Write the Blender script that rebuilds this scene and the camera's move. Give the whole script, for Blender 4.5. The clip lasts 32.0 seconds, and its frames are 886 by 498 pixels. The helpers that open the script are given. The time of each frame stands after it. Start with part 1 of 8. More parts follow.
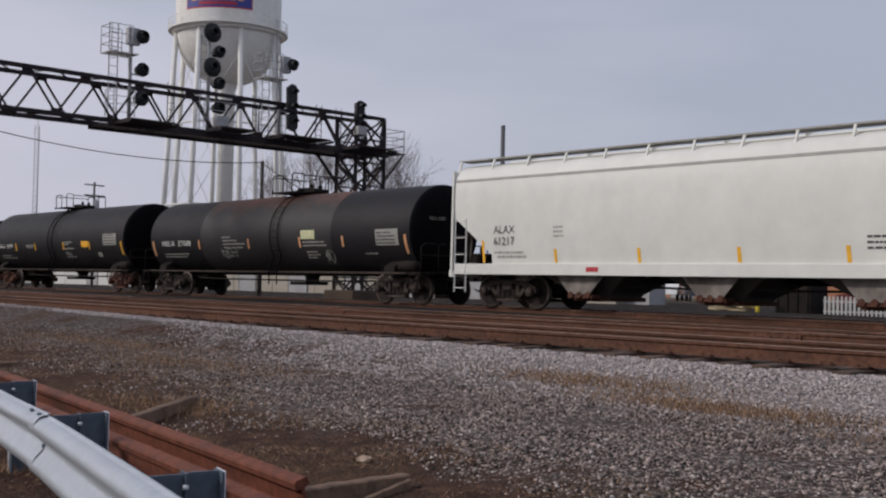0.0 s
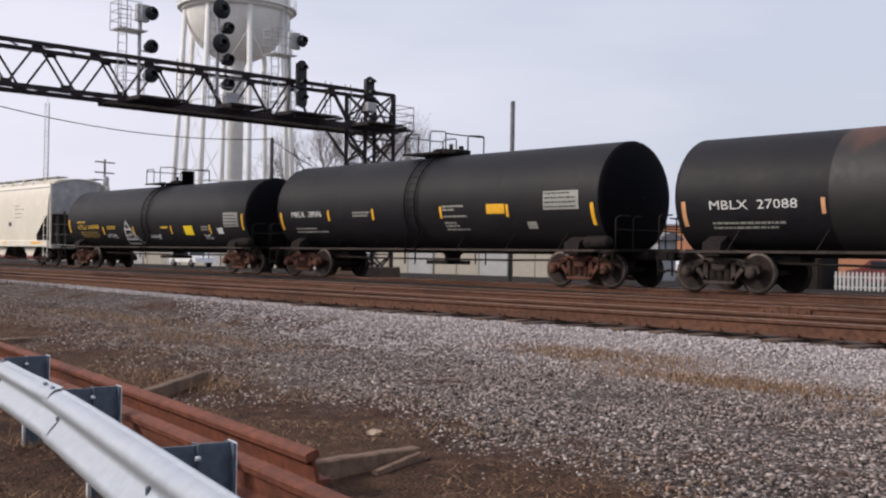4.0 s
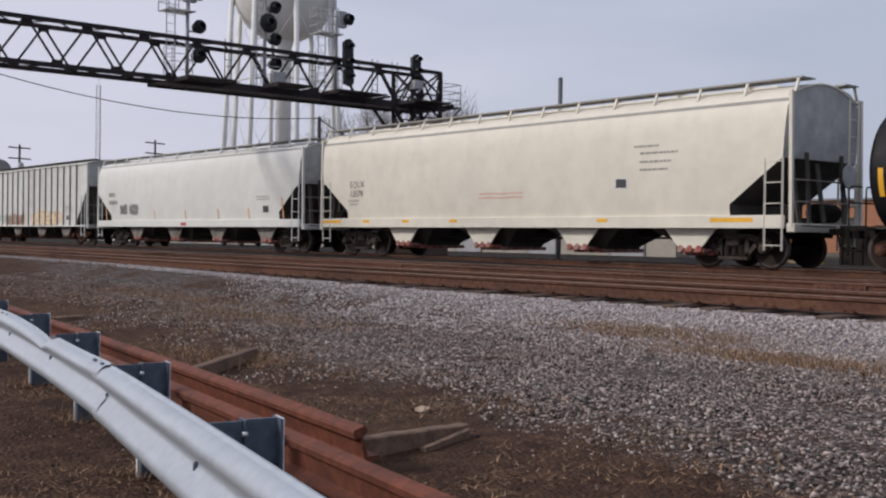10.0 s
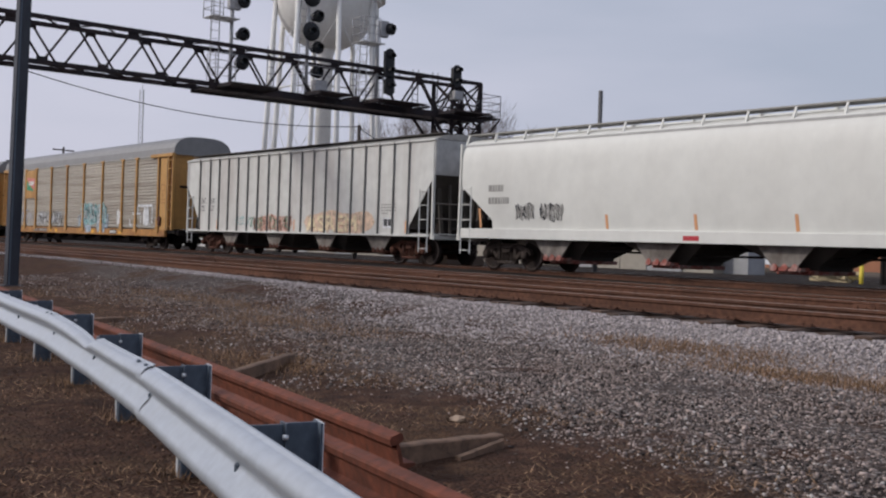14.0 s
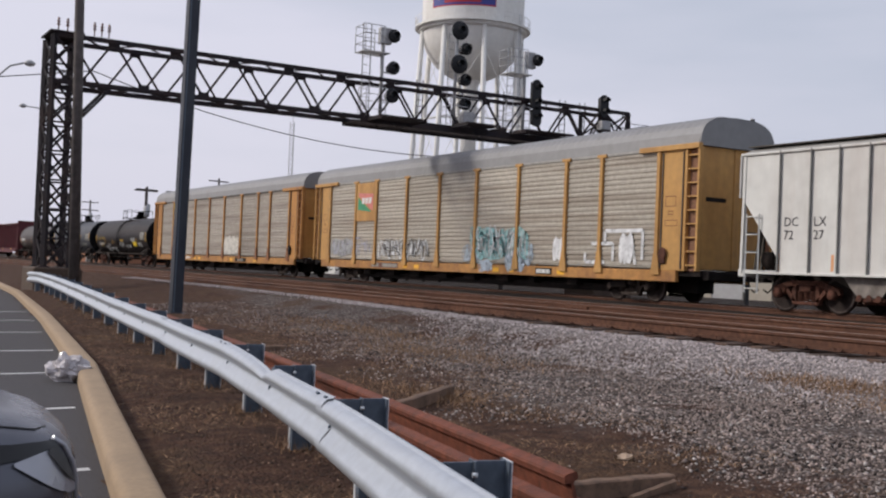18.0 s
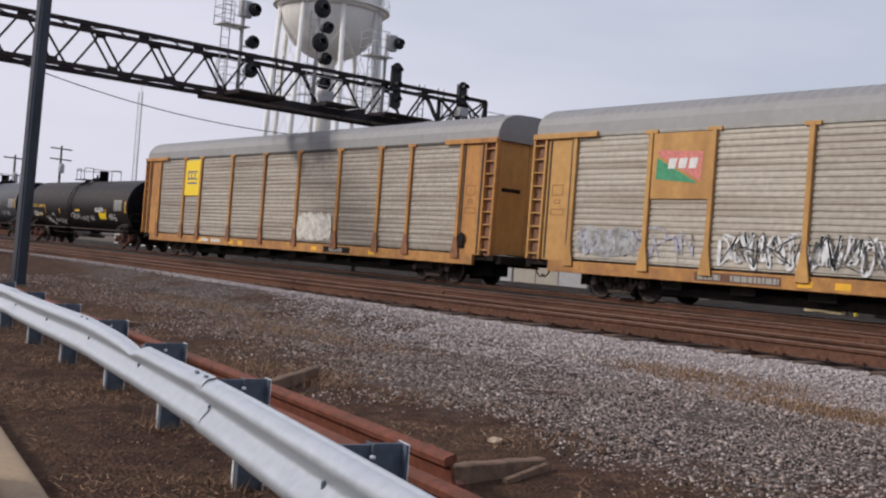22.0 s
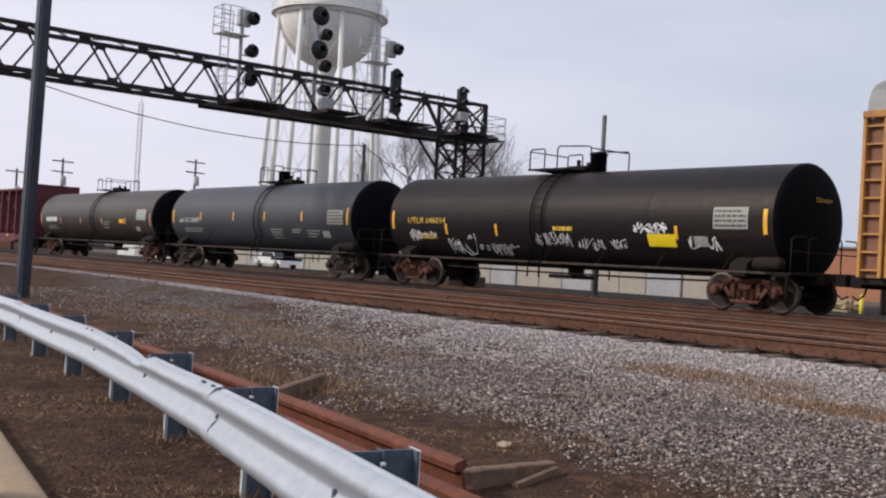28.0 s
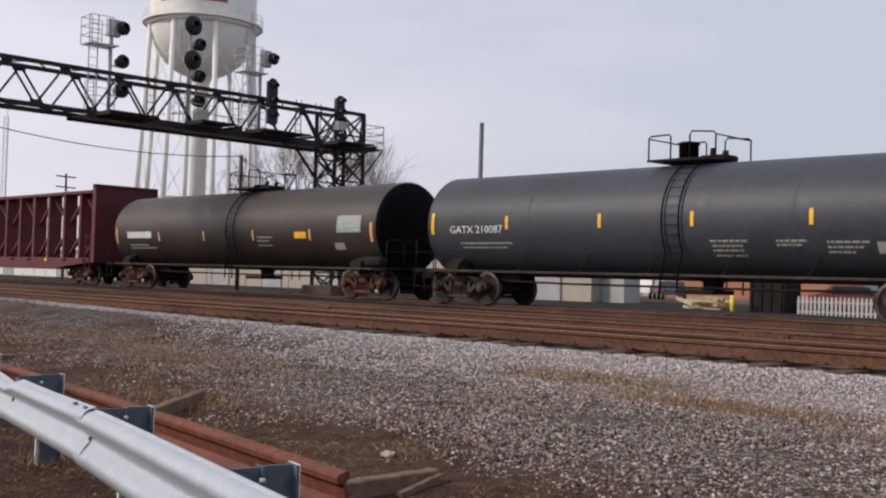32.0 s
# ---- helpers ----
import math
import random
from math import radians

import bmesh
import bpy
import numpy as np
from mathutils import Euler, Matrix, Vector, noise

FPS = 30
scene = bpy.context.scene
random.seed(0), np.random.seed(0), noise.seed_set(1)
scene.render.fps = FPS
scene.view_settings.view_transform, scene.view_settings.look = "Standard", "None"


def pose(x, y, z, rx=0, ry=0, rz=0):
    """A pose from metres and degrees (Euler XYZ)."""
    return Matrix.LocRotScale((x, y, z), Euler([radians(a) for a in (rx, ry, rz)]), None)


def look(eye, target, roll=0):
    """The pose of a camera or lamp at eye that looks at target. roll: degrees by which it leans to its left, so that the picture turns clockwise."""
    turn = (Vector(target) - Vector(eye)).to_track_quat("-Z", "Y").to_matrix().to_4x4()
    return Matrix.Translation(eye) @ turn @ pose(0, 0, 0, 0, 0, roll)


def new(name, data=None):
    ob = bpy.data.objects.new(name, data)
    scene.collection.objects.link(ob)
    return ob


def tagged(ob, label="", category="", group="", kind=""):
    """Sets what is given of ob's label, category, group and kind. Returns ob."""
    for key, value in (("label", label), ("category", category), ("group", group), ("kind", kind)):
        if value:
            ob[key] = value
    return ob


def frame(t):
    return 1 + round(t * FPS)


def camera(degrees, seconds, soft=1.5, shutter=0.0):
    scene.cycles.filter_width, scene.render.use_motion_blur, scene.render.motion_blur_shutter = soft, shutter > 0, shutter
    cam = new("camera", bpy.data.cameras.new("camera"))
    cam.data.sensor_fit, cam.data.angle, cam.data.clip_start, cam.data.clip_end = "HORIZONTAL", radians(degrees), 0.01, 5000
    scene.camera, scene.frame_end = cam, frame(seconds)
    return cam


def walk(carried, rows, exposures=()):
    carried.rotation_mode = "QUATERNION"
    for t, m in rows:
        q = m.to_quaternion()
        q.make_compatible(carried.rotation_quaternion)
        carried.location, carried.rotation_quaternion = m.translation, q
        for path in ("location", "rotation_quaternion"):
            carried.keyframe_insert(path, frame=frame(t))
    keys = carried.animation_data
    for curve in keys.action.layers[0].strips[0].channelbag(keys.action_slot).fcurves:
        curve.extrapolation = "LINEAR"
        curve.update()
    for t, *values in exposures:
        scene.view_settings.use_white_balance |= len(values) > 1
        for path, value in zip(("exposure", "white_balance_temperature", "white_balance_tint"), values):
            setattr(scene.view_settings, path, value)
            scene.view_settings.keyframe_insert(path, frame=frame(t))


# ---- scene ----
cam = camera(44.1, 32.0, 2.2)
PATH = [
    (0, (-0.302, 0.541, 1.416), (-1.766, 1.902, 1.477), 1.1),
    (0.5, (-0.282, 0.54, 1.417), (-1.753, 1.894, 1.477), 1.5),
    (1, (-0.276, 0.538, 1.419), (-1.747, 1.892, 1.468), 1.2),
    (1.5, (-0.28, 0.534, 1.415), (-1.754, 1.886, 1.454), 0.9),
    (2, (-0.266, 0.519, 1.415), (-1.743, 1.867, 1.447), 1.1),
    (2.5, (-0.263, 0.524, 1.422), (-1.739, 1.873, 1.444), 1.2),
    (3, (-0.272, 0.531, 1.415), (-1.74, 1.889, 1.435), 1.5),
    (3.5, (-0.273, 0.524, 1.409), (-1.744, 1.878, 1.428), 1.1),
    (5.5, (-0.28, 0.54, 1.402), (-1.769, 1.876, 1.413), 1.0),
    (6, (-0.278, 0.542, 1.4), (-1.773, 1.871, 1.406), 0.6),
    (6.5, (-0.285, 0.541, 1.4), (-1.787, 1.861, 1.396), 0.8),
    (7, (-0.271, 0.533, 1.394), (-1.794, 1.829, 1.382), 1.0),
    (7.5, (-0.295, 0.54, 1.395), (-1.835, 1.816, 1.375), 1.7),
    (8, (-0.307, 0.539, 1.39), (-1.862, 1.797, 1.368), 1.4),
    (8.5, (-0.316, 0.544, 1.396), (-1.876, 1.794, 1.368), 1.8),
    (9, (-0.344, 0.576, 1.388), (-1.89, 1.845, 1.368), 1.1),
    (9.5, (-0.33, 0.562, 1.391), (-1.87, 1.838, 1.369), 0.6),
    (10, (-0.336, 0.579, 1.385), (-1.87, 1.863, 1.362), 0.7),
    (10.5, (-0.344, 0.59, 1.384), (-1.866, 1.888, 1.362), 0.7),
    (11, (-0.312, 0.559, 1.385), (-1.827, 1.864, 1.374), 1.4),
    (11.5, (-0.313, 0.558, 1.391), (-1.826, 1.866, 1.382), 1.6),
    (12, (-0.301, 0.54, 1.391), (-1.813, 1.85, 1.388), 1.8),
    (12.5, (-0.288, 0.538, 1.39), (-1.814, 1.831, 1.385), 1.5),
    (13, (-0.288, 0.526, 1.392), (-1.835, 1.794, 1.377), 1.7),
    (13.5, (-0.311, 0.54, 1.389), (-1.874, 1.787, 1.377), 1.9),
    (14, (-0.297, 0.522, 1.388), (-1.872, 1.754, 1.382), 2.0),
    (14.5, (-0.309, 0.531, 1.393), (-1.896, 1.748, 1.375), 1.8),
    (16.5, (-0.308, 0.533, 1.389), (-1.907, 1.735, 1.392), 1.5),
    (17, (-0.315, 0.518, 1.387), (-1.915, 1.718, 1.395), 1.3),
    (17.5, (-0.375, 0.499, 1.399), (-2.099, 1.513, 1.419), 2.0),
    (18, (-0.37, 0.351, 1.422), (-2.092, 1.368, 1.46), 2.4),
    (18.5, (-0.395, 0.257, 1.429), (-2.109, 1.288, 1.459), 1.9),
    (19, (-0.464, 0.317, 1.412), (-2.17, 1.359, 1.436), 1.9),
    (19.5, (-0.489, 0.427, 1.409), (-2.235, 1.403, 1.425), 3.4),
    (20, (-0.492, 0.322, 1.421), (-2.228, 1.315, 1.44), 3.0),
    (20.5, (-0.488, 0.23, 1.418), (-2.116, 1.391, 1.456), 2.8),
    (21, (-0.502, 0.232, 1.416), (-2.061, 1.484, 1.451), 3.8),
    (21.5, (-0.474, 0.187, 1.417), (-2.022, 1.453, 1.447), 4.1),
    (22, (-0.467, 0.158, 1.421), (-2.032, 1.403, 1.442), 4.4),
    (22.5, (-0.474, 0.156, 1.425), (-2.054, 1.383, 1.437), 4.0),
    (23, (-0.493, 0.159, 1.421), (-2.075, 1.383, 1.428), 4.5),
    (23.5, (-0.497, 0.16, 1.422), (-2.086, 1.375, 1.427), 4.4),
    (24, (-0.505, 0.167, 1.423), (-2.088, 1.389, 1.434), 4.0),
    (24.5, (-0.494, 0.156, 1.421), (-2.08, 1.375, 1.428), 4.0),
    (25, (-0.506, 0.163, 1.419), (-2.097, 1.375, 1.426), 4.3),
    (25.5, (-0.505, 0.165, 1.416), (-2.094, 1.38, 1.428), 3.7),
    (27.5, (-0.503, 0.169, 1.412), (-2.079, 1.4, 1.439), 3.1),
    (28, (-0.508, 0.169, 1.414), (-2.077, 1.41, 1.444), 3.3),
    (28.5, (-0.499, 0.164, 1.413), (-2.064, 1.409, 1.448), 3.4),
    (29, (-0.496, 0.161, 1.419), (-2.057, 1.411, 1.453), 3.6),
    (29.5, (-0.503, 0.174, 1.414), (-2.057, 1.433, 1.445), 3.4),
    (30, (-0.518, 0.196, 1.411), (-2.058, 1.472, 1.446), 3.5),
    (30.5, (-0.498, 0.18, 1.417), (-2.017, 1.481, 1.456), 4.0),
    (31, (-0.508, 0.207, 1.411), (-1.985, 1.555, 1.456), 3.9),
    (31.5, (-0.512, 0.214, 1.413), (-1.942, 1.611, 1.461), 2.0),
    (32, (-0.488, 0.186, 1.421), (-1.914, 1.587, 1.476), 1.7),
]
EXPOSURES = [(0, -0.2, 6350, 10), (1, 0.05, 6450, 10), (3, 0.35, 6500, 10), (6, 0.42, 6600, 10), (7, 0.45, 6600, 10), (8, 0.2, 6500, 10), (9, 0.1, 6400, 10), (11, -0.06, 6200, 10), (12, -0.08, 6200, 10), (13, -0.13, 6250, 10), (14, -0.1, 6250, 10), (17, 0.14, 6400, 10), (20, 0.14, 6500, 10), (24, 0.27, 6450, 10), (29, 0.34, 6550, 10), (31, 0.33, 6700, 10), (32, 0.28, 6700, 10)]
walk(cam, [(t, look(eye, target, roll)) for t, eye, target, roll in PATH], EXPOSURES)

# ---- world and sun ----
world = bpy.data.worlds.new("hazy_sky")
scene.world = world
world.use_nodes = True
wt = world.node_tree
wt.nodes.clear()
w_out = wt.nodes.new("ShaderNodeOutputWorld")
w_bg = wt.nodes.new("ShaderNodeBackground")
w_sky = wt.nodes.new("ShaderNodeTexSky")
w_sky.sky_type = "NISHITA"
w_sky.sun_disc = False
w_sky.sun_elevation = radians(30)
w_sky.sun_rotation = radians(216)
w_sky.dust_density = 5.0
w_sky.air_density = 1.2
w_co = wt.nodes.new("ShaderNodeTexCoord")
w_map = wt.nodes.new("ShaderNodeMapping")
w_map.inputs["Scale"].default_value = (1.2, 1.2, 5.0)
w_no = wt.nodes.new("ShaderNodeTexNoise")
w_no.inputs["Scale"].default_value = 1.6
w_no.inputs["Detail"].default_value = 5.0
w_ramp = wt.nodes.new("ShaderNodeValToRGB")
w_ramp.color_ramp.elements[0].position, w_ramp.color_ramp.elements[0].color = 0.3, (4.95, 5.3, 6.35, 1)
w_ramp.color_ramp.elements[1].position, w_ramp.color_ramp.elements[1].color = 0.75, (6.9, 6.82, 7.9, 1)
w_mix = wt.nodes.new("ShaderNodeMixRGB")
w_mix.inputs[0].default_value = 0.88
wt.links.new(w_co.outputs["Generated"], w_map.inputs["Vector"])
wt.links.new(w_map.outputs[0], w_no.inputs["Vector"])
w_dot = wt.nodes.new("ShaderNodeVectorMath")
w_dot.operation = "DOT_PRODUCT"
w_dot.inputs[1].default_value = (-0.42, -0.46, -0.1)
w_add = wt.nodes.new("ShaderNodeMath")
wt.links.new(w_co.outputs["Generated"], w_dot.inputs[0])
wt.links.new(w_no.outputs["Fac"], w_add.inputs[0])
wt.links.new(w_dot.outputs["Value"], w_add.inputs[1])
wt.links.new(w_add.outputs[0], w_ramp.inputs[0])
wt.links.new(w_sky.outputs[0], w_mix.inputs[1])
wt.links.new(w_ramp.outputs[0], w_mix.inputs[2])
wt.links.new(w_mix.outputs[0], w_bg.inputs[0])
w_bg.inputs[1].default_value = 0.1
wt.links.new(w_bg.outputs[0], w_out.inputs[0])

sun_data = bpy.data.lights.new("sun", "SUN")
sun_data.energy = 2.0
sun_data.angle = radians(7.0)
sun_data.color = (1.0, 0.93, 0.84)
sun = new("sun", sun_data)
sun.matrix_world = look((-26.0, -36.0, 26.0), (0.0, 0.0, 0.0))


# ---- materials ----
def mat(name, col, rough=0.7, metal=0.0, var=0.2, scale=9.0, bump=0.15, dirt=None, amount=0.35, dirt_scale=1.3, stretch=(1, 1, 1), rnd=0.0, island=0.0, spec=0.4):
    """A painted, rusted or stony surface: fine grain, larger stains, a little relief."""
    m = bpy.data.materials.new(name)
    m.use_nodes = True
    n, l = m.node_tree.nodes, m.node_tree.links
    b = n["Principled BSDF"]
    co = n.new("ShaderNodeTexCoord")
    fine = n.new("ShaderNodeTexNoise")
    fine.inputs["Scale"].default_value, fine.inputs["Detail"].default_value = scale, 6
    l.new(co.outputs["Object"], fine.inputs["Vector"])
    ramp = n.new("ShaderNodeValToRGB")
    ramp.color_ramp.elements[0].position, ramp.color_ramp.elements[1].position = 0.3, 0.7
    ramp.color_ramp.elements[0].color = (*[c * (1 - var) for c in col], 1)
    ramp.color_ramp.elements[1].color = (*[min(1, c * (1 + var)) for c in col], 1)
    l.new(fine.outputs["Fac"], ramp.inputs[0])
    colour = ramp.outputs[0]
    if dirt:
        mp = n.new("ShaderNodeMapping")
        mp.inputs["Scale"].default_value = stretch
        big = n.new("ShaderNodeTexNoise")
        big.inputs["Scale"].default_value, big.inputs["Detail"].default_value, big.inputs["Roughness"].default_value = dirt_scale, 7, 0.65
        l.new(co.outputs["Object"], mp.inputs["Vector"])
        l.new(mp.outputs[0], big.inputs["Vector"])
        r2 = n.new("ShaderNodeValToRGB")
        r2.color_ramp.elements[0].position, r2.color_ramp.elements[1].position = 0.45, 0.72
        r2.color_ramp.elements[0].color, r2.color_ramp.elements[1].color = (0, 0, 0, 1), (amount, amount, amount, 1)
        l.new(big.outputs["Fac"], r2.inputs[0])
        mx = n.new("ShaderNodeMixRGB")
        l.new(r2.outputs[0], mx.inputs[0])
        l.new(colour, mx.inputs[1])
        mx.inputs[2].default_value = (*dirt, 1)
        colour = mx.outputs[0]
    if rnd or island:
        if rnd:
            src = n.new("ShaderNodeObjectInfo").outputs["Random"]
        else:
            src = n.new("ShaderNodeNewGeometry").outputs["Random Per Island"]
        k = rnd or island
        mr = n.new("ShaderNodeMapRange")
        mr.inputs["To Min"].default_value, mr.inputs["To Max"].default_value = 1 - k, 1 + k
        l.new(src, mr.inputs["Value"])
        hs = n.new("ShaderNodeHueSaturation")
        l.new(mr.outputs[0], hs.inputs["Value"])
        l.new(colour, hs.inputs["Color"])
        colour = hs.outputs[0]
    l.new(colour, b.inputs["Base Color"])
    b.inputs["Metallic"].default_value = metal
    b.inputs["Specular IOR Level"].default_value = spec
    mr2 = n.new("ShaderNodeMapRange")
    mr2.inputs["To Min"].default_value, mr2.inputs["To Max"].default_value = max(0.05, rough - 0.12), min(1, rough + 0.12)
    l.new(fine.outputs["Fac"], mr2.inputs["Value"])
    l.new(mr2.outputs[0], b.inputs["Roughness"])
    if bump:
        bp = n.new("ShaderNodeBump")
        bp.inputs["Strength"].default_value, bp.inputs["Distance"].default_value = bump, 0.02
        l.new(fine.outputs["Fac"], bp.inputs["Height"])
        l.new(bp.outputs[0], b.inputs["Normal"])
    return m


def rusted_top(name, col, rust):
    """Grimy paint that has rusted through in ragged patches along the crown of a tank."""
    m = mat(name, col, 0.6, 0, 0.2, 5, 0.08, tuple(0.6 * c for c in col), 0.5, 0.5, (0.4, 1, 1.4))
    n, l = m.node_tree.nodes, m.node_tree.links
    b = n["Principled BSDF"]
    co, sep, no = n.new("ShaderNodeTexCoord"), n.new("ShaderNodeSeparateXYZ"), n.new("ShaderNodeTexNoise")
    l.new(co.outputs["Object"], sep.inputs[0])
    l.new(co.outputs["Object"], no.inputs["Vector"])
    no.inputs["Scale"].default_value, no.inputs["Detail"].default_value = 0.9, 8
    add, rng = n.new("ShaderNodeMath"), n.new("ShaderNodeMapRange")
    add.operation = "MULTIPLY_ADD"
    l.new(no.outputs["Fac"], add.inputs[0])
    add.inputs[1].default_value = 2.2
    l.new(sep.outputs["Z"], add.inputs[2])
    rng.interpolation_type = "SMOOTHSTEP"
    rng.inputs["From Min"].default_value, rng.inputs["From Max"].default_value = 4.05, 5.2
    l.new(add.outputs[0], rng.inputs["Value"])
    mix = n.new("ShaderNodeMixRGB")
    mix.inputs[2].default_value = (*rust, 1)
    old = b.inputs["Base Color"].links[0].from_socket
    l.new(rng.outputs[0], mix.inputs[0])
    l.new(old, mix.inputs[1])
    l.new(mix.outputs[0], b.inputs["Base Color"])
    return m


RUST = mat("rust_steel", (0.16, 0.05, 0.028), 0.8, 0.1, 0.35, 14, 0.35, (0.05, 0.022, 0.017), 0.7, 2.0)
RAIL_RUST = mat("rail_rust", (0.118, 0.057, 0.037), 0.85, 0.05, 0.35, 12, 0.2, (0.04, 0.022, 0.016), 0.75, 2.2, (0.3, 1, 1), spec=0.2)
RAIL_TOP = mat("worn_rail_head", (0.32, 0.27, 0.24), 0.35, 0.7, 0.2, 20, 0.05, (0.13, 0.07, 0.045), 0.8, 2.0)
GALV = mat("galvanised_steel", (0.43, 0.465, 0.515), 0.42, 0.35, 0.1, 18, 0.06, (0.42, 0.44, 0.46), 0.5, 1.6)
# Post steel: shaded faces and a sky-lit edge, both put into the colour.
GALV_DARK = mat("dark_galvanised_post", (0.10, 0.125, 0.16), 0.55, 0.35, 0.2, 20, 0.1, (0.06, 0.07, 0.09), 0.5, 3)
GALV_EDGE = mat("bright_lit_edge", (0.7, 0.72, 0.75), 0.5, 0.2, 0.1, 20, 0.05)
TIMBER = mat("weathered_timber", (0.175, 0.108, 0.073), 0.9, 0, 0.35, 6, 0.5, (0.06, 0.045, 0.035), 0.7, 4, (0.6, 6, 6))
TIE = mat("creosoted_tie", (0.07, 0.043, 0.031), 0.9, 0, 0.35, 9, 0.5, (0.12, 0.082, 0.06), 0.5, 3, rnd=0.3)
KERB = mat("yellowed_concrete_kerb", (0.33, 0.24, 0.155), 0.9, 0, 0.12, 26, 0.2, (0.22, 0.165, 0.115), 0.45, 2.2)
ASPHALT = mat("worn_asphalt", (0.05, 0.046, 0.05), 0.9, 0, 0.25, 30, 0.4, (0.05, 0.048, 0.05), 0.6, 0.7)
LINE = mat("road_paint", (0.62, 0.62, 0.62), 0.8, 0, 0.12, 18, 0.1, (0.25, 0.25, 0.25), 0.5, 4)
BLACK_STEEL = mat("blackened_bridge_steel", (0.022, 0.018, 0.022), 0.8, 0.1, 0.3, 10, 0.15, (0.075, 0.04, 0.03), 0.5, 1.4)
SIGNAL_BLACK = mat("signal_black", (0.012, 0.012, 0.015), 0.55, 0, 0.2, 8, 0.05)
LENS = mat("dark_lens_glass", (0.02, 0.025, 0.03), 0.12, 0, 0.1, 8, 0)
SIGNAL_GREY = mat("signal_mast_grey", (0.42, 0.42, 0.43), 0.6, 0.2, 0.15, 10, 0.08, (0.2, 0.17, 0.15), 0.5, 2)
TOWER_WHITE = mat("tower_white_paint", (0.78, 0.77, 0.74), 0.55, 0, 0.05, 2, 0.05, (0.55, 0.5, 0.44), 0.4, 0.35, (1, 1, 0.15))
LOGO_BLUE = mat("painted_blue", (0.05, 0.06, 0.28), 0.5, 0, 0.08, 3, 0)
LOGO_RED = mat("painted_red", (0.45, 0.035, 0.05), 0.5, 0, 0.08, 3, 0)
LOGO_ORANGE = mat("painted_orange", (0.75, 0.36, 0.18), 0.5, 0, 0.08, 3, 0)
POLE_STEEL = mat("dark_lamp_pole", (0.028, 0.032, 0.045), 0.55, 0.3, 0.2, 6, 0.1, (0.07, 0.075, 0.085), 0.5, 2.5, (1, 1, 0.2))
POLE_WOOD = mat("grey_utility_pole_wood", (0.10, 0.085, 0.08), 0.9, 0, 0.3, 5, 0.4, (0.05, 0.042, 0.04), 0.6, 3, (6, 6, 0.4))
CABLE = mat("black_cable", (0.02, 0.02, 0.022), 0.7, 0, 0.1, 8, 0)
BARK = mat("grey_brown_bark", (0.15, 0.125, 0.12), 0.95, 0, 0.3, 8, 0.4)
TANK_BLACK = mat("tank_black", (0.0115, 0.0112, 0.0135), 0.58, 0, 0.25, 5, 0.05, (0.026, 0.023, 0.024), 0.7, 0.45, (0.6, 1, 0.8), spec=0.18)
TANK_STREAK = mat("tank_brown_streaked_black", (0.0125, 0.011, 0.0125), 0.5, 0, 0.25, 5, 0.05, (0.05, 0.03, 0.02), 0.65, 0.7, (0.1, 0.8, 1.8), spec=0.15)
# Tank ends: black paint, with their shade put into the colour too.
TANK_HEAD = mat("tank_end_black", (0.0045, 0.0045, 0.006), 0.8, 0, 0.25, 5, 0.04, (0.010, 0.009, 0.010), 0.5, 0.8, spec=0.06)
TANK_GREY = mat("tank_slate", (0.046, 0.051, 0.063), 0.5, 0, 0.16, 5, 0.05, (0.026, 0.026, 0.03), 0.7, 0.45, (0.6, 1, 0.9), spec=0.28)
TANK_BROWN = mat("tank_brown_black", (0.027, 0.02, 0.0185), 0.5, 0, 0.2, 5, 0.05, (0.06, 0.045, 0.04), 0.6, 0.5, (0.5, 1, 2.0))
TANK_RUSTY = rusted_top("tank_rusted_top_grey", (0.018, 0.0165, 0.0175), (0.11, 0.046, 0.028))
UNDER = mat("grimy_underframe", (0.016, 0.0135, 0.013), 0.9, 0, 0.3, 9, 0.2, (0.045, 0.03, 0.024), 0.5, 2, spec=0.15)
TRUCK_GREY = mat("dusty_cast_truck", (0.062, 0.047, 0.04), 0.85, 0.1, 0.4, 9, 0.25, (0.018, 0.014, 0.013), 0.75, 3, spec=0.25)
TRUCK_RUST = mat("rusty_cast_truck", (0.11, 0.047, 0.032), 0.85, 0.1, 0.4, 9, 0.25, (0.024, 0.014, 0.012), 0.75, 3, spec=0.25)
WHEEL = mat("wheel_dark", (0.026, 0.019, 0.017), 0.8, 0.1, 0.4, 8, 0.1, (0.055, 0.032, 0.024), 0.6, 2.5, spec=0.2)
TREAD = mat("worn_tread", (0.10, 0.078, 0.07), 0.5, 0.5, 0.3, 8, 0, (0.03, 0.02, 0.018), 0.7, 3)
HOPPER_WHITE = mat("hopper_white", (0.69, 0.69, 0.65), 0.55, 0, 0.05, 2.2, 0.04, (0.52, 0.50, 0.46), 0.22, 0.5, (1.2, 1, 0.25))
HOPPER_CREAM = mat("hopper_cream", (0.70, 0.655, 0.56), 0.55, 0, 0.06, 2.2, 0.04, (0.5, 0.45, 0.38), 0.22, 0.5, (1.2, 1, 0.3))
HOPPER_GREEN = mat("ribbed_hopper_pale_green", (0.63, 0.63, 0.60), 0.6, 0, 0.08, 2.5, 0.05, (0.42, 0.36, 0.33), 0.5, 0.6, (1.4, 1, 0.2))
HOPPER_END = mat("hopper_end_grey", (0.46, 0.46, 0.455), 0.6, 0, 0.15, 3, 0.05, (0.14, 0.12, 0.11), 0.5, 1.0)
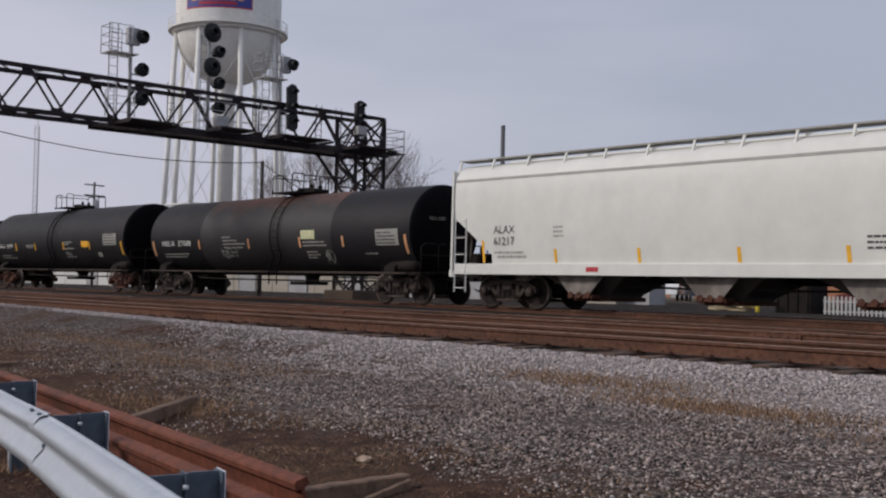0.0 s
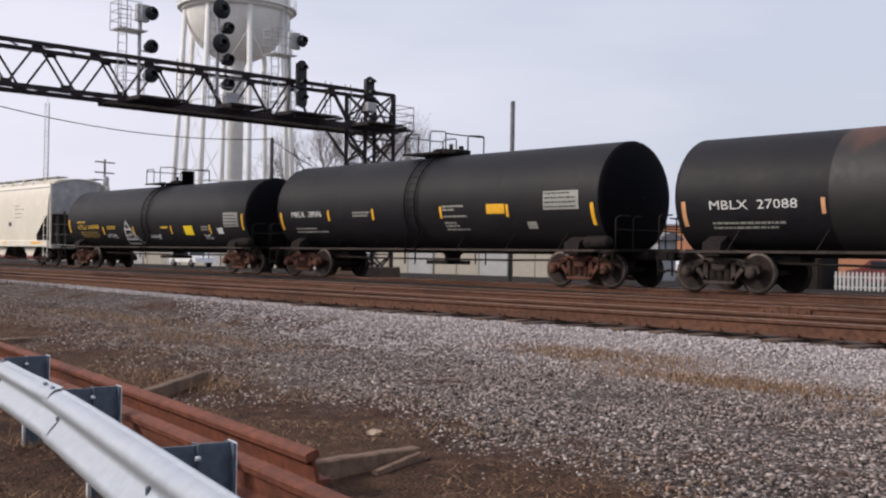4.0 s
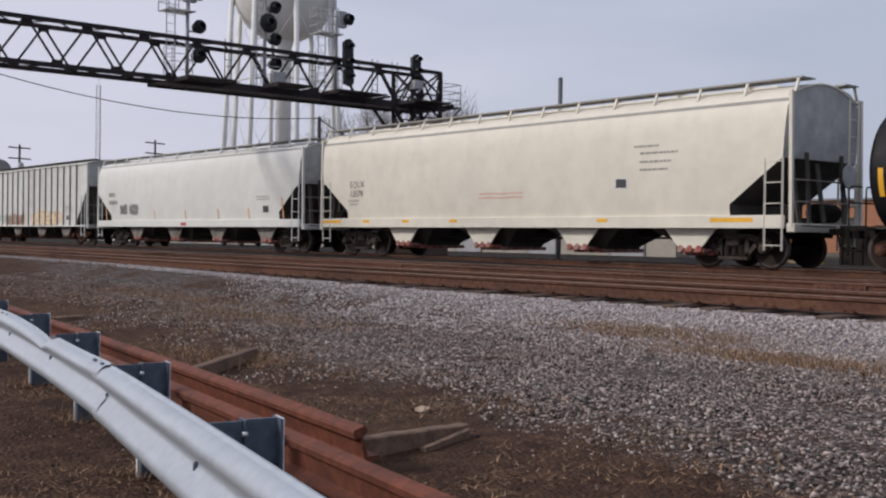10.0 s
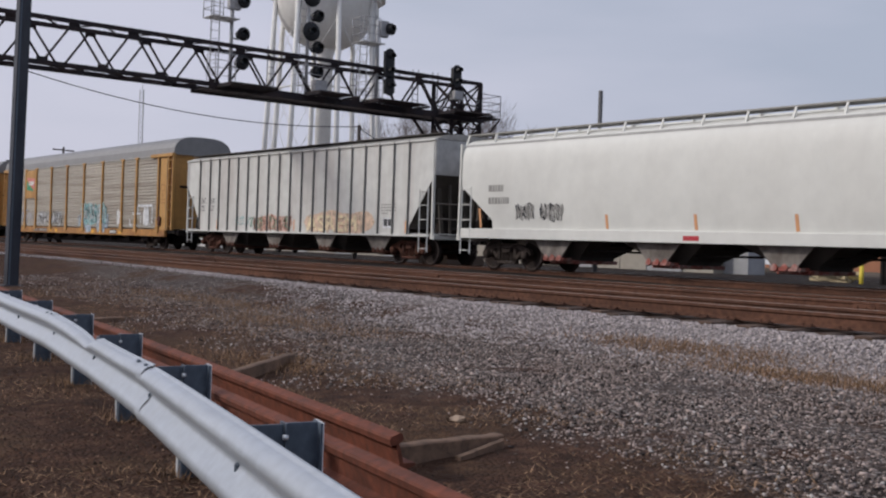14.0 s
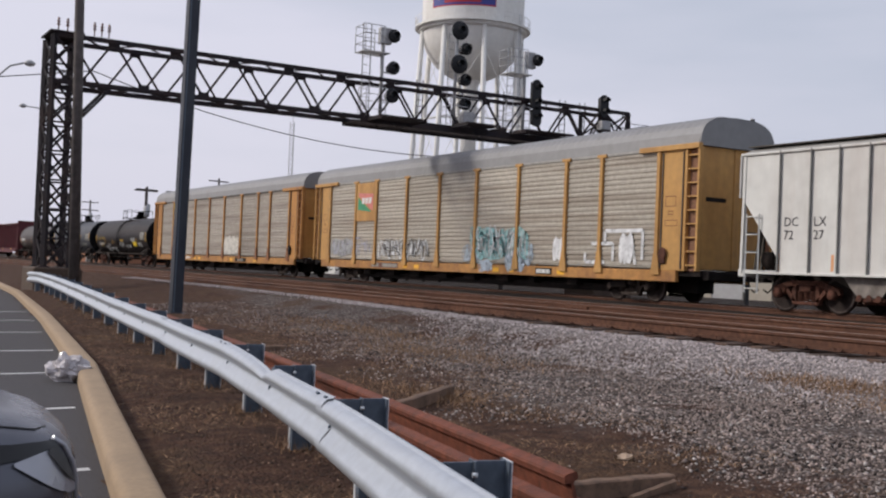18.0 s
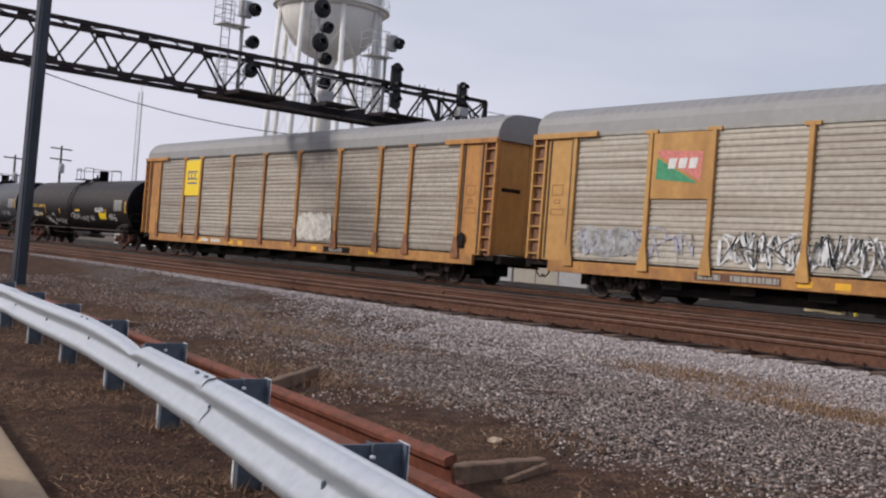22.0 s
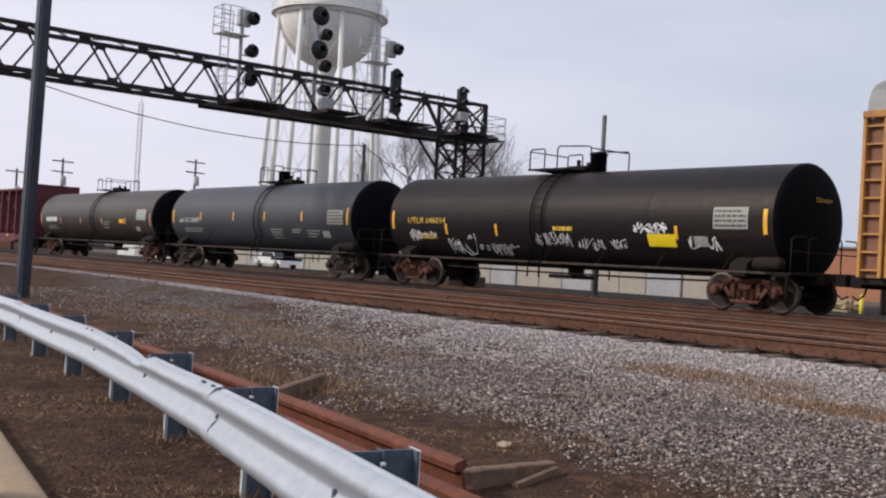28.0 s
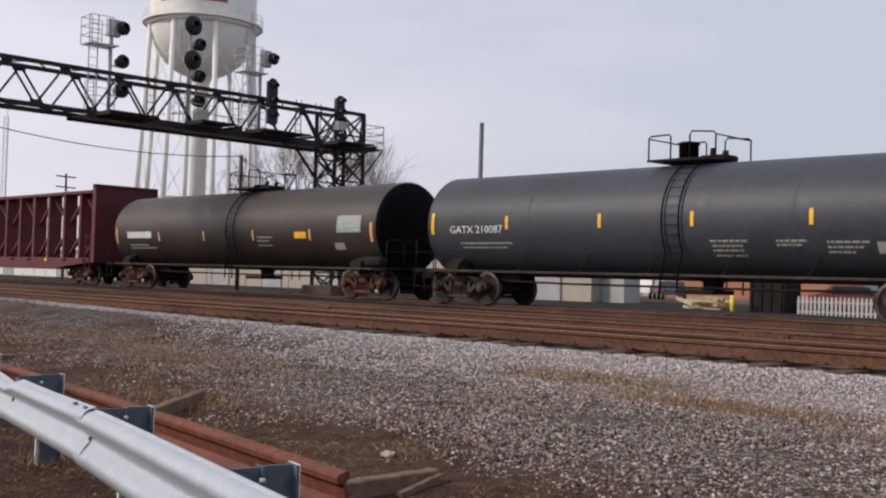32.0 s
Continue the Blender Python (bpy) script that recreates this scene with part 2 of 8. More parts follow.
# Grime, plus the shade of the inward-tilted chutes and ends, in one colour.
HOPPER_SHADED_GRIME = mat("hopper_chute_shaded_grime", (0.23, 0.205, 0.185), 0.8, 0, 0.25, 4, 0.1, (0.07, 0.052, 0.043), 0.85, 1.2)
GATE_RED = mat("gate_dull_red", (0.3, 0.08, 0.06), 0.7, 0, 0.3, 9, 0.1, (0.6, 0.56, 0.52), 0.6, 4)
# Shade of the sloping ends and chutes put into a dark grimy colour.
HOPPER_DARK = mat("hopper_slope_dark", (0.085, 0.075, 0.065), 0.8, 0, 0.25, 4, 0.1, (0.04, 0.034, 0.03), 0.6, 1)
SEAM_GREY = mat("roof_seam_grey", (0.33, 0.32, 0.30), 0.7, 0, 0.15, 5, 0.05)
RACK_YELLOW = mat("rack_yellow", (0.5, 0.275, 0.085), 0.6, 0, 0.12, 4, 0.06, (0.26, 0.11, 0.03), 0.6, 0.9, (1.3, 1.3, 0.3))
RACK_OLD = mat("rack_old_yellow", (0.47, 0.225, 0.062), 0.65, 0, 0.15, 4, 0.06, (0.2, 0.075, 0.032), 0.85, 0.8, (1.6, 1.6, 0.35))
RACK_SILL = mat("rack_rusty_sill_yellow", (0.43, 0.21, 0.062), 0.7, 0, 0.2, 5, 0.1, (0.2, 0.085, 0.045), 0.8, 1.6)
RACK_RUST = mat("rack_rust_brown", (0.27, 0.115, 0.05), 0.75, 0, 0.25, 6, 0.1, (0.13, 0.05, 0.028), 0.7, 1.6)
RACK_PANEL = mat("galvanised_rack_panel", (0.42, 0.385, 0.33), 0.55, 0.2, 0.14, 6, 0.06, (0.2, 0.155, 0.115), 0.8, 1.1, (0.12, 1, 3.4), rnd=0.1)
RACK_PANEL_OLD = mat("grimy_rack_panel", (0.375, 0.34, 0.295), 0.6, 0.2, 0.18, 7, 0.06, (0.165, 0.128, 0.10), 0.85, 1.2, (0.1, 1, 3.6), rnd=0.1)
RACK_ROOF = mat("rack_roof_grey", (0.25, 0.25, 0.255), 0.6, 0.2, 0.08, 4, 0.05, (0.19, 0.185, 0.18), 0.5, 0.8)
RED_CAR = mat("oxide_red_car", (0.115, 0.022, 0.028), 0.7, 0, 0.2, 4, 0.06, (0.055, 0.018, 0.02), 0.6, 1.0)
YEL = mat("yellow_reflector", (0.85, 0.45, 0.03), 0.45, 0, 0.08, 8, 0, (0.5, 0.27, 0.04), 0.4, 5)
YEL_BRIGHT = mat("bright_yellow_placard", (0.85, 0.62, 0.02), 0.5, 0, 0.05, 8, 0)
ORANGE_STRIPE = mat("faded_orange_reflector", (0.66, 0.34, 0.17), 0.5, 0, 0.1, 8, 0)
WHITE_PAINT = mat("stencil_white", (0.68, 0.68, 0.66), 0.6, 0, 0.12, 9, 0)
YELLOW_PAINT = mat("stencil_yellow", (0.72, 0.46, 0.05), 0.6, 0, 0.12, 9, 0)
BLACK_PAINT = mat("stencil_black", (0.05, 0.05, 0.055), 0.6, 0, 0.12, 9, 0)
PALE_PANEL = mat("pale_data_panel", (0.31, 0.31, 0.28), 0.6, 0, 0.12, 9, 0)


def spray(name, col, cover=0.53):
    """Sprayed paint, thin and patchy, that lets the wall below show through."""
    m = mat(name, col, 0.6, 0, 0.25, 5, 0)
    n, l = m.node_tree.nodes, m.node_tree.links
    b, out = n["Principled BSDF"], n["Material Output"]
    co = n.new("ShaderNodeTexCoord")
    clear, mix = n.new("ShaderNodeBsdfTransparent"), n.new("ShaderNodeMixShader")
    no, rng = n.new("ShaderNodeTexNoise"), n.new("ShaderNodeMapRange")
    no.inputs["Scale"].default_value, no.inputs["Detail"].default_value, no.inputs["Roughness"].default_value = 3.4, 6, 0.7
    l.new(co.outputs["Object"], no.inputs["Vector"])
    rng.inputs["From Min"].default_value, rng.inputs["From Max"].default_value = 0.86 - cover, 1.06 - cover
    l.new(no.outputs["Fac"], rng.inputs["Value"])
    l.new(rng.outputs[0], mix.inputs[0])
    l.new(clear.outputs[0], mix.inputs[1])
    l.new(b.outputs[0], mix.inputs[2])
    l.new(mix.outputs[0], out.inputs["Surface"])
    return m


GRAF_TEAL = spray("spray_teal", (0.28, 0.52, 0.53))
GRAF_WHITE = spray("spray_white", (0.66, 0.67, 0.68), 0.6)
GRAF_BLACK = spray("spray_black", (0.06, 0.06, 0.065))
GRAF_GREEN = spray("spray_green", (0.14, 0.34, 0.23))
GRAF_RED = spray("spray_red", (0.6, 0.36, 0.28))
GRAF_LILAC = spray("spray_lilac", (0.42, 0.42, 0.5))
CREAM_WALL = mat("cream_metal_wall", (0.33, 0.3, 0.255), 0.7, 0, 0.08, 3, 0.04, (0.4, 0.35, 0.28), 0.4, 0.6)
GREY_WALL = mat("grey_metal_wall", (0.34, 0.34, 0.35), 0.7, 0, 0.08, 3, 0.04, (0.2, 0.2, 0.2), 0.4, 0.6)
BRICK_WALL = mat("orange_brown_brick", (0.33, 0.15, 0.085), 0.85, 0, 0.2, 12, 0.1, (0.2, 0.09, 0.06), 0.4, 0.8)
ROOF_GREY = mat("flat_roof_grey", (0.2, 0.19, 0.19), 0.85, 0, 0.15, 4, 0.05)
GLASS_DARK = mat("dark_window_glass", (0.02, 0.025, 0.03), 0.08, 0, 0.1, 3, 0)
CAR_WHITE = mat("white_car_paint", (0.72, 0.72, 0.72), 0.25, 0, 0.03, 2, 0)
CAR_GREY = mat("grey_blue_car_paint", (0.115, 0.118, 0.14), 0.25, 0.45, 0.05, 3, 0, (0.09, 0.09, 0.105), 0.4, 1.2)
CAR_DARK = mat("dark_grey_car_paint", (0.05, 0.053, 0.062), 0.22, 0.5, 0.06, 3, 0, (0.03, 0.03, 0.035), 0.4, 1.2)
CAR_TRIM = mat("black_car_trim", (0.012, 0.012, 0.014), 0.5, 0, 0.1, 5, 0)
RIM = mat("dull_wheel_rim", (0.14, 0.14, 0.145), 0.5, 0.5, 0.1, 6, 0)
TYRE = mat("black_tyre", (0.02, 0.02, 0.02), 0.9, 0, 0.1, 8, 0.1)
HEADLAMP = mat("clear_headlamp", (0.36, 0.365, 0.40), 0.3, 0.3, 0.1, 6, 0)
MACHINE_YELLOW = mat("faded_machine_yellow", (0.55, 0.43, 0.16), 0.6, 0, 0.15, 4, 0.05, (0.28, 0.2, 0.1), 0.5, 1.2)
BAG = mat("crumpled_white_plastic", (0.52, 0.49, 0.5), 0.25, 0, 0.2, 14, 0.2, (0.36, 0.33, 0.33), 0.6, 9)
STONE = mat("ballast_stone", (0.37, 0.325, 0.315), 0.9, 0, 0.2, 25, 0.2, island=0.5)
QUARTZ = mat("pale_quartz_chip", (0.5, 0.46, 0.43), 0.8, 0, 0.15, 25, 0.1, island=0.35)
STONE_DARK = mat("mixed_gravel_stone", (0.225, 0.18, 0.16), 0.9, 0, 0.25, 25, 0.2, island=1.0)
GRASS = mat("dead_grass", (0.255, 0.155, 0.088), 0.95, 0, 0.25, 12, 0, island=0.6)
FENCE_WHITE = mat("white_picket_paint", (0.42, 0.42, 0.42), 0.7, 0, 0.06, 6, 0)
POST_YELLOW = mat("yellow_bollard_paint", (0.7, 0.55, 0.06), 0.6, 0, 0.08, 6, 0)
CONCRETE = mat("old_concrete", (0.085, 0.058, 0.042), 0.9, 0, 0.25, 10, 0.3, (0.045, 0.03, 0.024), 0.6, 1.5)
TOWN = mat("far_town_grey_brown", (0.14, 0.12, 0.12), 0.9, 0, 0.2, 2, 0)


# ---- mesh building ----
class MB:
    """Collects faces for one mesh."""

    def __init__(self):
        self.v, self.f, self.m, self.s = [], [], [], []

    def add(self, vs, fs, mi=0, smooth=False):
        o = len(self.v)
        self.v += [tuple(v) for v in vs]
        self.f += [[o + i for i in f] for f in fs]
        self.m += [mi] * len(fs)
        self.s += [smooth] * len(fs)
        return self

    def box(self, x0, x1, y0, y1, z0, z1, mi=0, c=0.0):
        if c <= 0:
            vs = [(x, y, z) for x in (x0, x1) for y in (y0, y1) for z in (z0, z1)]
            return self.add(vs, [(0, 1, 3, 2), (4, 6, 7, 5), (0, 4, 5, 1), (2, 3, 7, 6), (0, 2, 6, 4), (1, 5, 7, 3)], mi)
        vs, idx = [], {}
        for i, x in enumerate((x0, x1)):
            for j, y in enumerate((y0, y1)):
                for k, z in enumerate((z0, z1)):
                    dx, dy, dz = (c if i == 0 else -c), (c if j == 0 else -c), (c if k == 0 else -c)
                    for a, p in enumerate(((x, y + dy, z + dz), (x + dx, y, z + dz), (x + dx, y + dy, z))):
                        idx[i, j, k, a] = len(vs)
                        vs.append(p)
        fs = []
        for i in (0, 1):
            fs.append([idx[i, j, k, 0] for j, k in ((0, 0), (1, 0), (1, 1), (0, 1))])
            fs.append([idx[j, i, k, 1] for j, k in ((0, 0), (1, 0), (1, 1), (0, 1))])
            fs.append([idx[j, k, i, 2] for j, k in ((0, 0), (1, 0), (1, 1), (0, 1))])
        for i in (0, 1):
            for j in (0, 1):
                fs.append([idx[i, j, 0, 0], idx[i, j, 1, 0], idx[i, j, 1, 1], idx[i, j, 0, 1]])
                fs.append([idx[i, 0, j, 0], idx[i, 1, j, 0], idx[i, 1, j, 2], idx[i, 0, j, 2]])
                fs.append([idx[0, i, j, 1], idx[1, i, j, 1], idx[1, i, j, 2], idx[0, i, j, 2]])
                for k in (0, 1):
                    fs.append([idx[i, j, k, a] for a in (0, 1, 2)])
        return self.add(vs, fs, mi)

    def rod(self, p, q, r, n=8, mi=0, r2=None, smooth=True):
        p, q = Vector(p), Vector(q)
        d = (q - p).normalized()
        a = d.orthogonal().normalized()
        b = d.cross(a)
        r2 = r if r2 is None else r2
        vs = []
        for base, rr in ((p, r), (q, r2)):
            vs += [base + rr * (math.cos(2 * math.pi * i / n) * a + math.sin(2 * math.pi * i / n) * b) for i in range(n)]
        self.add(vs, [(i, (i + 1) % n, n + (i + 1) % n, n + i) for i in range(n)], mi, smooth)
        o = len(self.v) - 2 * n
        self.f += [[o + i for i in range(n)], [o + n + i for i in range(n)]]
        self.m += [mi, mi]
        self.s += [False, False]
        return self

    def beam(self, p, q, w, h, mi=0, up=(0, 0, 1)):
        p, q = Vector(p), Vector(q)
        d = (q - p).normalized()
        side = d.cross(Vector(up))
        side = side.normalized() if side.length > 1e-4 else d.orthogonal().normalized()
        u = side.cross(d)
        vs = [e + sx * w / 2 * side + sy * h / 2 * u for e in (p, q) for sx, sy in ((-1, -1), (1, -1), (1, 1), (-1, 1))]
        return self.add(vs, [(0, 1, 2, 3), (4, 7, 6, 5), (0, 4, 5, 1), (1, 5, 6, 2), (2, 6, 7, 3), (3, 7, 4, 0)], mi)

    def tube(self, pts, r, n=6, mi=0):
        pts = [Vector(p) for p in pts]
        vs, ref = [], None
        for i, p in enumerate(pts):
            d = (pts[min(i + 1, len(pts) - 1)] - pts[max(i - 1, 0)]).normalized()
            a = d.orthogonal().normalized() if ref is None else (ref - ref.dot(d) * d).normalized()
            ref = a
            b = d.cross(a)
            vs += [p + r * (math.cos(2 * math.pi * k / n) * a + math.sin(2 * math.pi * k / n) * b) for k in range(n)]
        fs = [(i * n + k, i * n + (k + 1) % n, (i + 1) * n + (k + 1) % n, (i + 1) * n + k) for i in range(len(pts) - 1) for k in range(n)]
        self.add(vs, fs, mi, True)
        o = len(self.v) - len(pts) * n
        self.f += [[o + k for k in range(n)], [len(self.v) - n + k for k in range(n)]]
        self.m += [mi, mi]
        self.s += [False, False]
        return self

    def prism(self, pts, plane, a, b, mi=0, smooth=False):
        """A polygon in the plane xz, yz or xy, drawn out from a to b along the third axis."""
        put = {"xz": lambda u, v, w: (u, w, v), "yz": lambda u, v, w: (w, u, v), "xy": lambda u, v, w: (u, v, w)}[plane]
        n = len(pts)
        vs = [put(u, v, a) for u, v in pts] + [put(u, v, b) for u, v in pts]
        self.add(vs, [(i, (i + 1) % n, n + (i + 1) % n, n + i) for i in range(n)], mi, smooth)
        o = len(self.v) - 2 * n
        self.f += [[o + i for i in range(n)], [o + n + i for i in range(n)]]
        self.m += [mi, mi]
        self.s += [False, False]
        return self

    def lathe(self, prof, centre, axis="z", n=24, mi=0, smooth=True, caps=True):
        """Turns (radius, height) pairs round an axis through centre."""
        cx, cy, cz = centre
        put = {"z": lambda c, s, h: (cx + c, cy + s, cz + h), "x": lambda c, s, h: (cx + h, cy + c, cz + s), "y": lambda c, s, h: (cx + c, cy + h, cz + s)}[axis]
        vs = [put(r * math.cos(2 * math.pi * k / n), r * math.sin(2 * math.pi * k / n), h) for r, h in prof for k in range(n)]
        fs = [(i * n + k, i * n + (k + 1) % n, (i + 1) * n + (k + 1) % n, (i + 1) * n + k) for i in range(len(prof) - 1) for k in range(n)]
        self.add(vs, fs, mi, smooth)
        o = len(self.v) - len(vs)
        for i in (0, len(prof) - 1):
            if caps and prof[i][0] > 1e-3:
                self.f.append([o + i * n + k for k in range(n)])
                self.m.append(mi)
                self.s.append(False)
        return self

    def grid(self, rows, mi=0, smooth=True):
        """A sheet through rows of points of equal length."""
        w = len(rows[0])
        vs = [p for row in rows for p in row]
        return self.add(vs, [(i * w + j, i * w + j + 1, (i + 1) * w + j + 1, (i + 1) * w + j) for i in range(len(rows) - 1) for j in range(w - 1)], mi, smooth)


def mesh_of(name, mb, mats, fix=True):
    me = bpy.data.meshes.new(name)
    me.from_pydata(mb.v, [], mb.f)
    for m in mats if isinstance(mats, (list, tuple)) else [mats]:
        me.materials.append(m)
    me.polygons.foreach_set("material_index", mb.m)
    if fix:
        bm = bmesh.new()
        bm.from_mesh(me)
        bmesh.ops.remove_doubles(bm, verts=bm.verts, dist=1e-5)
        bmesh.ops.recalc_face_normals(bm, faces=bm.faces)
        bm.to_mesh(me)
        bm.free()
    if len(me.polygons) == len(mb.s):
        me.polygons.foreach_set("use_smooth", mb.s)
    me.update()
    return me


def part(name, mb, mats, parent=None, label="", fix=True, at=None):
    ob = new(name, mesh_of(name, mb, mats, fix))
    if parent:
        ob.parent = parent
    if at is not None:
        ob.matrix_basis = at
    return tagged(ob, label)


def piece(name, mesh, parent, at):
    ob = new(name, mesh)
    ob.parent = parent
    ob.matrix_basis = at
    return ob


def thing(name, label, category, group="", kind="", at=None):
    ob = new(name)
    ob.empty_display_size = 0.3
    if at is not None:
        ob.matrix_basis = at
    return tagged(ob, label, category, group, kind)


def solid(name, mb, mats, label, category, group="", kind="", fix=True):
    """A thing that is one mesh."""
    return tagged(part(name, mb, mats, fix=fix), label, category, group, kind)


def lettering(name, text, size, parent, put, m, label=""):
    """Words in the built-in font as a thin mesh; put maps the flat (u, v) to the surface."""
    cu = bpy.data.curves.new("words", "FONT")
    cu.body, cu.size, cu.align_x = text, size, "LEFT"
    cu.resolution_u = 2
    tmp = bpy.data.objects.new("words", cu)
    scene.collection.objects.link(tmp)
    me = bpy.data.meshes.new_from_object(tmp.evaluated_get(bpy.context.evaluated_depsgraph_get()))
    bpy.data.objects.remove(tmp)
    for v in me.vertices:
        v.co = put(v.co.x, v.co.y)
    me.materials.clear()
    me.materials.append(m)
    ob = new(name, me)
    ob.parent = parent
    return tagged(ob, label)


def smoothstep(a, b, x):
    u = max(0.0, min(1.0, (x - a) / (b - a)))
    return u * u * (3 - 2 * u)


def along(points, x):
    """y on a smooth line through points that are sorted by falling x."""
    xs, ys = [p[0] for p in points][::-1], [p[1] for p in points][::-1]
    return float(np.interp(x, xs, ys))


# ---- plan in numbers ----
RAIL_Z = 0.73
NEAR_Y, MID_Y, TRAIN_Y = 13.2, 17.35, 24.05
GUARD = [(4, 1.2), (0, 1.82), (-2, 2.27), (-3.86, 2.735), (-5.71, 3.18), (-7.57, 3.57), (-9.44, 3.92), (-13.7, 4.55), (-20, 5.33), (-28, 6.28), (-36.5, 7.25)]
KERB_LINE = [(8, 0.1), (0, 0.86), (-3, 1.4), (-5.9, 1.945), (-9.3, 2.56), (-13.6, 3.35), (-24, 4.85), (-38, 6.6), (-60, 8.6)]


def ground_z(x, y):
    k = along(KERB_LINE, max(-60, min(8, x)))
    z = 0.10 * smoothstep(k + 0.05, k + 0.35, y)
    g = along(GUARD, max(-36, min(4, x)))
    z += 0.12 * smoothstep(g + 0.3, g + 4, y) + 0.12 * smoothstep(-12, -34, x) * smoothstep(k, k + 1, y)
    z += 0.27 * smoothstep(9.4, 11.8, y) * (1 - smoothstep(27, 31, y))
    z += 0.06 * smoothstep(20.5, 22.3, y) * (1 - smoothstep(26, 28.5, y))
    return z


# ---- ground, tracks ----
def ground_material():
    """Soil, gravel, ballast and rust-stained track bed, by where they lie across the tracks."""
    m = bpy.data.materials.new("yard_ground")
    m.use_nodes = True
    n, l = m.node_tree.nodes, m.node_tree.links
    b = n["Principled BSDF"]
    co = n.new("ShaderNodeTexCoord")
    sep = n.new("ShaderNodeSeparateXYZ")
    l.new(co.outputs["Object"], sep.inputs[0])

    def noise_node(scale, detail=6, rough=0.6):
        t = n.new("ShaderNodeTexNoise")
        t.inputs["Scale"].default_value, t.inputs["Detail"].default_value, t.inputs["Roughness"].default_value = scale, detail, rough
        l.new(co.outputs["Object"], t.inputs["Vector"])
        return t.outputs["Fac"]

    def ramp(src, stops):
        r = n.new("ShaderNodeValToRGB")
        e = r.color_ramp.elements
        e[0].position, e[0].color = stops[0][0], (*stops[0][1], 1)
        e[1].position, e[1].color = stops[-1][0], (*stops[-1][1], 1)
        for p, c in stops[1:-1]:
            x = e.new(p)
            x.color = (*c, 1)
        l.new(src, r.inputs[0])
        return r.outputs[0]

    def math_node(op, a, c):
        t = n.new("ShaderNodeMath")
        t.operation = op
        for i, v in enumerate((a, c)):
            if isinstance(v, (int, float)):
                t.inputs[i].default_value = v
            else:
                l.new(v, t.inputs[i])
        return t.outputs[0]

    def mix(f, a, c):
        t = n.new("ShaderNodeMixRGB")
        l.new(f, t.inputs[0])
        l.new(a, t.inputs[1])
        l.new(c, t.inputs[2])
        return t.outputs[0]

    def step(src, a, c):
        t = n.new("ShaderNodeMapRange")
        t.interpolation_type = "SMOOTHSTEP"
        t.inputs["From Min"].default_value, t.inputs["From Max"].default_value = a, c
        l.new(src, t.inputs["Value"])
        return t.outputs[0]

    vor = n.new("ShaderNodeTexVoronoi")
    vor.inputs["Scale"].default_value = 34
    l.new(co.outputs["Object"], vor.inputs["Vector"])
    vsep = n.new("ShaderNodeSeparateColor")
    l.new(vor.outputs["Color"], vsep.inputs[0])
    soil = ramp(noise_node(5, 9, 0.75), [(0.3, (0.017, 0.0084, 0.005)), (0.5, (0.06, 0.0282, 0.0164)), (0.72, (0.145, 0.0785, 0.0485))])
    moss = ramp(noise_node(7, 8, 0.75), [(0.3, (0.025, 0.014, 0.0078)), (0.55, (0.083, 0.0435, 0.0238)), (0.75, (0.175, 0.104, 0.059))])
    soil = mix(step(noise_node(0.7, 5, 0.65), 0.47, 0.62), soil, moss)
    stone = ramp(vsep.outputs[0], [(0.0, (0.025, 0.02, 0.018)), (0.5, (0.078, 0.056, 0.047)), (0.88, (0.17, 0.135, 0.12)), (1.0, (0.42, 0.39, 0.37))])
    pale = ramp(vsep.outputs[1], [(0.0, (0.12, 0.10, 0.094)), (0.5, (0.25, 0.215, 0.205)), (1.0, (0.40, 0.36, 0.345))])
    bed = ramp(noise_node(3.5, 8, 0.7), [(0.3, (0.042, 0.023, 0.016)), (0.55, (0.10, 0.058, 0.041)), (0.75, (0.19, 0.128, 0.098))])
    far = ramp(noise_node(0.12, 6, 0.6), [(0.3, (0.10, 0.075, 0.05)), (0.6, (0.15, 0.125, 0.1)), (0.8, (0.19, 0.18, 0.165))])
    wob = math_node("MULTIPLY", math_node("SUBTRACT", noise_node(0.45, 5, 0.6), 0.5), 3.4)
    y = math_node("ADD", sep.outputs["Y"], wob)
    # gravel thins out towards the far left and the guardrail
    lean = math_node("ADD", y, math_node("MULTIPLY", sep.outputs["X"], 0.22))
    patch = noise_node(0.9, 6, 0.65)
    f_gravel = math_node("MULTIPLY", step(lean, 4.1, 5.0), step(patch, 0.36, 0.5))
    c = mix(f_gravel, soil, stone)
    c = mix(step(lean, 7.2, 9.0), c, pale)
    y2 = math_node("ADD", sep.outputs["Y"], math_node("MULTIPLY", wob, 0.06))
    c = mix(step(y2, 11.95, 12.3), c, bed)
    # Oily ballast, with the shade under the train put into its dark colour.
    oily_shade = ramp(noise_node(2.2, 8, 0.7), [(0.3, (0.014, 0.011, 0.0095)), (0.55, (0.03, 0.022, 0.018)), (0.78, (0.07, 0.048, 0.037))])
    c = mix(step(y2, 19.3, 20.8), c, oily_shade)
    c = mix(step(y2, 58, 74), c, far)
    l.new(c, b.inputs["Base Color"])
    b.inputs["Roughness"].default_value = 0.95
    b.inputs["Specular IOR Level"].default_value = 0.2
    bp = n.new("ShaderNodeBump")
    bp.inputs["Strength"].default_value, bp.inputs["Distance"].default_value = 0.9, 0.04
    hgt = math_node("ADD", math_node("MULTIPLY", vor.outputs["Distance"], -0.9), math_node("MULTIPLY", noise_node(9, 8, 0.7), 0.6))
    l.new(hgt, bp.inputs["Height"])
    l.new(bp.outputs[0], b.inputs["Normal"])
    return m


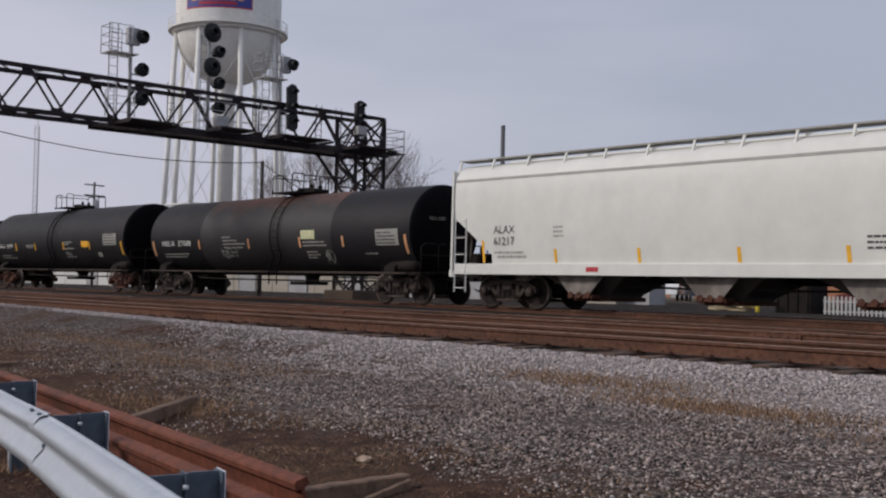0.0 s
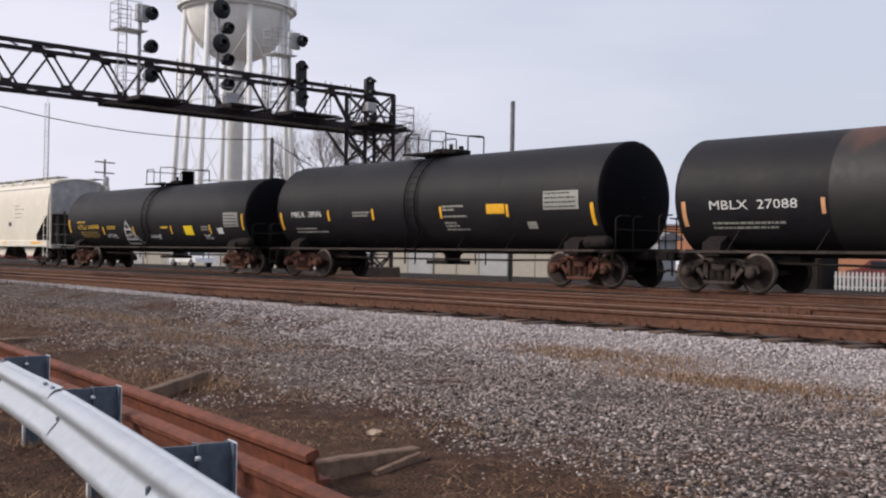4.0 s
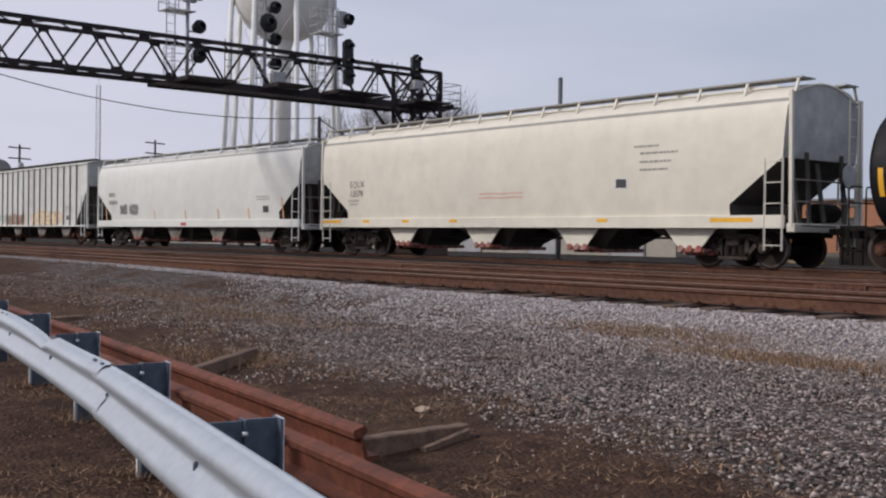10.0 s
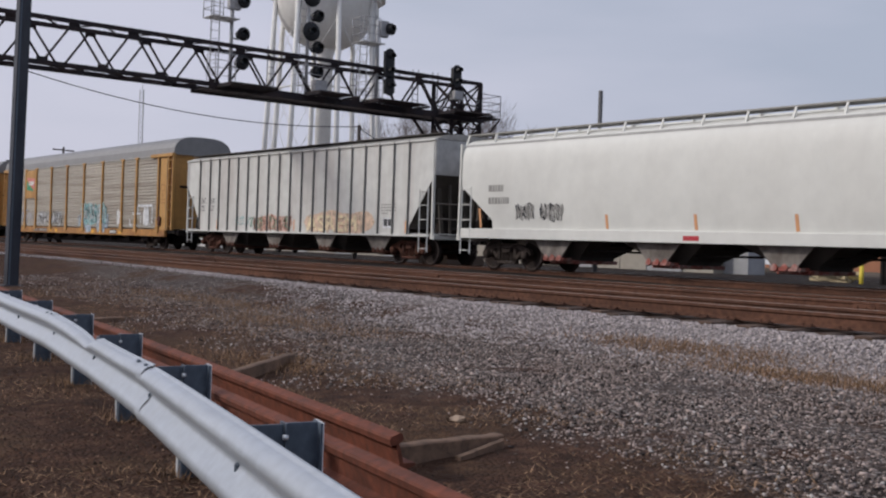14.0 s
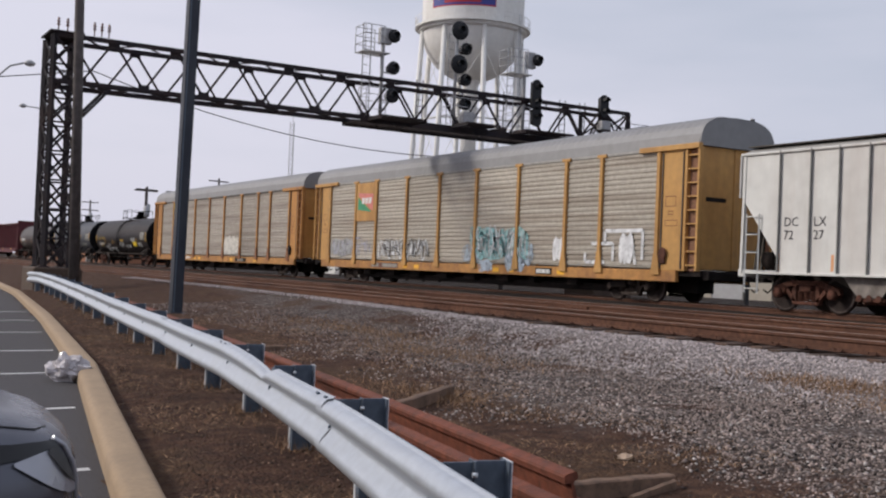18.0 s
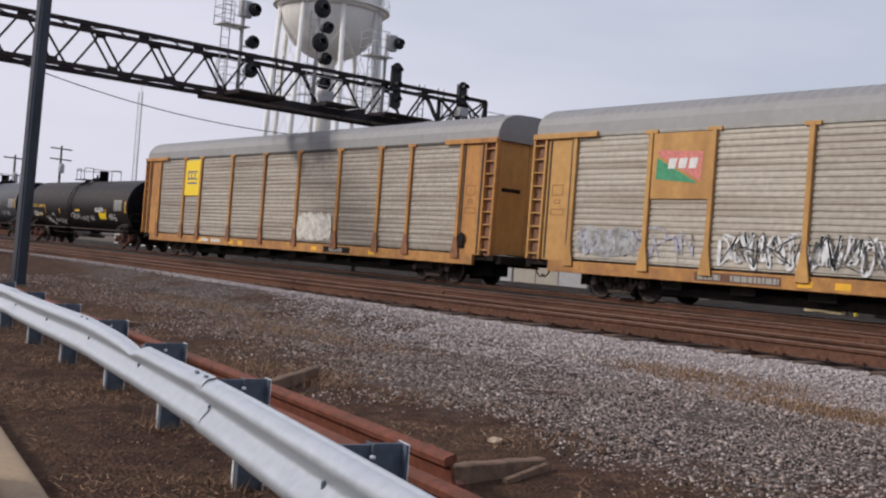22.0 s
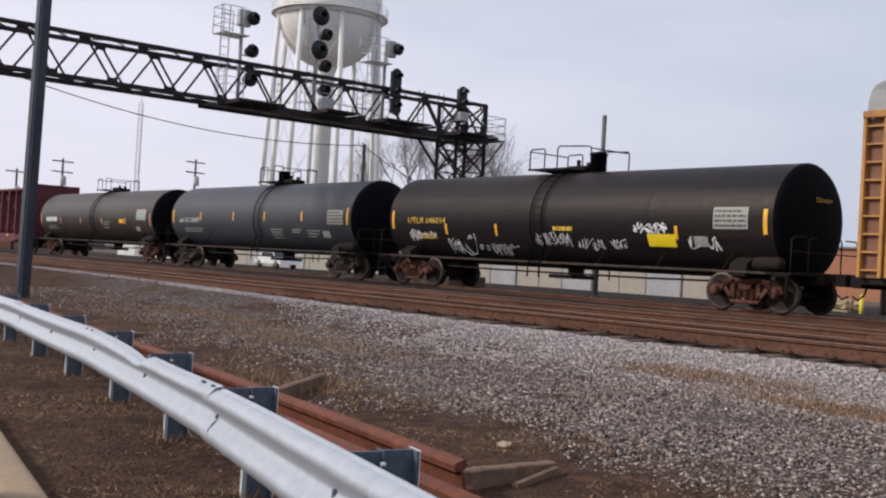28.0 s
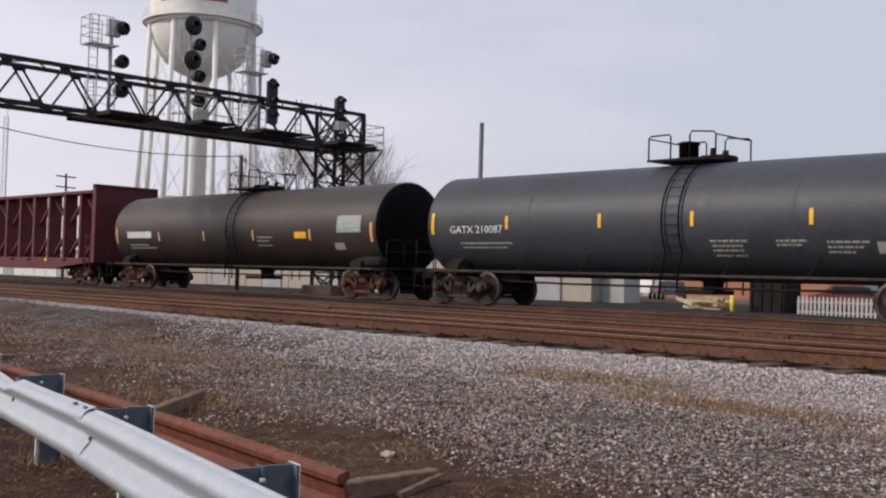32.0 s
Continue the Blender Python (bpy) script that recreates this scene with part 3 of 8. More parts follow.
def build_ground():
    xs = [-1500, -900, -600, -400, -300, -220, -160, -120, -95] + [-80 + 1.6 * i for i in range(34)] + [-25 + 0.5 * i for i in range(66)] + [9, 12, 18, 26, 40, 70, 120, 250, 600]
    ys = [-900, -300, -120, -60, -30, -15, -8, -4, -2] + [-1 + 0.3 * i for i in range(48)] + [13.8 + 0.8 * i for i in range(24)] + [34, 38, 45, 55, 70, 100, 160, 300, 600, 1500]
    mb = MB()
    mb.grid([[(x, y, ground_z(x, y) + (0.025 * noise.noise((x * 1.3, y * 1.3, 0)) if along(KERB_LINE, x) + 0.4 < y < 11.5 and -40 < x < 6 else 0)) for y in ys] for x in xs])
    solid("ground", mb, ground_material(), "brown soil and grey gravel yard ground", "ground", kind="structure")


def build_tracks():
    prof = [(-0.07, 0), (0.07, 0), (0.07, 0.015), (0.012, 0.035), (0.009, 0.125), (0.036, 0.14), (0.036, 0.17), (0.03, 0.178), (-0.03, 0.178), (-0.036, 0.17), (-0.036, 0.14), (-0.009, 0.125), (-0.012, 0.035), (-0.07, 0.015)]
    tie = MB().box(-0.115, 0.115, -1.3, 1.3, -0.14, 0.035, c=0.015)
    tie_mesh = mesh_of("tie", tie, TIE)
    plate = MB().box(-0.09, 0.09, -0.17, 0.17, 0, 0.014)
    for sx in (-0.06, 0.06):
        for sy in (-0.1, 0.1):
            plate.box(sx - 0.012, sx + 0.012, sy - 0.012, sy + 0.012, 0.012, 0.04)
    plate_mesh = mesh_of("tie_plate", plate, RAIL_RUST)
    rng = random.Random(4)
    ends = {NEAR_Y: "rusty near track", MID_Y: "brown middle track", TRAIN_Y: "dark far track"}
    for n_track, (yc, words) in enumerate(ends.items()):
        t = thing("railway_track_%d" % (n_track + 1), words + " of steel rails on timber ties", "railway track", kind="structure")
        for s in (-1, 1):
            mb = MB()
            mb.prism([(yc + s * 0.7525 + u, RAIL_Z - 0.178 + v) for u, v in prof], "yz", -420, 160)
            part("rail", mb, RAIL_RUST, t, "rust-brown steel rail")
            cap = MB().box(-420, 160, yc + s * 0.7525 - 0.026, yc + s * 0.7525 + 0.026, RAIL_Z - 0.001, RAIL_Z + 0.003)
            part("rail_head", cap, RAIL_TOP, t, "worn bright running surface")
            for jx in (-33.2, -21.4, -9.6, 2.2) if n_track == 1 else ():
                fish = MB().box(jx - 0.45, jx + 0.45, yc + s * 0.7525 - 0.05, yc + s * 0.7525 - 0.018, RAIL_Z - 0.14, RAIL_Z - 0.045, c=0.006)
                for k in range(6):
                    fish.rod((jx - 0.375 + k * 0.15, yc + s * 0.7525 - 0.075, RAIL_Z - 0.09), (jx - 0.375 + k * 0.15, yc + s * 0.7525 - 0.04, RAIL_Z - 0.09), 0.016, 6)
                part("fishplate", fish, RAIL_RUST, t)
        z0 = RAIL_Z - 0.178 - 0.035
        if n_track == 0:
            for i in range(190):
                x = 12 - i * 0.53 + rng.uniform(-0.05, 0.05)
                piece("tie", tie_mesh, t, pose(x, yc + rng.uniform(-0.14, 0.07), z0 + rng.uniform(-0.045, -0.005), 0, rng.uniform(-1.5, 1.5), rng.uniform(-1.5, 1.5)))
                if i < 130:
                    for s in (-1, 1):
                        piece("tie_plate", plate_mesh, t, pose(x, yc + s * 0.7525, z0 + 0.034))
        else:
            mb = MB()
            for i in range(230):
                x = 14 - i * 0.53 + rng.uniform(-0.04, 0.04)
                mb.box(x - 0.115, x + 0.115, yc - 1.3, yc + 1.3, z0 - 0.1, z0 + 0.03)
            tagged(part("ties", mb, TIE, t, "dark creosoted ties half sunk in dirt"), kind="stuff")


def stone_field(name, rng, spots, m, label):
    """Loose stones as one scatter: spots of (x, y, size)."""
    phi = (1 + 5 ** 0.5) / 2
    base = np.array([(-1, phi, 0), (1, phi, 0), (-1, -phi, 0), (1, -phi, 0), (0, -1, phi), (0, 1, phi), (0, -1, -phi), (0, 1, -phi), (phi, 0, -1), (phi, 0, 1), (-phi, 0, -1), (-phi, 0, 1)]) / 1.9
    tri = np.array([(0, 11, 5), (0, 5, 1), (0, 1, 7), (0, 7, 10), (0, 10, 11), (1, 5, 9), (5, 11, 4), (11, 10, 2), (10, 7, 6), (7, 1, 8), (3, 9, 4), (3, 4, 2), (3, 2, 6), (3, 6, 8), (3, 8, 9), (4, 9, 5), (2, 4, 11), (6, 2, 10), (8, 6, 7), (9, 8, 1)])
    k = len(spots)
    pts = np.array(spots)
    jig = rng.uniform(0.55, 1.3, (k, 12, 1))
    sc = rng.uniform(0.55, 1.1, (k, 1, 3)) * pts[:, None, 2:3]
    ang = rng.uniform(0, 6.28, k)
    v = base[None] * jig * sc
    ca, sa = np.cos(ang)[:, None], np.sin(ang)[:, None]
    tilt = rng.uniform(-0.7, 0.7, k)[:, None]
    x, y, z = v[..., 0] * ca - v[..., 1] * sa, v[..., 0] * sa + v[..., 1] * ca, v[..., 2] * 0.75
    z = z + tilt * x * 0.6
    gz = np.array([ground_z(a, b) for a, b, _ in spots])[:, None]
    v = np.stack([x + pts[:, 0:1], y + pts[:, 1:2], z + gz + 0.25 * pts[:, 2:3]], -1).reshape(-1, 3)
    f = (tri[None] + 12 * np.arange(k)[:, None, None]).reshape(-1, 3)
    me = bpy.data.meshes.new(name)
    me.vertices.add(len(v))
    me.vertices.foreach_set("co", v.ravel())
    me.loops.add(f.size)
    me.loops.foreach_set("vertex_index", f.ravel())
    me.polygons.add(len(f))
    me.polygons.foreach_set("loop_start", np.arange(0, f.size, 3))
    me.materials.append(m)
    me.update()
    me.validate()
    return tagged(new(name, me), label, "gravel", kind="stuff")


def build_stones():
    rng = np.random.default_rng(7)
    spots = []
    for x0, x1, count in ((-14, 4, 30000), (-26, -14, 11000), (-44, -26, 6000)):
        for _ in range(count):
            y = 9.2 + 2.9 * rng.random() ** 0.62
            x = rng.uniform(x0, x1)
            if y + 0.22 * x + 0.12 * min(0, x + 14) > 6.7 + 0.9 * noise.noise((x * 0.5, y * 0.8, 1.7)) + rng.uniform(-0.7, 0.7) or y > 11.4:
                spots.append((x, y, rng.uniform(0.011, 0.027)))
    stone_field("ballast", rng, spots, STONE, "pale grey crushed ballast stones beside the track")
    spots, chips = [], []
    for x0, x1, y0, y1, count in ((-9, 3, 4.6, 10.2, 64000), (-16, -9, 5.8, 10.0, 17000), (-28, -16, 7.4, 10.2, 9000)):
        for _ in range(count):
            x, y = rng.uniform(x0, x1), rng.uniform(y0, y1)
            cover = 0.8 * noise.noise((x * 0.5, y * 0.9, 3.1)) + 0.55 * (y + 0.1 * x - 5.15)
            if cover > rng.uniform(-0.25, 0.45):
                spots.append((x, y, rng.uniform(0.006, 0.017) * (1.7 if rng.random() < 0.07 else 1)))
            elif rng.random() < 0.035:
                spots.append((x, y, rng.uniform(0.006, 0.014)))
            if rng.random() < 0.035 and cover > -0.1:
                chips.append((x, y, rng.uniform(0.008, 0.02)))
    stone_field("gravel", rng, spots, STONE_DARK, "mixed grey and brown gravel strewn on the soil")
    stone_field("quartz_chips", rng, chips, QUARTZ, "pale quartz chips scattered through the gravel")
    spots = []
    for _ in range(9000):
        x = rng.uniform(-26, 2)
        y = rng.uniform(along(KERB_LINE, x) + 0.3, along(GUARD, x) + 1.2)
        spots.append((x, y, rng.uniform(0.004, 0.013)))
    stone_field("wood_chips", rng, spots, mat("soil_crumbs", (0.13, 0.082, 0.056), 0.95, 0, 0.3, 20, 0.2, island=0.9), "small brown chips and pebbles on the verge soil")
    # dead grass blades on the verge, in tufts at the guardrail posts, and in straw patches on the gravel
    mb = MB()
    r = random.Random(2)

    def blade(x, y, h, b):
        z, a = ground_z(x, y), r.uniform(0, 6.28)
        dx, dy = math.cos(a), math.sin(a)
        mb.add([(x - dy * 0.004, y + dx * 0.004, z), (x + dy * 0.004, y - dx * 0.004, z), (x + dx * b, y + dy * b, z + h)], [(0, 1, 2)])

    for _ in range(48000):
        x = r.uniform(-24, 2)
        y = r.uniform(along(KERB_LINE, x) + 0.25, along(GUARD, x) + 3.2)
        if noise.noise((x * 0.8, y * 0.8, 8)) > -0.1:
            blade(x, y, r.uniform(0.006, 0.03), r.uniform(0.03, 0.10))
    s = 1.27 - 1.905
    while s < 36:
        px, py, _ = guard_at(s)
        for _ in range(110):
            blade(px + r.gauss(-0.05, 0.12), py + r.gauss(-0.1, 0.1), r.uniform(0.02, 0.11), r.uniform(0.02, 0.12))
        s += 1.905
    for cx, cy, rx, ry, count in ((-8.2, 10.3, 1.6, 0.3, 2600), (-6.2, 9.7, 1.5, 0.3, 2600), (-14.0, 8.2, 2.2, 0.6, 1800), (-18.5, 9.3, 3.2, 0.7, 2200), (-9.8, 5.9, 0.9, 0.4, 900), (-3.6, 8.9, 1.2, 0.3, 700)):
        for _ in range(count):
            blade(r.gauss(cx, rx * 0.6), r.gauss(cy, ry * 0.6), r.uniform(0.03, 0.10), r.uniform(0.02, 0.1))
    solid("dead_grass", mb, GRASS, "flattened dead brown grass on the verge", "grass", kind="stuff", fix=False)


# ---- kerb, car park ----
def build_lot():
    xs = [8, 4, 2, 0, -1.5, -3, -4.5, -6, -7.5, -9, -11, -13.6, -17, -20, -24, -30, -38, -60]
    line = [(x, along(KERB_LINE, x)) for x in xs]
    mb = MB()
    rows = []
    for (x, y) in line:
        rows.append([(x, y + dy, z) for dy, z in ((-0.122, -0.05), (-0.12, 0.095), (-0.117, 0.115), (-0.108, 0.137), (-0.093, 0.153), (-0.07, 0.162), (-0.03, 0.165), (0.07, 0.166), (0.1, 0.161), (0.118, 0.148), (0.125, 0.125), (0.126, -0.05))])
    mb.grid(rows)
    solid("kerb", mb, KERB, "yellow-tinted concrete kerb along the car park", "kerb", kind="structure")
    mb = MB()
    mb.grid([[(x, -60, 0.006), (x, -5, 0.006), (x, y - 0.10, 0.006)] for x, y in line], smooth=False)
    solid("car_park", mb, ASPHALT, "worn dark asphalt car park with white bay lines", "car park", kind="structure")
    for x in (-4.7, -7.77, -10.78, -13.9, -17.0, -20.8, -24.4, -27.8):
        y1 = along(KERB_LINE, x) - 0.2
        mb = MB()
        mb.add([(x - 0.05, y1, 0.011), (x + 0.05, y1, 0.011), (x + 0.65, y1 - 5.2, 0.011), (x + 0.55, y1 - 5.2, 0.011)], [(0, 1, 2, 3)])
        solid("bay_line", mb, LINE, "white painted parking bay line on the asphalt", "road marking", "parking bay lines", kind="structure")


def build_bag():
    mb = MB()
    pts = []
    for i in range(25):
        row = []
        for j in range(37):
            a, b = math.pi * i / 24, 2 * math.pi * j / 36
            u = Vector((math.sin(a) * math.cos(b), math.sin(a) * math.sin(b), math.cos(a)))
            d = 0.18 + 0.08 * noise.noise(u * 2.2) + 0.05 * abs(noise.noise(u * 6.0)) + 0.02 * noise.noise(u * 14.0)
            row.append((d * 1.3 * u.x, d * u.y, max(0.0, 0.12 + d * 0.85 * u.z)))
        row[-1] = row[0]
        pts.append(row)
    mb.grid(pts, smooth=False)
    ob = solid("plastic_bag", mb, BAG, "crumpled white plastic bag lying against the kerb", "plastic bag")
    x = -13.0
    ob.matrix_basis = pose(x, along(KERB_LINE, x) - 0.22, 0.008, 0, 0, 20)


# ---- guardrail, stacked rails, timbers ----
def guard_at(s):
    """Point and heading of the guardrail, s metres along it from x = 3."""
    x, y = 6.0, along(GUARD, 6.0)
    left = s + 3.07
    while left > 0:
        d = min(0.25, left)
        ny = along(GUARD, x - d)
        k = math.hypot(d, ny - y)
        x, y, left = x - d * d / k, y + (ny - y) * d / k, left - d
    y2 = along(GUARD, x - 1.0)
    return x, y, math.atan2(y2 - y, -1.0)


DENT_X = -7.5


def build_guardrail():
    t = thing("guardrail", "galvanised steel W-beam guardrail on dark steel posts", "guardrail")
    half_prof = [(0.004, 0.158), (0.014, 0.1565)] + [(0.083 - 0.069 * (k / 6) ** 1.6, 0.094 + 0.058 * math.sin(0.5 * math.pi * k / 6)) for k in range(6, 0, -1)]
    half_prof += [(0.016 + 0.067 * math.sin(0.5 * math.pi * k / 8) ** 1.5, 0.094 * k / 8) for k in range(8, 0, -1)]
    prof = half_prof + [(0.016, 0.0)] + [(d, -1.1 * h) for d, h in reversed(half_prof)]
    total, step = 41.5, 3.81
    first = 1.25
    n = 0
    s = first - 3.81
    while s < total - 0.5:
        mb = MB()
        rows = []
        for k in range(19):
            x, y, a = guard_at(s + (min(step, total - s) + 0.12) * k / 18)
            nx, ny = math.sin(a), -math.cos(a)
            if ny > 0:
                nx, ny = -nx, -ny
            zc = ground_z(x, y) + 0.448 + (0.003 if n % 2 else 0) + 0.006 * math.sin(s * 1.7 + 0.17 * k)
            off = 0.275 + (0.002 if k >= 18 else 0)
            # the top is crushed where the beam was hit
            dent = math.exp((x - DENT_X) / 0.55) if x < DENT_X else 0.22 * smoothstep(-4.8, -6.8, x)
            rows.append([(x + nx * (off + d), y + ny * (off + d), zc + h - max(0.0, h) * 0.55 * dent) for d, h in prof] + [(x + nx * (off + d - 0.006), y + ny * (off + d - 0.006), zc + h - max(0.0, h) * 0.55 * dent) for d, h in reversed(prof)])
        mb.grid([r + [r[0]] for r in rows])
        beam = part("beam", mb, GALV, t, "pale galvanised W-profile beam")
        # bolts and slots at the splice and the posts
        mb = MB()
        for du in (0.08, 0.28):
            x, y, a = guard_at(s + du)
            nx, ny = math.sin(a), -math.cos(a)
            if ny > 0:
                nx, ny = -nx, -ny
            for o, h in ((0.275 + 0.038, 0.144), (0.275 + 0.034, -0.046)):
                zc = ground_z(x, y) + 0.448 + h
                slot = MB().box(-0.024, 0.024, -0.009, 0.009, -0.006, 0.011, c=0.004)
                ob = part("splice_bolt", slot, GALV_DARK, beam)
                ob.matrix_basis = Matrix.Translation((x + nx * o, y + ny * o, zc)) @ Matrix.Rotation(a + math.pi, 4, "Z") @ Matrix.Rotation(radians(35), 4, "X")
        n += 1
        s += step
    post = MB()
    post.box(-0.008, 0.008, -0.06, 0.06, -0.25, 0.60)
    post.box(-0.05, 0.03, -0.07, -0.06, -0.25, 0.60)
    post.box(-0.05, 0.05, 0.06, 0.07, -0.25, 0.60)
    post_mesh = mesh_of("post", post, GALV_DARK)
    block = MB()
    block.box(-0.008, 0.008, -0.14, -0.003, 0.25, 0.595)
    block.box(-0.05, 0.05, -0.149, -0.14, 0.27, 0.58)
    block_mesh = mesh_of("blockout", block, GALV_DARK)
    # Thin pale plates added for the sky light on the post flanges.
    plate = MB().box(-0.052, 0.052, 0.0702, 0.074, -0.2, 0.603)
    plate.box(-0.062, -0.03, -0.0755, -0.0705, -0.2, 0.27)
    plate_mesh = mesh_of("post_lit_edge", plate, GALV_EDGE)
    s = first + 0.02 - 1.905
    while s < total:
        x, y, a = guard_at(s)
        turn = math.degrees(a) - 180
        z = ground_z(x, y)
        p = piece("post", post_mesh, t, pose(x + 0.07 * math.sin(a) * (1 if math.cos(a) > 0 else -1) * -1, y - 0.07, z, 0, 0, turn))
        piece("blockout", block_mesh, p, pose(0, -0.07, 0))
        piece("post_lit_edge", plate_mesh, p, pose(0, 0, 0))
        nut = MB().rod((0.03, -0.08, 0.55), (0.03, -0.06, 0.55), 0.01, 6)
        part("bolt", nut, GALV_EDGE, p)
        nx, ny = math.sin(a), -math.cos(a)
        if ny > 0:
            nx, ny = -nx, -ny
        c = Vector((x + nx * 0.294, y + ny * 0.294, z + 0.424))
        part("beam_bolt", MB().box(c.x - 0.012, c.x + 0.012, c.y - 0.014, c.y + 0.012, c.z - 0.028, c.z + 0.028, c=0.006), GALV_DARK, t)
        s += 1.905
    x, y, a = guard_at(total)
    return t


def build_old_rails():
    """Discarded rusty rails lying on timbers behind the guardrail."""
    sections = (("rail_foot", [(-0.075, 0), (0.075, 0), (0.075, 0.014), (0.012, 0.034), (-0.012, 0.034), (-0.075, 0.014)]), ("rail_web", [(-0.012, 0.033), (0.012, 0.033), (0.009, 0.137), (-0.009, 0.137)]), ("rail_head", [(0.009, 0.134), (0.04, 0.146), (0.04, 0.174), (0.03, 0.184), (-0.03, 0.184), (-0.04, 0.174), (-0.04, 0.142), (-0.009, 0.136)]))
    for dy, x_end, dz, tilt in ((0.0, -5.05, 0.0, 16), (-0.30, -2.6, -0.045, 12)):
        t = thing("old_rail", "long red-rusted scrap rail lying behind the guardrail", "rail", "scrap rails")
        c, sn = math.cos(radians(tilt)), math.sin(radians(tilt))
        for name, prof in sections:
            rows = []
            for k in range(26):
                x = x_end - k * 0.92
                y = 4.02 + dy + 0.172 * (-5.05 - x) + 0.0016 * (x + 5.05) ** 2 * -1
                z = ground_z(x, y) + 0.055 + dz
                rows.append([(x, y + 1.12 * (u * c - v * sn), z + 1.12 * (u * sn + v * c)) for u, v in prof])
            mb = MB().grid([r + [r[0]] for r in rows], smooth=False)
            w = len(prof) + 1
            mb.f += [list(range(len(prof))), list(range(w * 25, w * 25 + len(prof)))]
            mb.m += [0, 0]
            mb.s += [False, False]
            part(name, mb, RUST, t)
    for p, q, w, h0, h1, rise in (((-5.33, 4.08), (-5.47, 5.06), 0.10, 0.135, 0.085, 0.02), ((-5.25, 4.56), (-5.40, 5.03), 0.045, 0.035, 0.075, 0.0), ((-8.6, 4.66), (-9.9, 6.13), 0.09, 0.125, 0.10, 0.035), ((-15.2, 5.9), (-15.5, 6.6), 0.14, 0.09, 0.08, 0.0)):
        mb = MB()
        z0 = ground_z((p[0] + q[0]) / 2, (p[1] + q[1]) / 2) - 0.012
        d = Vector((q[0] - p[0], q[1] - p[1], 0))
        side = Vector((-d.y, d.x, 0)).normalized()
        rows = []
        for k in range(9):
            c = Vector((p[0], p[1], z0)) + d * k / 8
            h = h0 + (h1 - h0) * k / 8 + rise * k / 8
            low = rise * k / 8
            j = 0.004 * math.sin(k * 2.3 + p[0])
            rows.append([c + side * (-w / 2 + j) + Vector((0, 0, low)), c + side * (-w / 2 + j) + Vector((0, 0, h * 0.93)), c + side * (-w / 2 + 0.015) + Vector((0, 0, h)), c + side * (w / 2 - 0.015) + Vector((0, 0, h + j)), c + side * (w / 2) + Vector((0, 0, h * 0.9)), c + side * (w / 2) + Vector((0, 0, low))])
        mb.grid([r + [r[0]] for r in rows], smooth=False)
        mb.f += [[0, 1, 2, 3, 4, 5], [56 + i for i in range(6)]]
        mb.m += [0, 0]
        mb.s += [False, False]
        solid("timber", mb, TIMBER, "brown weathered timber beside the scrap rails" if w > 0.05 else "thin split timber wedge leaning on the plank", "timber", "timbers under the scrap rails")
    mb = MB().grid([[(0.065 * u + 0.012 * math.sin(7 * v), 0.03 * v + 0.01 * math.cos(9 * u), 0.018 + 0.02 * math.sin(2.2 * u + 1.7 * v)) for v in (-1, -0.5, 0, 0.4, 1)] for u in (-1, -0.6, -0.2, 0.3, 0.7, 1)], smooth=False)
    mb.grid([[(x, y, z - 0.016) for x, y, z in mb.v[5 * k:5 * k + 5]] for k in range(5, -1, -1)], smooth=False)
    ob = solid("wood_scrap", mb, mat("pale_broken_wood", (0.36, 0.27, 0.2), 0.9, 0, 0.2, 12, 0.3), "pale broken wood scrap lying on the gravel", "wood scrap")
    ob.matrix_basis = pose(-6.25, 5.35, ground_z(-6.25, 5.35) + 0.012, 0, 4, 35)


# ---- signal bridge ----
XF, XB, ZT, ZB = -39.2, -40.6, 8.9, 7.32


def disc_head(parent, x, y, z, r, name="signal_head"):
    """A round black target with hood and lens, facing down the line."""
    mb = MB()
    mb.lathe([(0.02, 0.10), (r * 0.97, 0.10), (r, 0.08), (r, 0.05), (r * 0.97, 0.04), (0.02, 0.04)], (x, y, z), "x", 24)
    mb.lathe([(0.16, -0.32), (0.19, -0.28), (0.19, 0.05)], (x, y, z), "x", 14)
    head = part(name, mb, SIGNAL_BLACK, parent, "round black signal target")
    hood = MB()
    rows = []
    for k in range(9):
        a = math.pi * (k / 8) * 1.1 - 0.16
        c, s = 0.16 * math.cos(a), 0.16 * math.sin(a)
        rows.append([(x + 0.10, y + c, z + s), (x + 0.34 - 0.06 * abs(math.cos(a)), y + c, z + s)])
    hood.grid(rows)
    part("hood", hood, SIGNAL_BLACK, head)
    lens = MB().lathe([(0.12, 0.101), (0.1, 0.12), (0.02, 0.13)], (x, y, z), "x", 14)
    part("lens", lens, LENS, head)
    return head


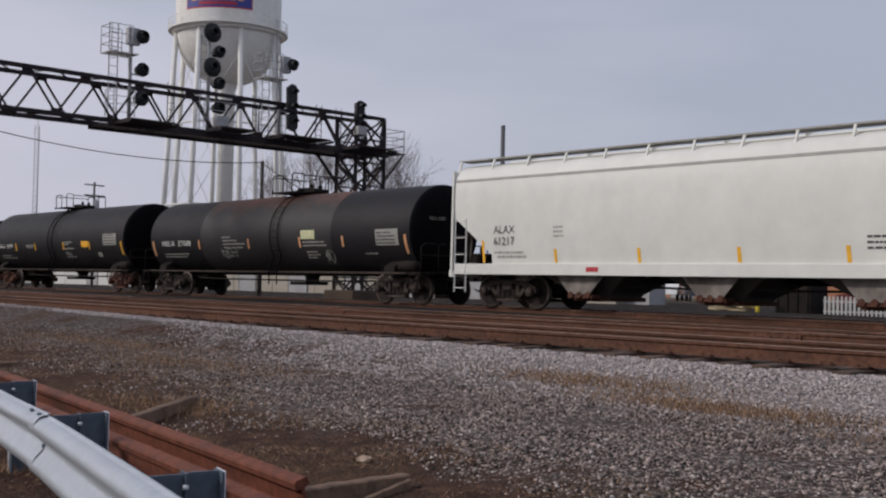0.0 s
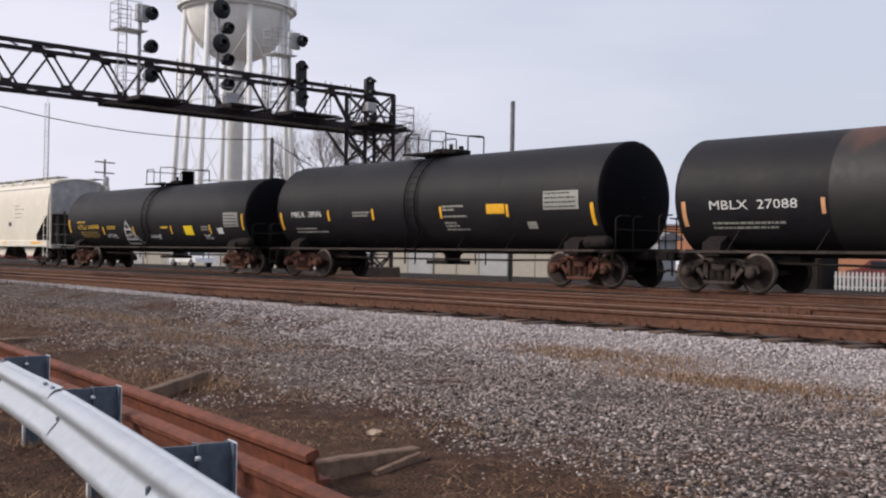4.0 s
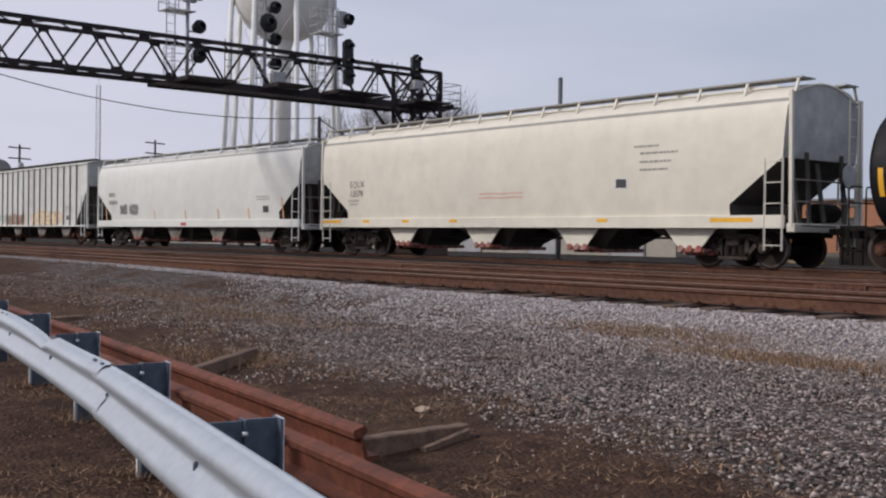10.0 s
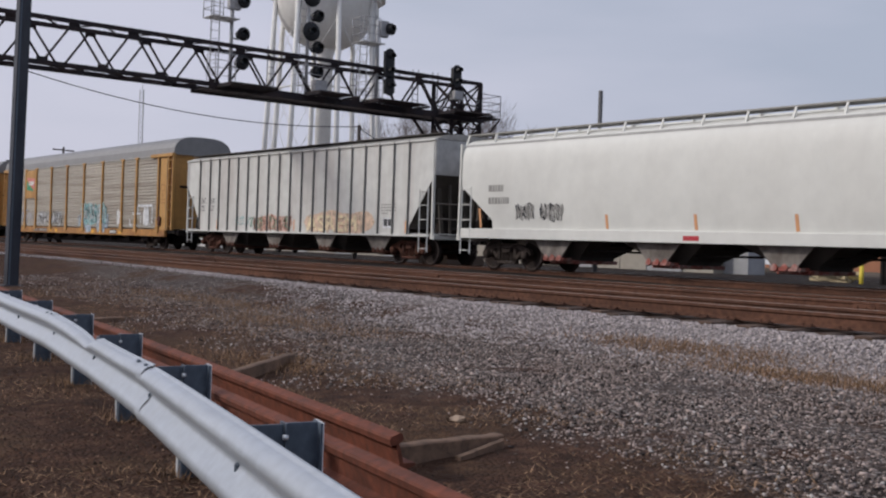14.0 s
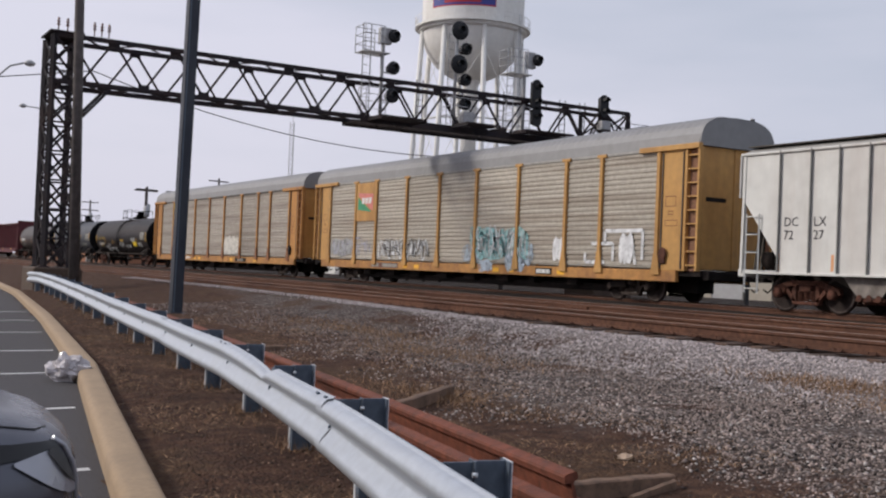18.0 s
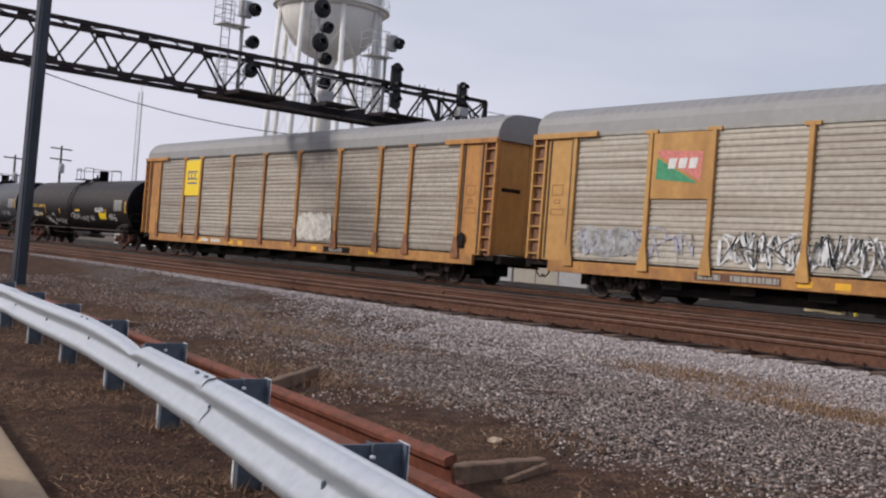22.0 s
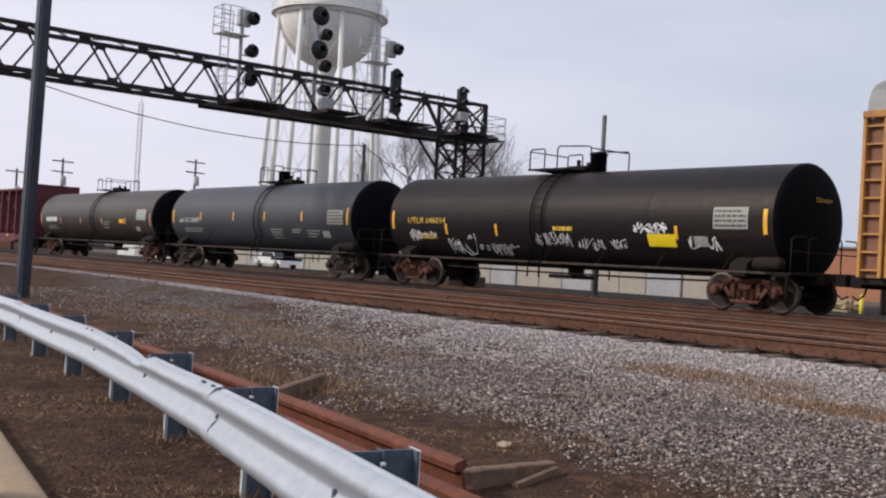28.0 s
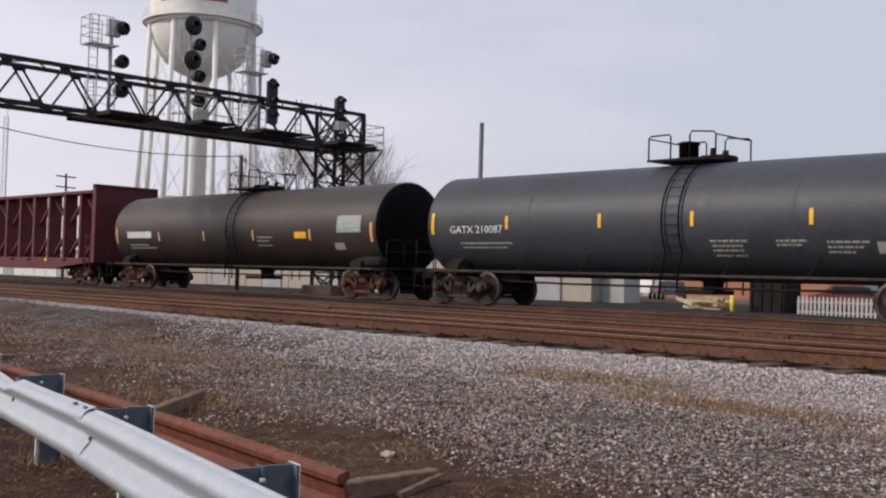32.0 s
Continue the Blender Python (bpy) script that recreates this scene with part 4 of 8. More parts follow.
def tall_head(parent, x, y, z, h, lights):
    mb = MB()
    w = 0.24
    pts = [(y + w * math.cos(math.pi * k / 10), z + h / 2 - w + w * math.sin(math.pi * k / 10)) for k in range(11)]
    pts += [(y - w * math.cos(math.pi * k / 10), z - h / 2 + w - w * math.sin(math.pi * k / 10)) for k in range(11)]
    mb.prism(pts, "yz", x + 0.04, x + 0.10)
    mb.box(x - 0.22, x + 0.04, y - 0.15, y + 0.15, z - h / 2 + 0.1, z + h / 2 - 0.1, c=0.03)
    head = part("signal_head", mb, SIGNAL_BLACK, parent, "tall black signal head with hooded lights")
    for k in range(lights):
        zz = z + (k - (lights - 1) / 2) * h / lights * 0.95
        hood = MB()
        rows = []
        for j in range(9):
            a = math.pi * (j / 8) * 1.1 - 0.16
            rows.append([(x + 0.10, y + 0.14 * math.cos(a), zz + 0.14 * math.sin(a)), (x + 0.36, y + 0.14 * math.cos(a), zz + 0.14 * math.sin(a))])
        hood.grid(rows)
        part("hood", hood, SIGNAL_BLACK, head)
        part("lens", MB().lathe([(0.11, 0.101), (0.09, 0.12), (0.02, 0.13)], (x, y, zz), "x", 12), LENS, head)
    return head


def lattice_leg(t, y0, y1, z0, z1):
    for x in (XF, XB):
        for y in (y0, y1):
            mb = MB().beam((x, y, z0), (x, y, z1), 0.16, 0.16)
            mb.box(x - 0.17, x + 0.17, y - 0.17, y + 0.17, z0, z0 + 0.05)
            part("leg_post", mb, BLACK_STEEL, t)
    n = int((z1 - z0) / 0.95)
    for k in range(n):
        a, b = z0 + (z1 - z0) * k / n, z0 + (z1 - z0) * (k + 1) / n
        mb = MB()
        for x in (XF, XB):
            mb.beam((x, y0, a), (x, y1, b), 0.05, 0.08)
            mb.beam((x + 0.03, y1, a), (x + 0.03, y0, b), 0.05, 0.08)
            mb.beam((x, y0, b), (x, y1, b), 0.05, 0.06)
        for y in (y0, y1):
            mb.beam((XF, y, a), (XB, y, b), 0.05, 0.08)
            mb.beam((XB, y + 0.03, a), (XF, y + 0.03, b), 0.05, 0.08)
        part("lattice_bracing", mb, BLACK_STEEL, t)


def cage(parent, pts_xy, z0, z1, rails=3, name="guard_cage", m=None):
    m = m or SIGNAL_GREY
    mb = MB()
    for x, y in pts_xy:
        part("cage_post", MB().rod((x, y, z0), (x, y, z1), 0.018, 5), m, parent)
    for k in range(rails):
        z = z0 + (z1 - z0) * (k + 1) / rails
        mb = MB()
        for (x, y), (x2, y2) in zip(pts_xy, pts_xy[1:]):
            mb.rod((x, y, z), (x2, y2, z), 0.016, 5)
        ring = part(name, mb, m, parent, "thin tubular guard cage ring")
    return ring


def build_signal_bridge():
    t = thing("signal_bridge", "black riveted lattice signal bridge spanning the tracks", "signal bridge")
    ya, yb = 7.57, 32.85
    for x in (XF, XB):
        for z in (ZT, ZB):
            mb = MB().beam((x, ya, z), (x, yb, z), 0.14, 0.15)
            mb.beam((x - 0.05, ya, z + (0.07 if z == ZT else -0.07)), (x - 0.05, yb, z + (0.07 if z == ZT else -0.07)), 0.2, 0.02)
            part("chord", mb, BLACK_STEEL, t)
    # the two side trusses are staggered by half a panel
    step = 2.185
    for x, first in ((XF, 8.50), (XB, 9.60 - step)):
        y = first
        while y < yb - 0.3:
            mid, y2 = y + step / 2, min(y + step, yb - 0.05)
            mb = MB()
            if y > ya + 0.1:
                mb.beam((x, y, ZB), (x, min(mid, yb - 0.05), ZT), 0.05, 0.075)
                mb.box(x - 0.012, x + 0.012, y - 0.2, y + 0.2, ZB, ZB + 0.2)
            if mid < yb - 0.2:
                mb.beam((x, mid, ZT), (x, y2, ZB), 0.05, 0.075)
                mb.box(x - 0.012, x + 0.012, mid - 0.2, mid + 0.2, ZT - 0.2, ZT)
            part("web_diagonal", mb, BLACK_STEEL, t)
            for z in (ZT, ZB):
                if x == XF and y2 < yb:
                    mb = MB().beam((XF, y, z), (XB, mid, z), 0.045, 0.045)
                    mb.beam((XB, mid, z), (XF, y2, z), 0.045, 0.045)
                    part("lateral_brace", mb, BLACK_STEEL, t)
            y += step
    lattice_leg(t, ya, 8.42, 0.95, ZT)
    lattice_leg(t, 31.2, yb, 0.5, ZT)
    for x in (XF, XB):
        part("knee_brace", MB().beam((x, 8.42, 5.95), (x, 9.6, ZB), 0.09, 0.1), BLACK_STEEL, t)
        part("knee_brace", MB().beam((x, 31.2, 5.9), (x, 29.9, ZB), 0.09, 0.1), BLACK_STEEL, t)
    for y0, y1, top in ((7.2, 8.8, 0.95), (30.9, 33.1, 0.98)):
        mb = MB().box(XB - 0.4, XF + 0.4, y0, y1, -0.3, top, c=0.05)
        part("footing", mb, CONCRETE, t, "brown-stained concrete footing")
    glaze = mat("brown_insulator", (0.2, 0.12, 0.11), 0.3)
    part("top_plate", MB().box(XB - 0.15, XF + 0.15, ya - 0.15, 8.55, ZT + 0.07, ZT + 0.13), BLACK_STEEL, t)
    for y in (7.7, 8.0, 8.9, 9.15, 9.4):
        mb = MB().rod((XF, y, ZT + 0.1), (XF, y, ZT + 0.55), 0.025, 6)
        mb.lathe([(0.02, 0.3), (0.07, 0.34), (0.03, 0.4), (0.07, 0.46), (0.03, 0.5), (0.05, 0.56), (0.01, 0.6)], (XF, y, ZT), "z", 8)
        part("insulator", mb, glaze, t, "small brown line insulator")
    # walkway slung under the truss with its side platforms
    plank = mesh_of("plank", MB().box(XB - 0.15, XF + 0.1, 0, 0.11, ZB - 0.16, ZB - 0.12), BLACK_STEEL)
    mb = MB()
    mb.beam((XF + 0.12, 19.2, ZB - 0.14), (XF + 0.12, 33.0, ZB - 0.14), 0.06, 0.15)
    mb.beam((XB - 0.15, 19.2, ZB - 0.14), (XB - 0.15, 33.0, ZB - 0.14), 0.06, 0.15)
    deck = part("walkway", mb, BLACK_STEEL, t, "dark grated walkway")
    for i in range(46):
        piece("plank", plank, deck, pose(0, 19.2 + i * 0.3, 0))
    for yc, w, dz in ((20.5, 1.0, 0.0), (24.3, 0.9, 0.12), (27.6, 1.3, 0.12), (31.4, 1.1, 0.06)):
        slat = mesh_of("slat", MB().box(XF + 0.15, XF + 1.35, 0, 0.09, ZB - 0.06 + dz, ZB + dz), BLACK_STEEL)
        mb = MB().beam((XF + 0.1, yc - w, ZB - 0.1 + dz), (XF + 1.35, yc - w, ZB - 0.1 + dz), 0.06, 0.1)
        part("platform_bracket", MB().beam((XF + 0.1, yc + w, ZB - 0.1 + dz), (XF + 1.35, yc + w, ZB - 0.1 + dz), 0.06, 0.1), BLACK_STEEL, t)
        plat = part("side_platform", mb, BLACK_STEEL, t)
        for i in range(int(w * 2 / 0.14)):
            piece("slat", slat, plat, pose(0, yc - w + i * 0.14, 0))
    for yc in (20.7, 24.4, 28.0):
        pts = [(XF + 0.6, yc - 0.3 + 0.6 * k / 8, ZB - 0.15 - 0.22 * math.sin(math.pi * k / 8)) for k in range(9)]
        part("drip_cable", MB().tube(pts, 0.018, 5), CABLE, t)
    # masts with ladders and heads
    for y, top, name in ((20.18, 11.0, "A"), (23.62, 11.6, "B"), (27.1, 11.0, "C"), (31.33, 9.3, "D")):
        mb = MB()
        mb.rod((XF - 0.15, y, ZB - 0.1), (XF - 0.15, y, top), 0.075, 8)
        mast = part("signal_mast", mb, SIGNAL_GREY if name != "D" else BLACK_STEEL, t, "grey tubular signal mast")
        if name in "AC":
            lad = MB()
            for dy in (-0.85, -0.5):
                lad.beam((XF - 0.2, y + dy, ZB), (XF - 0.2, y + dy, top + 0.1), 0.03, 0.05)
            for k in range(int((top - ZB) / 0.32)):
                lad.rod((XF - 0.2, y - 0.85, ZB + 0.2 + 0.32 * k), (XF - 0.2, y - 0.5, ZB + 0.2 + 0.32 * k), 0.013, 5)
            part("ladder", lad, SIGNAL_GREY, mast)
            for i in range(9):
                part("platform_slat", MB().box(XF - 0.7, XF + 0.2, y - 0.95 + i * 0.13, y - 0.95 + i * 0.13 + 0.08, 9.93, 9.97), SIGNAL_GREY, mast)
            cage(mast, [(XF + 0.2, y - 0.1), (XF + 0.2, y - 0.95), (XF - 0.7, y - 0.95), (XF - 0.7, y - 0.1)], 9.95, 11.0)
            cage(mast, [(XF + 0.5, y - 0.1), (XF + 0.5, y - 0.95), (XF - 0.2, y - 0.95)], ZB, 8.5, 4)
        if name == "B":
            lad = MB()
            for dy in (-0.28, 0.05):
                lad.beam((XF - 0.3, y + dy, ZB), (XF - 0.3, y + dy, top - 0.3), 0.03, 0.05)
            for k in range(13):
                lad.rod((XF - 0.3, y - 0.28, ZB + 0.2 + 0.31 * k), (XF - 0.3, y + 0.05, ZB + 0.2 + 0.31 * k), 0.013, 5)
            part("ladder", lad, SIGNAL_GREY, mast)
            cage(mast, [(XF + 0.6, y + 0.9), (XF + 0.6, y - 0.6), (XF - 0.2, y - 0.6)], ZB + 0.1, 8.5, 3)
    for y, z, r in ((20.58, 10.70, 0.27), (20.60, 9.42, 0.27), (20.58, 8.30, 0.3)):
        disc_head(t, XF, y, z, r)
        part("bracket", MB().beam((XF - 0.15, 20.18, z - 0.18), (XF - 0.1, y + 0.1, z - 0.22), 0.06, 0.05), SIGNAL_GREY, t)
    part("relay_box", MB().box(XF - 0.25, XF + 0.02, 20.0, 20.5, 10.35, 11.0, c=0.02), SIGNAL_GREY, t, "pale grey signal case")
    for y, z, r in ((23.58, 11.35, 0.40), (23.60, 9.95, 0.40)):
        disc_head(t, XF + 0.1, y, z, r)
    for y, z, r in ((24.10, 10.70, 0.26), (24.12, 9.40, 0.27), (24.15, 8.40, 0.28)):
        disc_head(t, XF - 0.2, y, z, r)
        part("bracket", MB().beam((XF - 0.15, 23.62, z - 0.1), (XF - 0.25, y, z - 0.1), 0.06, 0.05), SIGNAL_GREY, t)
    part("relay_box", MB().box(XF - 0.3, XF + 0.1, 23.95, 24.5, 7.55, 8.05, c=0.02), SIGNAL_GREY, t, "pale grey signal case")
    disc_head(t, XF, 27.62, 10.66, 0.26)
    part("relay_box", MB().box(XF - 0.3, XF - 0.03, 27.2, 27.6, 10.3, 11.0, c=0.02), SIGNAL_GREY, t, "pale grey signal case")
    tall_head(t, XF + 0.35, 27.38, 9.1, 1.3, 2)
    tall_head(t, XF + 0.35, 27.42, 8.15, 0.85, 1)
    tall_head(t, XF + 0.2, 31.2, 9.05, 1.0, 2)
    part("relay_box", MB().box(XF - 0.1, XF + 0.3, 31.1, 31.6, 8.0, 8.4, c=0.02), SIGNAL_GREY, t, "pale grey signal case")
    for yc in (22.0, 26.0, 29.3, 30.4):
        mb = MB()
        for dy in (0.0, 0.3):
            mb.rod((XF - 0.5, yc + dy, ZB), (XF - 0.5, yc + dy, ZT + 0.3), 0.02, 5)
        for k in range(6):
            mb.rod((XF - 0.5, yc, ZB + 0.25 + 0.27 * k), (XF - 0.5, yc + 0.3, ZB + 0.25 + 0.27 * k), 0.014, 5)
        part("step_ladder", mb, BLACK_STEEL, t)
    # end bracket platform
    mb = MB()
    mb.box(XB, XF, yb + 0.05, yb + 1.25, ZB + 0.05, ZB + 0.1)
    mb.beam((XF, yb, 6.0), (XF, yb + 1.2, ZB + 0.05), 0.05, 0.06)
    mb.beam((XB, yb, 6.0), (XB, yb + 1.2, ZB + 0.05), 0.05, 0.06)
    part("end_platform", mb, BLACK_STEEL, t)
    cage(t, [(XF, yb + 0.1), (XF, yb + 1.22), (XB, yb + 1.22), (XB, yb + 0.1)], ZB + 0.08, ZB + 1.15, 3, "end_railing", BLACK_STEEL)


# ---- water tower ----
def build_water_tower():
    cx, cy, zr, r = -102.45, 63.25, 27.75, 5.6
    heading = math.atan2(-cy, -cx)
    t = thing("water_tower", "white multi-leg water tower with painted emblem", "water tower", at=pose(cx, cy, 0))
    prof = [(0.02, 22.1)] + [(r * math.sin(a), zr - (zr - 22.1) * math.cos(a)) for a in [math.pi / 2 * k / 10 for k in range(1, 10)]] + [(r, zr), (r, 38), (r * 0.9, 40), (r * 0.6, 41.8), (0.02, 42.6)]
    mb = MB().lathe(prof, (0, 0, 0), "z", 48)
    part("tank", mb, TOWER_WHITE, t, "white tank with a bowl-shaped bottom")
    mb = MB().lathe([(r, zr - 0.05), (r + 0.75, zr - 0.05), (r + 0.75, zr + 0.12), (r, zr + 0.12)], (0, 0, 0), "z", 48, smooth=False)
    mb.lathe([(r + 0.02, zr - 0.5), (r + 0.35, zr - 0.35), (r + 0.35, zr - 0.05), (r + 0.02, zr - 0.05)], (0, 0, 0), "z", 48, smooth=False)
    part("balcony", mb, TOWER_WHITE, t)
    mb = MB()
    for z in (zr + 0.6, zr + 1.1):
        mb.tube([((r + 0.7) * math.cos(2 * math.pi * k / 48), (r + 0.7) * math.sin(2 * math.pi * k / 48), z) for k in range(49)], 0.03, 5)
    for k in range(36):
        a = 2 * math.pi * k / 36
        mb.rod(((r + 0.7) * math.cos(a), (r + 0.7) * math.sin(a), zr), ((r + 0.7) * math.cos(a), (r + 0.7) * math.sin(a), zr + 1.1), 0.025, 4)
    part("railing", mb, TOWER_WHITE, t)
    for k in range(8):
        a = heading + radians(13 + 45 * k)
        ca, sa = math.cos(a), math.sin(a)
        mb = MB().rod(((r + 1.25) * ca, (r + 1.25) * sa, 0), ((r - 0.05) * ca, (r - 0.05) * sa, zr - 0.3), 0.28, 12)
        part("leg", mb, TOWER_WHITE, t)
        b = a + radians(45)
        for z in (9.0, 17.5):
            mb = MB()
            q = r + 1.25 - 1.3 * z / zr
            mb.rod((q * ca, q * sa, z), (q * math.cos(b), q * math.sin(b), z), 0.09, 6)
            part("ring_strut", mb, TOWER_WHITE, t)
        for z0, z1 in ((0.5, 9), (9, 17.5), (17.5, 25)):
            q0, q1 = r + 1.25 - 1.3 * z0 / zr, r + 1.25 - 1.3 * z1 / zr
            mb = MB().rod((q0 * ca, q0 * sa, z0), (q1 * math.cos(b), q1 * math.sin(b), z1), 0.03, 4)
            mb.rod((q0 * math.cos(b), q0 * math.sin(b), z0), (q1 * ca, q1 * sa, z1), 0.03, 4)
            part("cross_brace", mb, TOWER_WHITE, t)
    part("riser", MB().lathe([(0.85, 0), (0.85, 21.6), (1.4, 22.9)], (0, 0, 0), "z", 24), TOWER_WHITE, t, "white central riser pipe")
    # painted emblem on the side that faces the tracks
    def patch(name, a0, a1, z0, z1, lift, m):
        rows = [[((r + lift) * math.cos(heading + a0 + (a1 - a0) * i / 12), (r + lift) * math.sin(heading + a0 + (a1 - a0) * i / 12), z) for i in range(13)] for z in (z0, z1)]
        part(name, MB().grid(rows), m, t)

    patch("emblem_border", -0.88, 0.44, 29.3, 32.8, 0.012, LOGO_RED)
    patch("emblem_field", -0.86, 0.42, 29.45, 32.7, 0.02, LOGO_BLUE)
    for k in range(7):
        a = -0.74 + k * 0.15
        patch("emblem_bar", a, a + 0.105, 30.1, 31.4, 0.03, LOGO_ORANGE)
    patch("emblem_band", -0.58, 0.14, 29.65, 29.95, 0.03, LOGO_RED)
    mb = MB()
    for da in (0.0, 0.055):
        a = heading + 0.95 + da
        mb.rod(((r + 1.1) * math.cos(a), (r + 1.1) * math.sin(a), 0.5), ((r + 0.45) * math.cos(a), (r + 0.45) * math.sin(a), 29), 0.05, 5)
    part("access_ladder", mb, SIGNAL_GREY, t)


# ---- poles, cables, trees ----
def build_poles():
    # square dark lamp pole by the guardrail
    t = thing("lamp_pole", "tall dark square steel lamp pole by the guardrail", "lamp pole")
    bx, by = -24.2, 7.62
    mb = MB()
    top = Vector((bx - 0.05, by + 0.16, 11.5))
    mb.beam((bx, by, ground_z(bx, by)), top, 0.24, 0.24, up=(1, 0, 0))
    part("shaft", mb, POLE_STEEL, t)
    part("light_edge", MB().beam((bx + 0.125, by - 0.08, ground_z(bx, by)), (top.x + 0.125, top.y - 0.08, 11.5), 0.035, 0.006, up=(1, 0, 0)), GALV_DARK, t, "paler strip along one edge")
    part("base_plate", MB().box(bx - 0.2, bx + 0.2, by - 0.2, by + 0.2, ground_z(bx, by) - 0.2, ground_z(bx, by) + 0.03, c=0.01), POLE_STEEL, t)
    part("lamp_arm", MB().tube([(top.x, top.y, 11.3), (top.x + 0.5, top.y - 0.5, 11.6), (top.x + 1.2, top.y - 1.2, 11.7)], 0.05, 6), POLE_STEEL, t)
    # wooden pole in front of the bridge leg
    t = thing("utility_pole", "grey weathered wooden utility pole near the signal bridge", "utility pole")
    part("shaft", MB().rod((-35.7, 7.88, 0.1), (-35.6, 7.5, 13.5), 0.17, 12, r2=0.13), POLE_WOOD, t)
    part("crossarm", MB().beam((-35.4, 6.4, 12.6), (-35.4, 8.6, 12.6), 0.1, 0.12), POLE_WOOD, t)
    for y in (6.55, 7.0, 8.1, 8.5):
        part("insulator", MB().lathe([(0.03, 0), (0.06, 0.05), (0.03, 0.1), (0.05, 0.15), (0.01, 0.2)], (-35.4, y, 12.66), "z", 8), SIGNAL_GREY, t)
    # plain steel post beyond the train
    POST_GREY = mat("weathered_post_grey", (0.13, 0.13, 0.135), 0.7, 0.2, 0.2, 6, 0.1)
    t = thing("steel_post", "plain grey steel post standing beyond the tracks", "post")
    part("shaft", MB().rod((-38.72, 40.25, 0.1), (-38.69, 40.22, 9.35), 0.13, 10, r2=0.11), POST_GREY, t)
    part("cap", MB().lathe([(0.12, 0), (0.12, 0.05), (0.02, 0.09)], (-38.69, 40.22, 9.35), "z", 10), SIGNAL_GREY, t)
    # far wooden poles
    for x, y, h, arms in ((-99.9, 47.3, 10.4, 2), (-104.5, 35.9, 9.5, 2), (-105.8, 32.1, 8.2, 1), (-106.5, 29.4, 8.3, 1), (-96.9, 26.7, 7.6, 1), (-146.8, 33.1, 8.6, 2)):
        t = thing("far_utility_pole", "distant wooden utility pole with crossarms", "utility pole", "far utility poles")
        part("shaft", MB().rod((x, y, 0), (x, y, h), 0.15, 8, r2=0.10), POLE_WOOD, t)
        for k in range(arms):
            z = h - 0.3 - 1.0 * k
            part("crossarm", MB().beam((x + 0.25, y - 1.1, z), (x - 0.25, y + 1.1, z), 0.10, 0.12), POLE_WOOD, t)
        part("transformer", MB().lathe([(0.25, 0), (0.27, 0.1), (0.27, 0.8), (0.1, 0.95)], (x + 0.35, y, h - 2.6), "z", 10), SIGNAL_GREY, t)
    # guyed radio mast
    t = thing("radio_mast", "thin guyed lattice radio mast far away", "radio mast", at=pose(-185.2, 76.8, 0))
    mb = MB()
    for k in range(3):
        a = 2 * math.pi * k / 3
        mb.rod((0.45 * math.cos(a), 0.45 * math.sin(a), 0), (0.45 * math.cos(a), 0.45 * math.sin(a), 27), 0.06, 5)
    part("lattice_mast", mb, SIGNAL_GREY, t)
    mb = MB()
    for k in range(30):
        for j in range(3):
            a, b = 2 * math.pi * j / 3, 2 * math.pi * (j + 1) / 3
            mb.rod((0.45 * math.cos(a), 0.45 * math.sin(a), 0.9 * k), (0.45 * math.cos(b), 0.45 * math.sin(b), 0.9 * k + 0.9), 0.03, 3)
    part("mast_bracing", mb, SIGNAL_GREY, t)
    part("antenna", MB().rod((0, 0, 27), (0, 0, 30), 0.04, 5), SIGNAL_GREY, t)
    # street lamps with curved arms by the crossing
    for x, pole_y, top, arm in ((-60.0, 8.2, 9.6, [(8.2, 9.4), (8.75, 10.3), (9.35, 10.95), (10.0, 11.17)]), (-89.0, 16.75, 11.6, [(16.75, 11.5), (16.45, 12.15), (15.9, 12.6), (15.1, 12.62)])):
        t = thing("street_lamp", "grey street lamp with a curved arm", "street lamp", "street lamps by the crossing")
        part("pole", MB().rod((x, pole_y, 0), (x, pole_y, top), 0.1, 8, r2=0.07), SIGNAL_GREY, t)
        part("arm", MB().tube([(x, y, z) for y, z in arm], 0.05, 6), SIGNAL_GREY, t)
        part("lamp_head", MB().lathe([(0.02, -0.14), (0.22, -0.08), (0.3, 0.02), (0.16, 0.16), (0.02, 0.2)], (x, arm[-1][0] + (0.3 if arm[-1][0] > arm[0][0] else -0.3), arm[-1][1]), "z", 12), SIGNAL_GREY, t)
    # cables: one hung on the bridge leg and sagging past it, two on the wooden pole
    def hung(p, q, sag):
        return [(p[0] + (q[0] - p[0]) * k / 24, p[1] + (q[1] - p[1]) * k / 24, p[2] + (q[2] - p[2]) * k / 24 - 4 * sag * k / 24 * (1 - k / 24)) for k in range(25)]

    t = thing("cable_pole", "slim wooden cable pole behind the signal bridge", "utility pole")
    part("shaft", MB().rod((-41, 27.4, 0.2), (-41, 27.4, 6.6), 0.1, 8, r2=0.08), POLE_WOOD, t)
    for pts in (hung((-41, 9.3, 8.1), (-41, 27.4, 6.55), 0.92), hung((-41, 27.4, 6.5), (-41, 33.0, 4.4), 0.2), hung((-41, -20, 3.5), (-41, 9.3, 8.1), 0.3)):
        solid("overhead_cable", MB().tube(pts, 0.02, 5), CABLE, "thin black overhead cable sagging across the sky", "cable", "overhead cables")


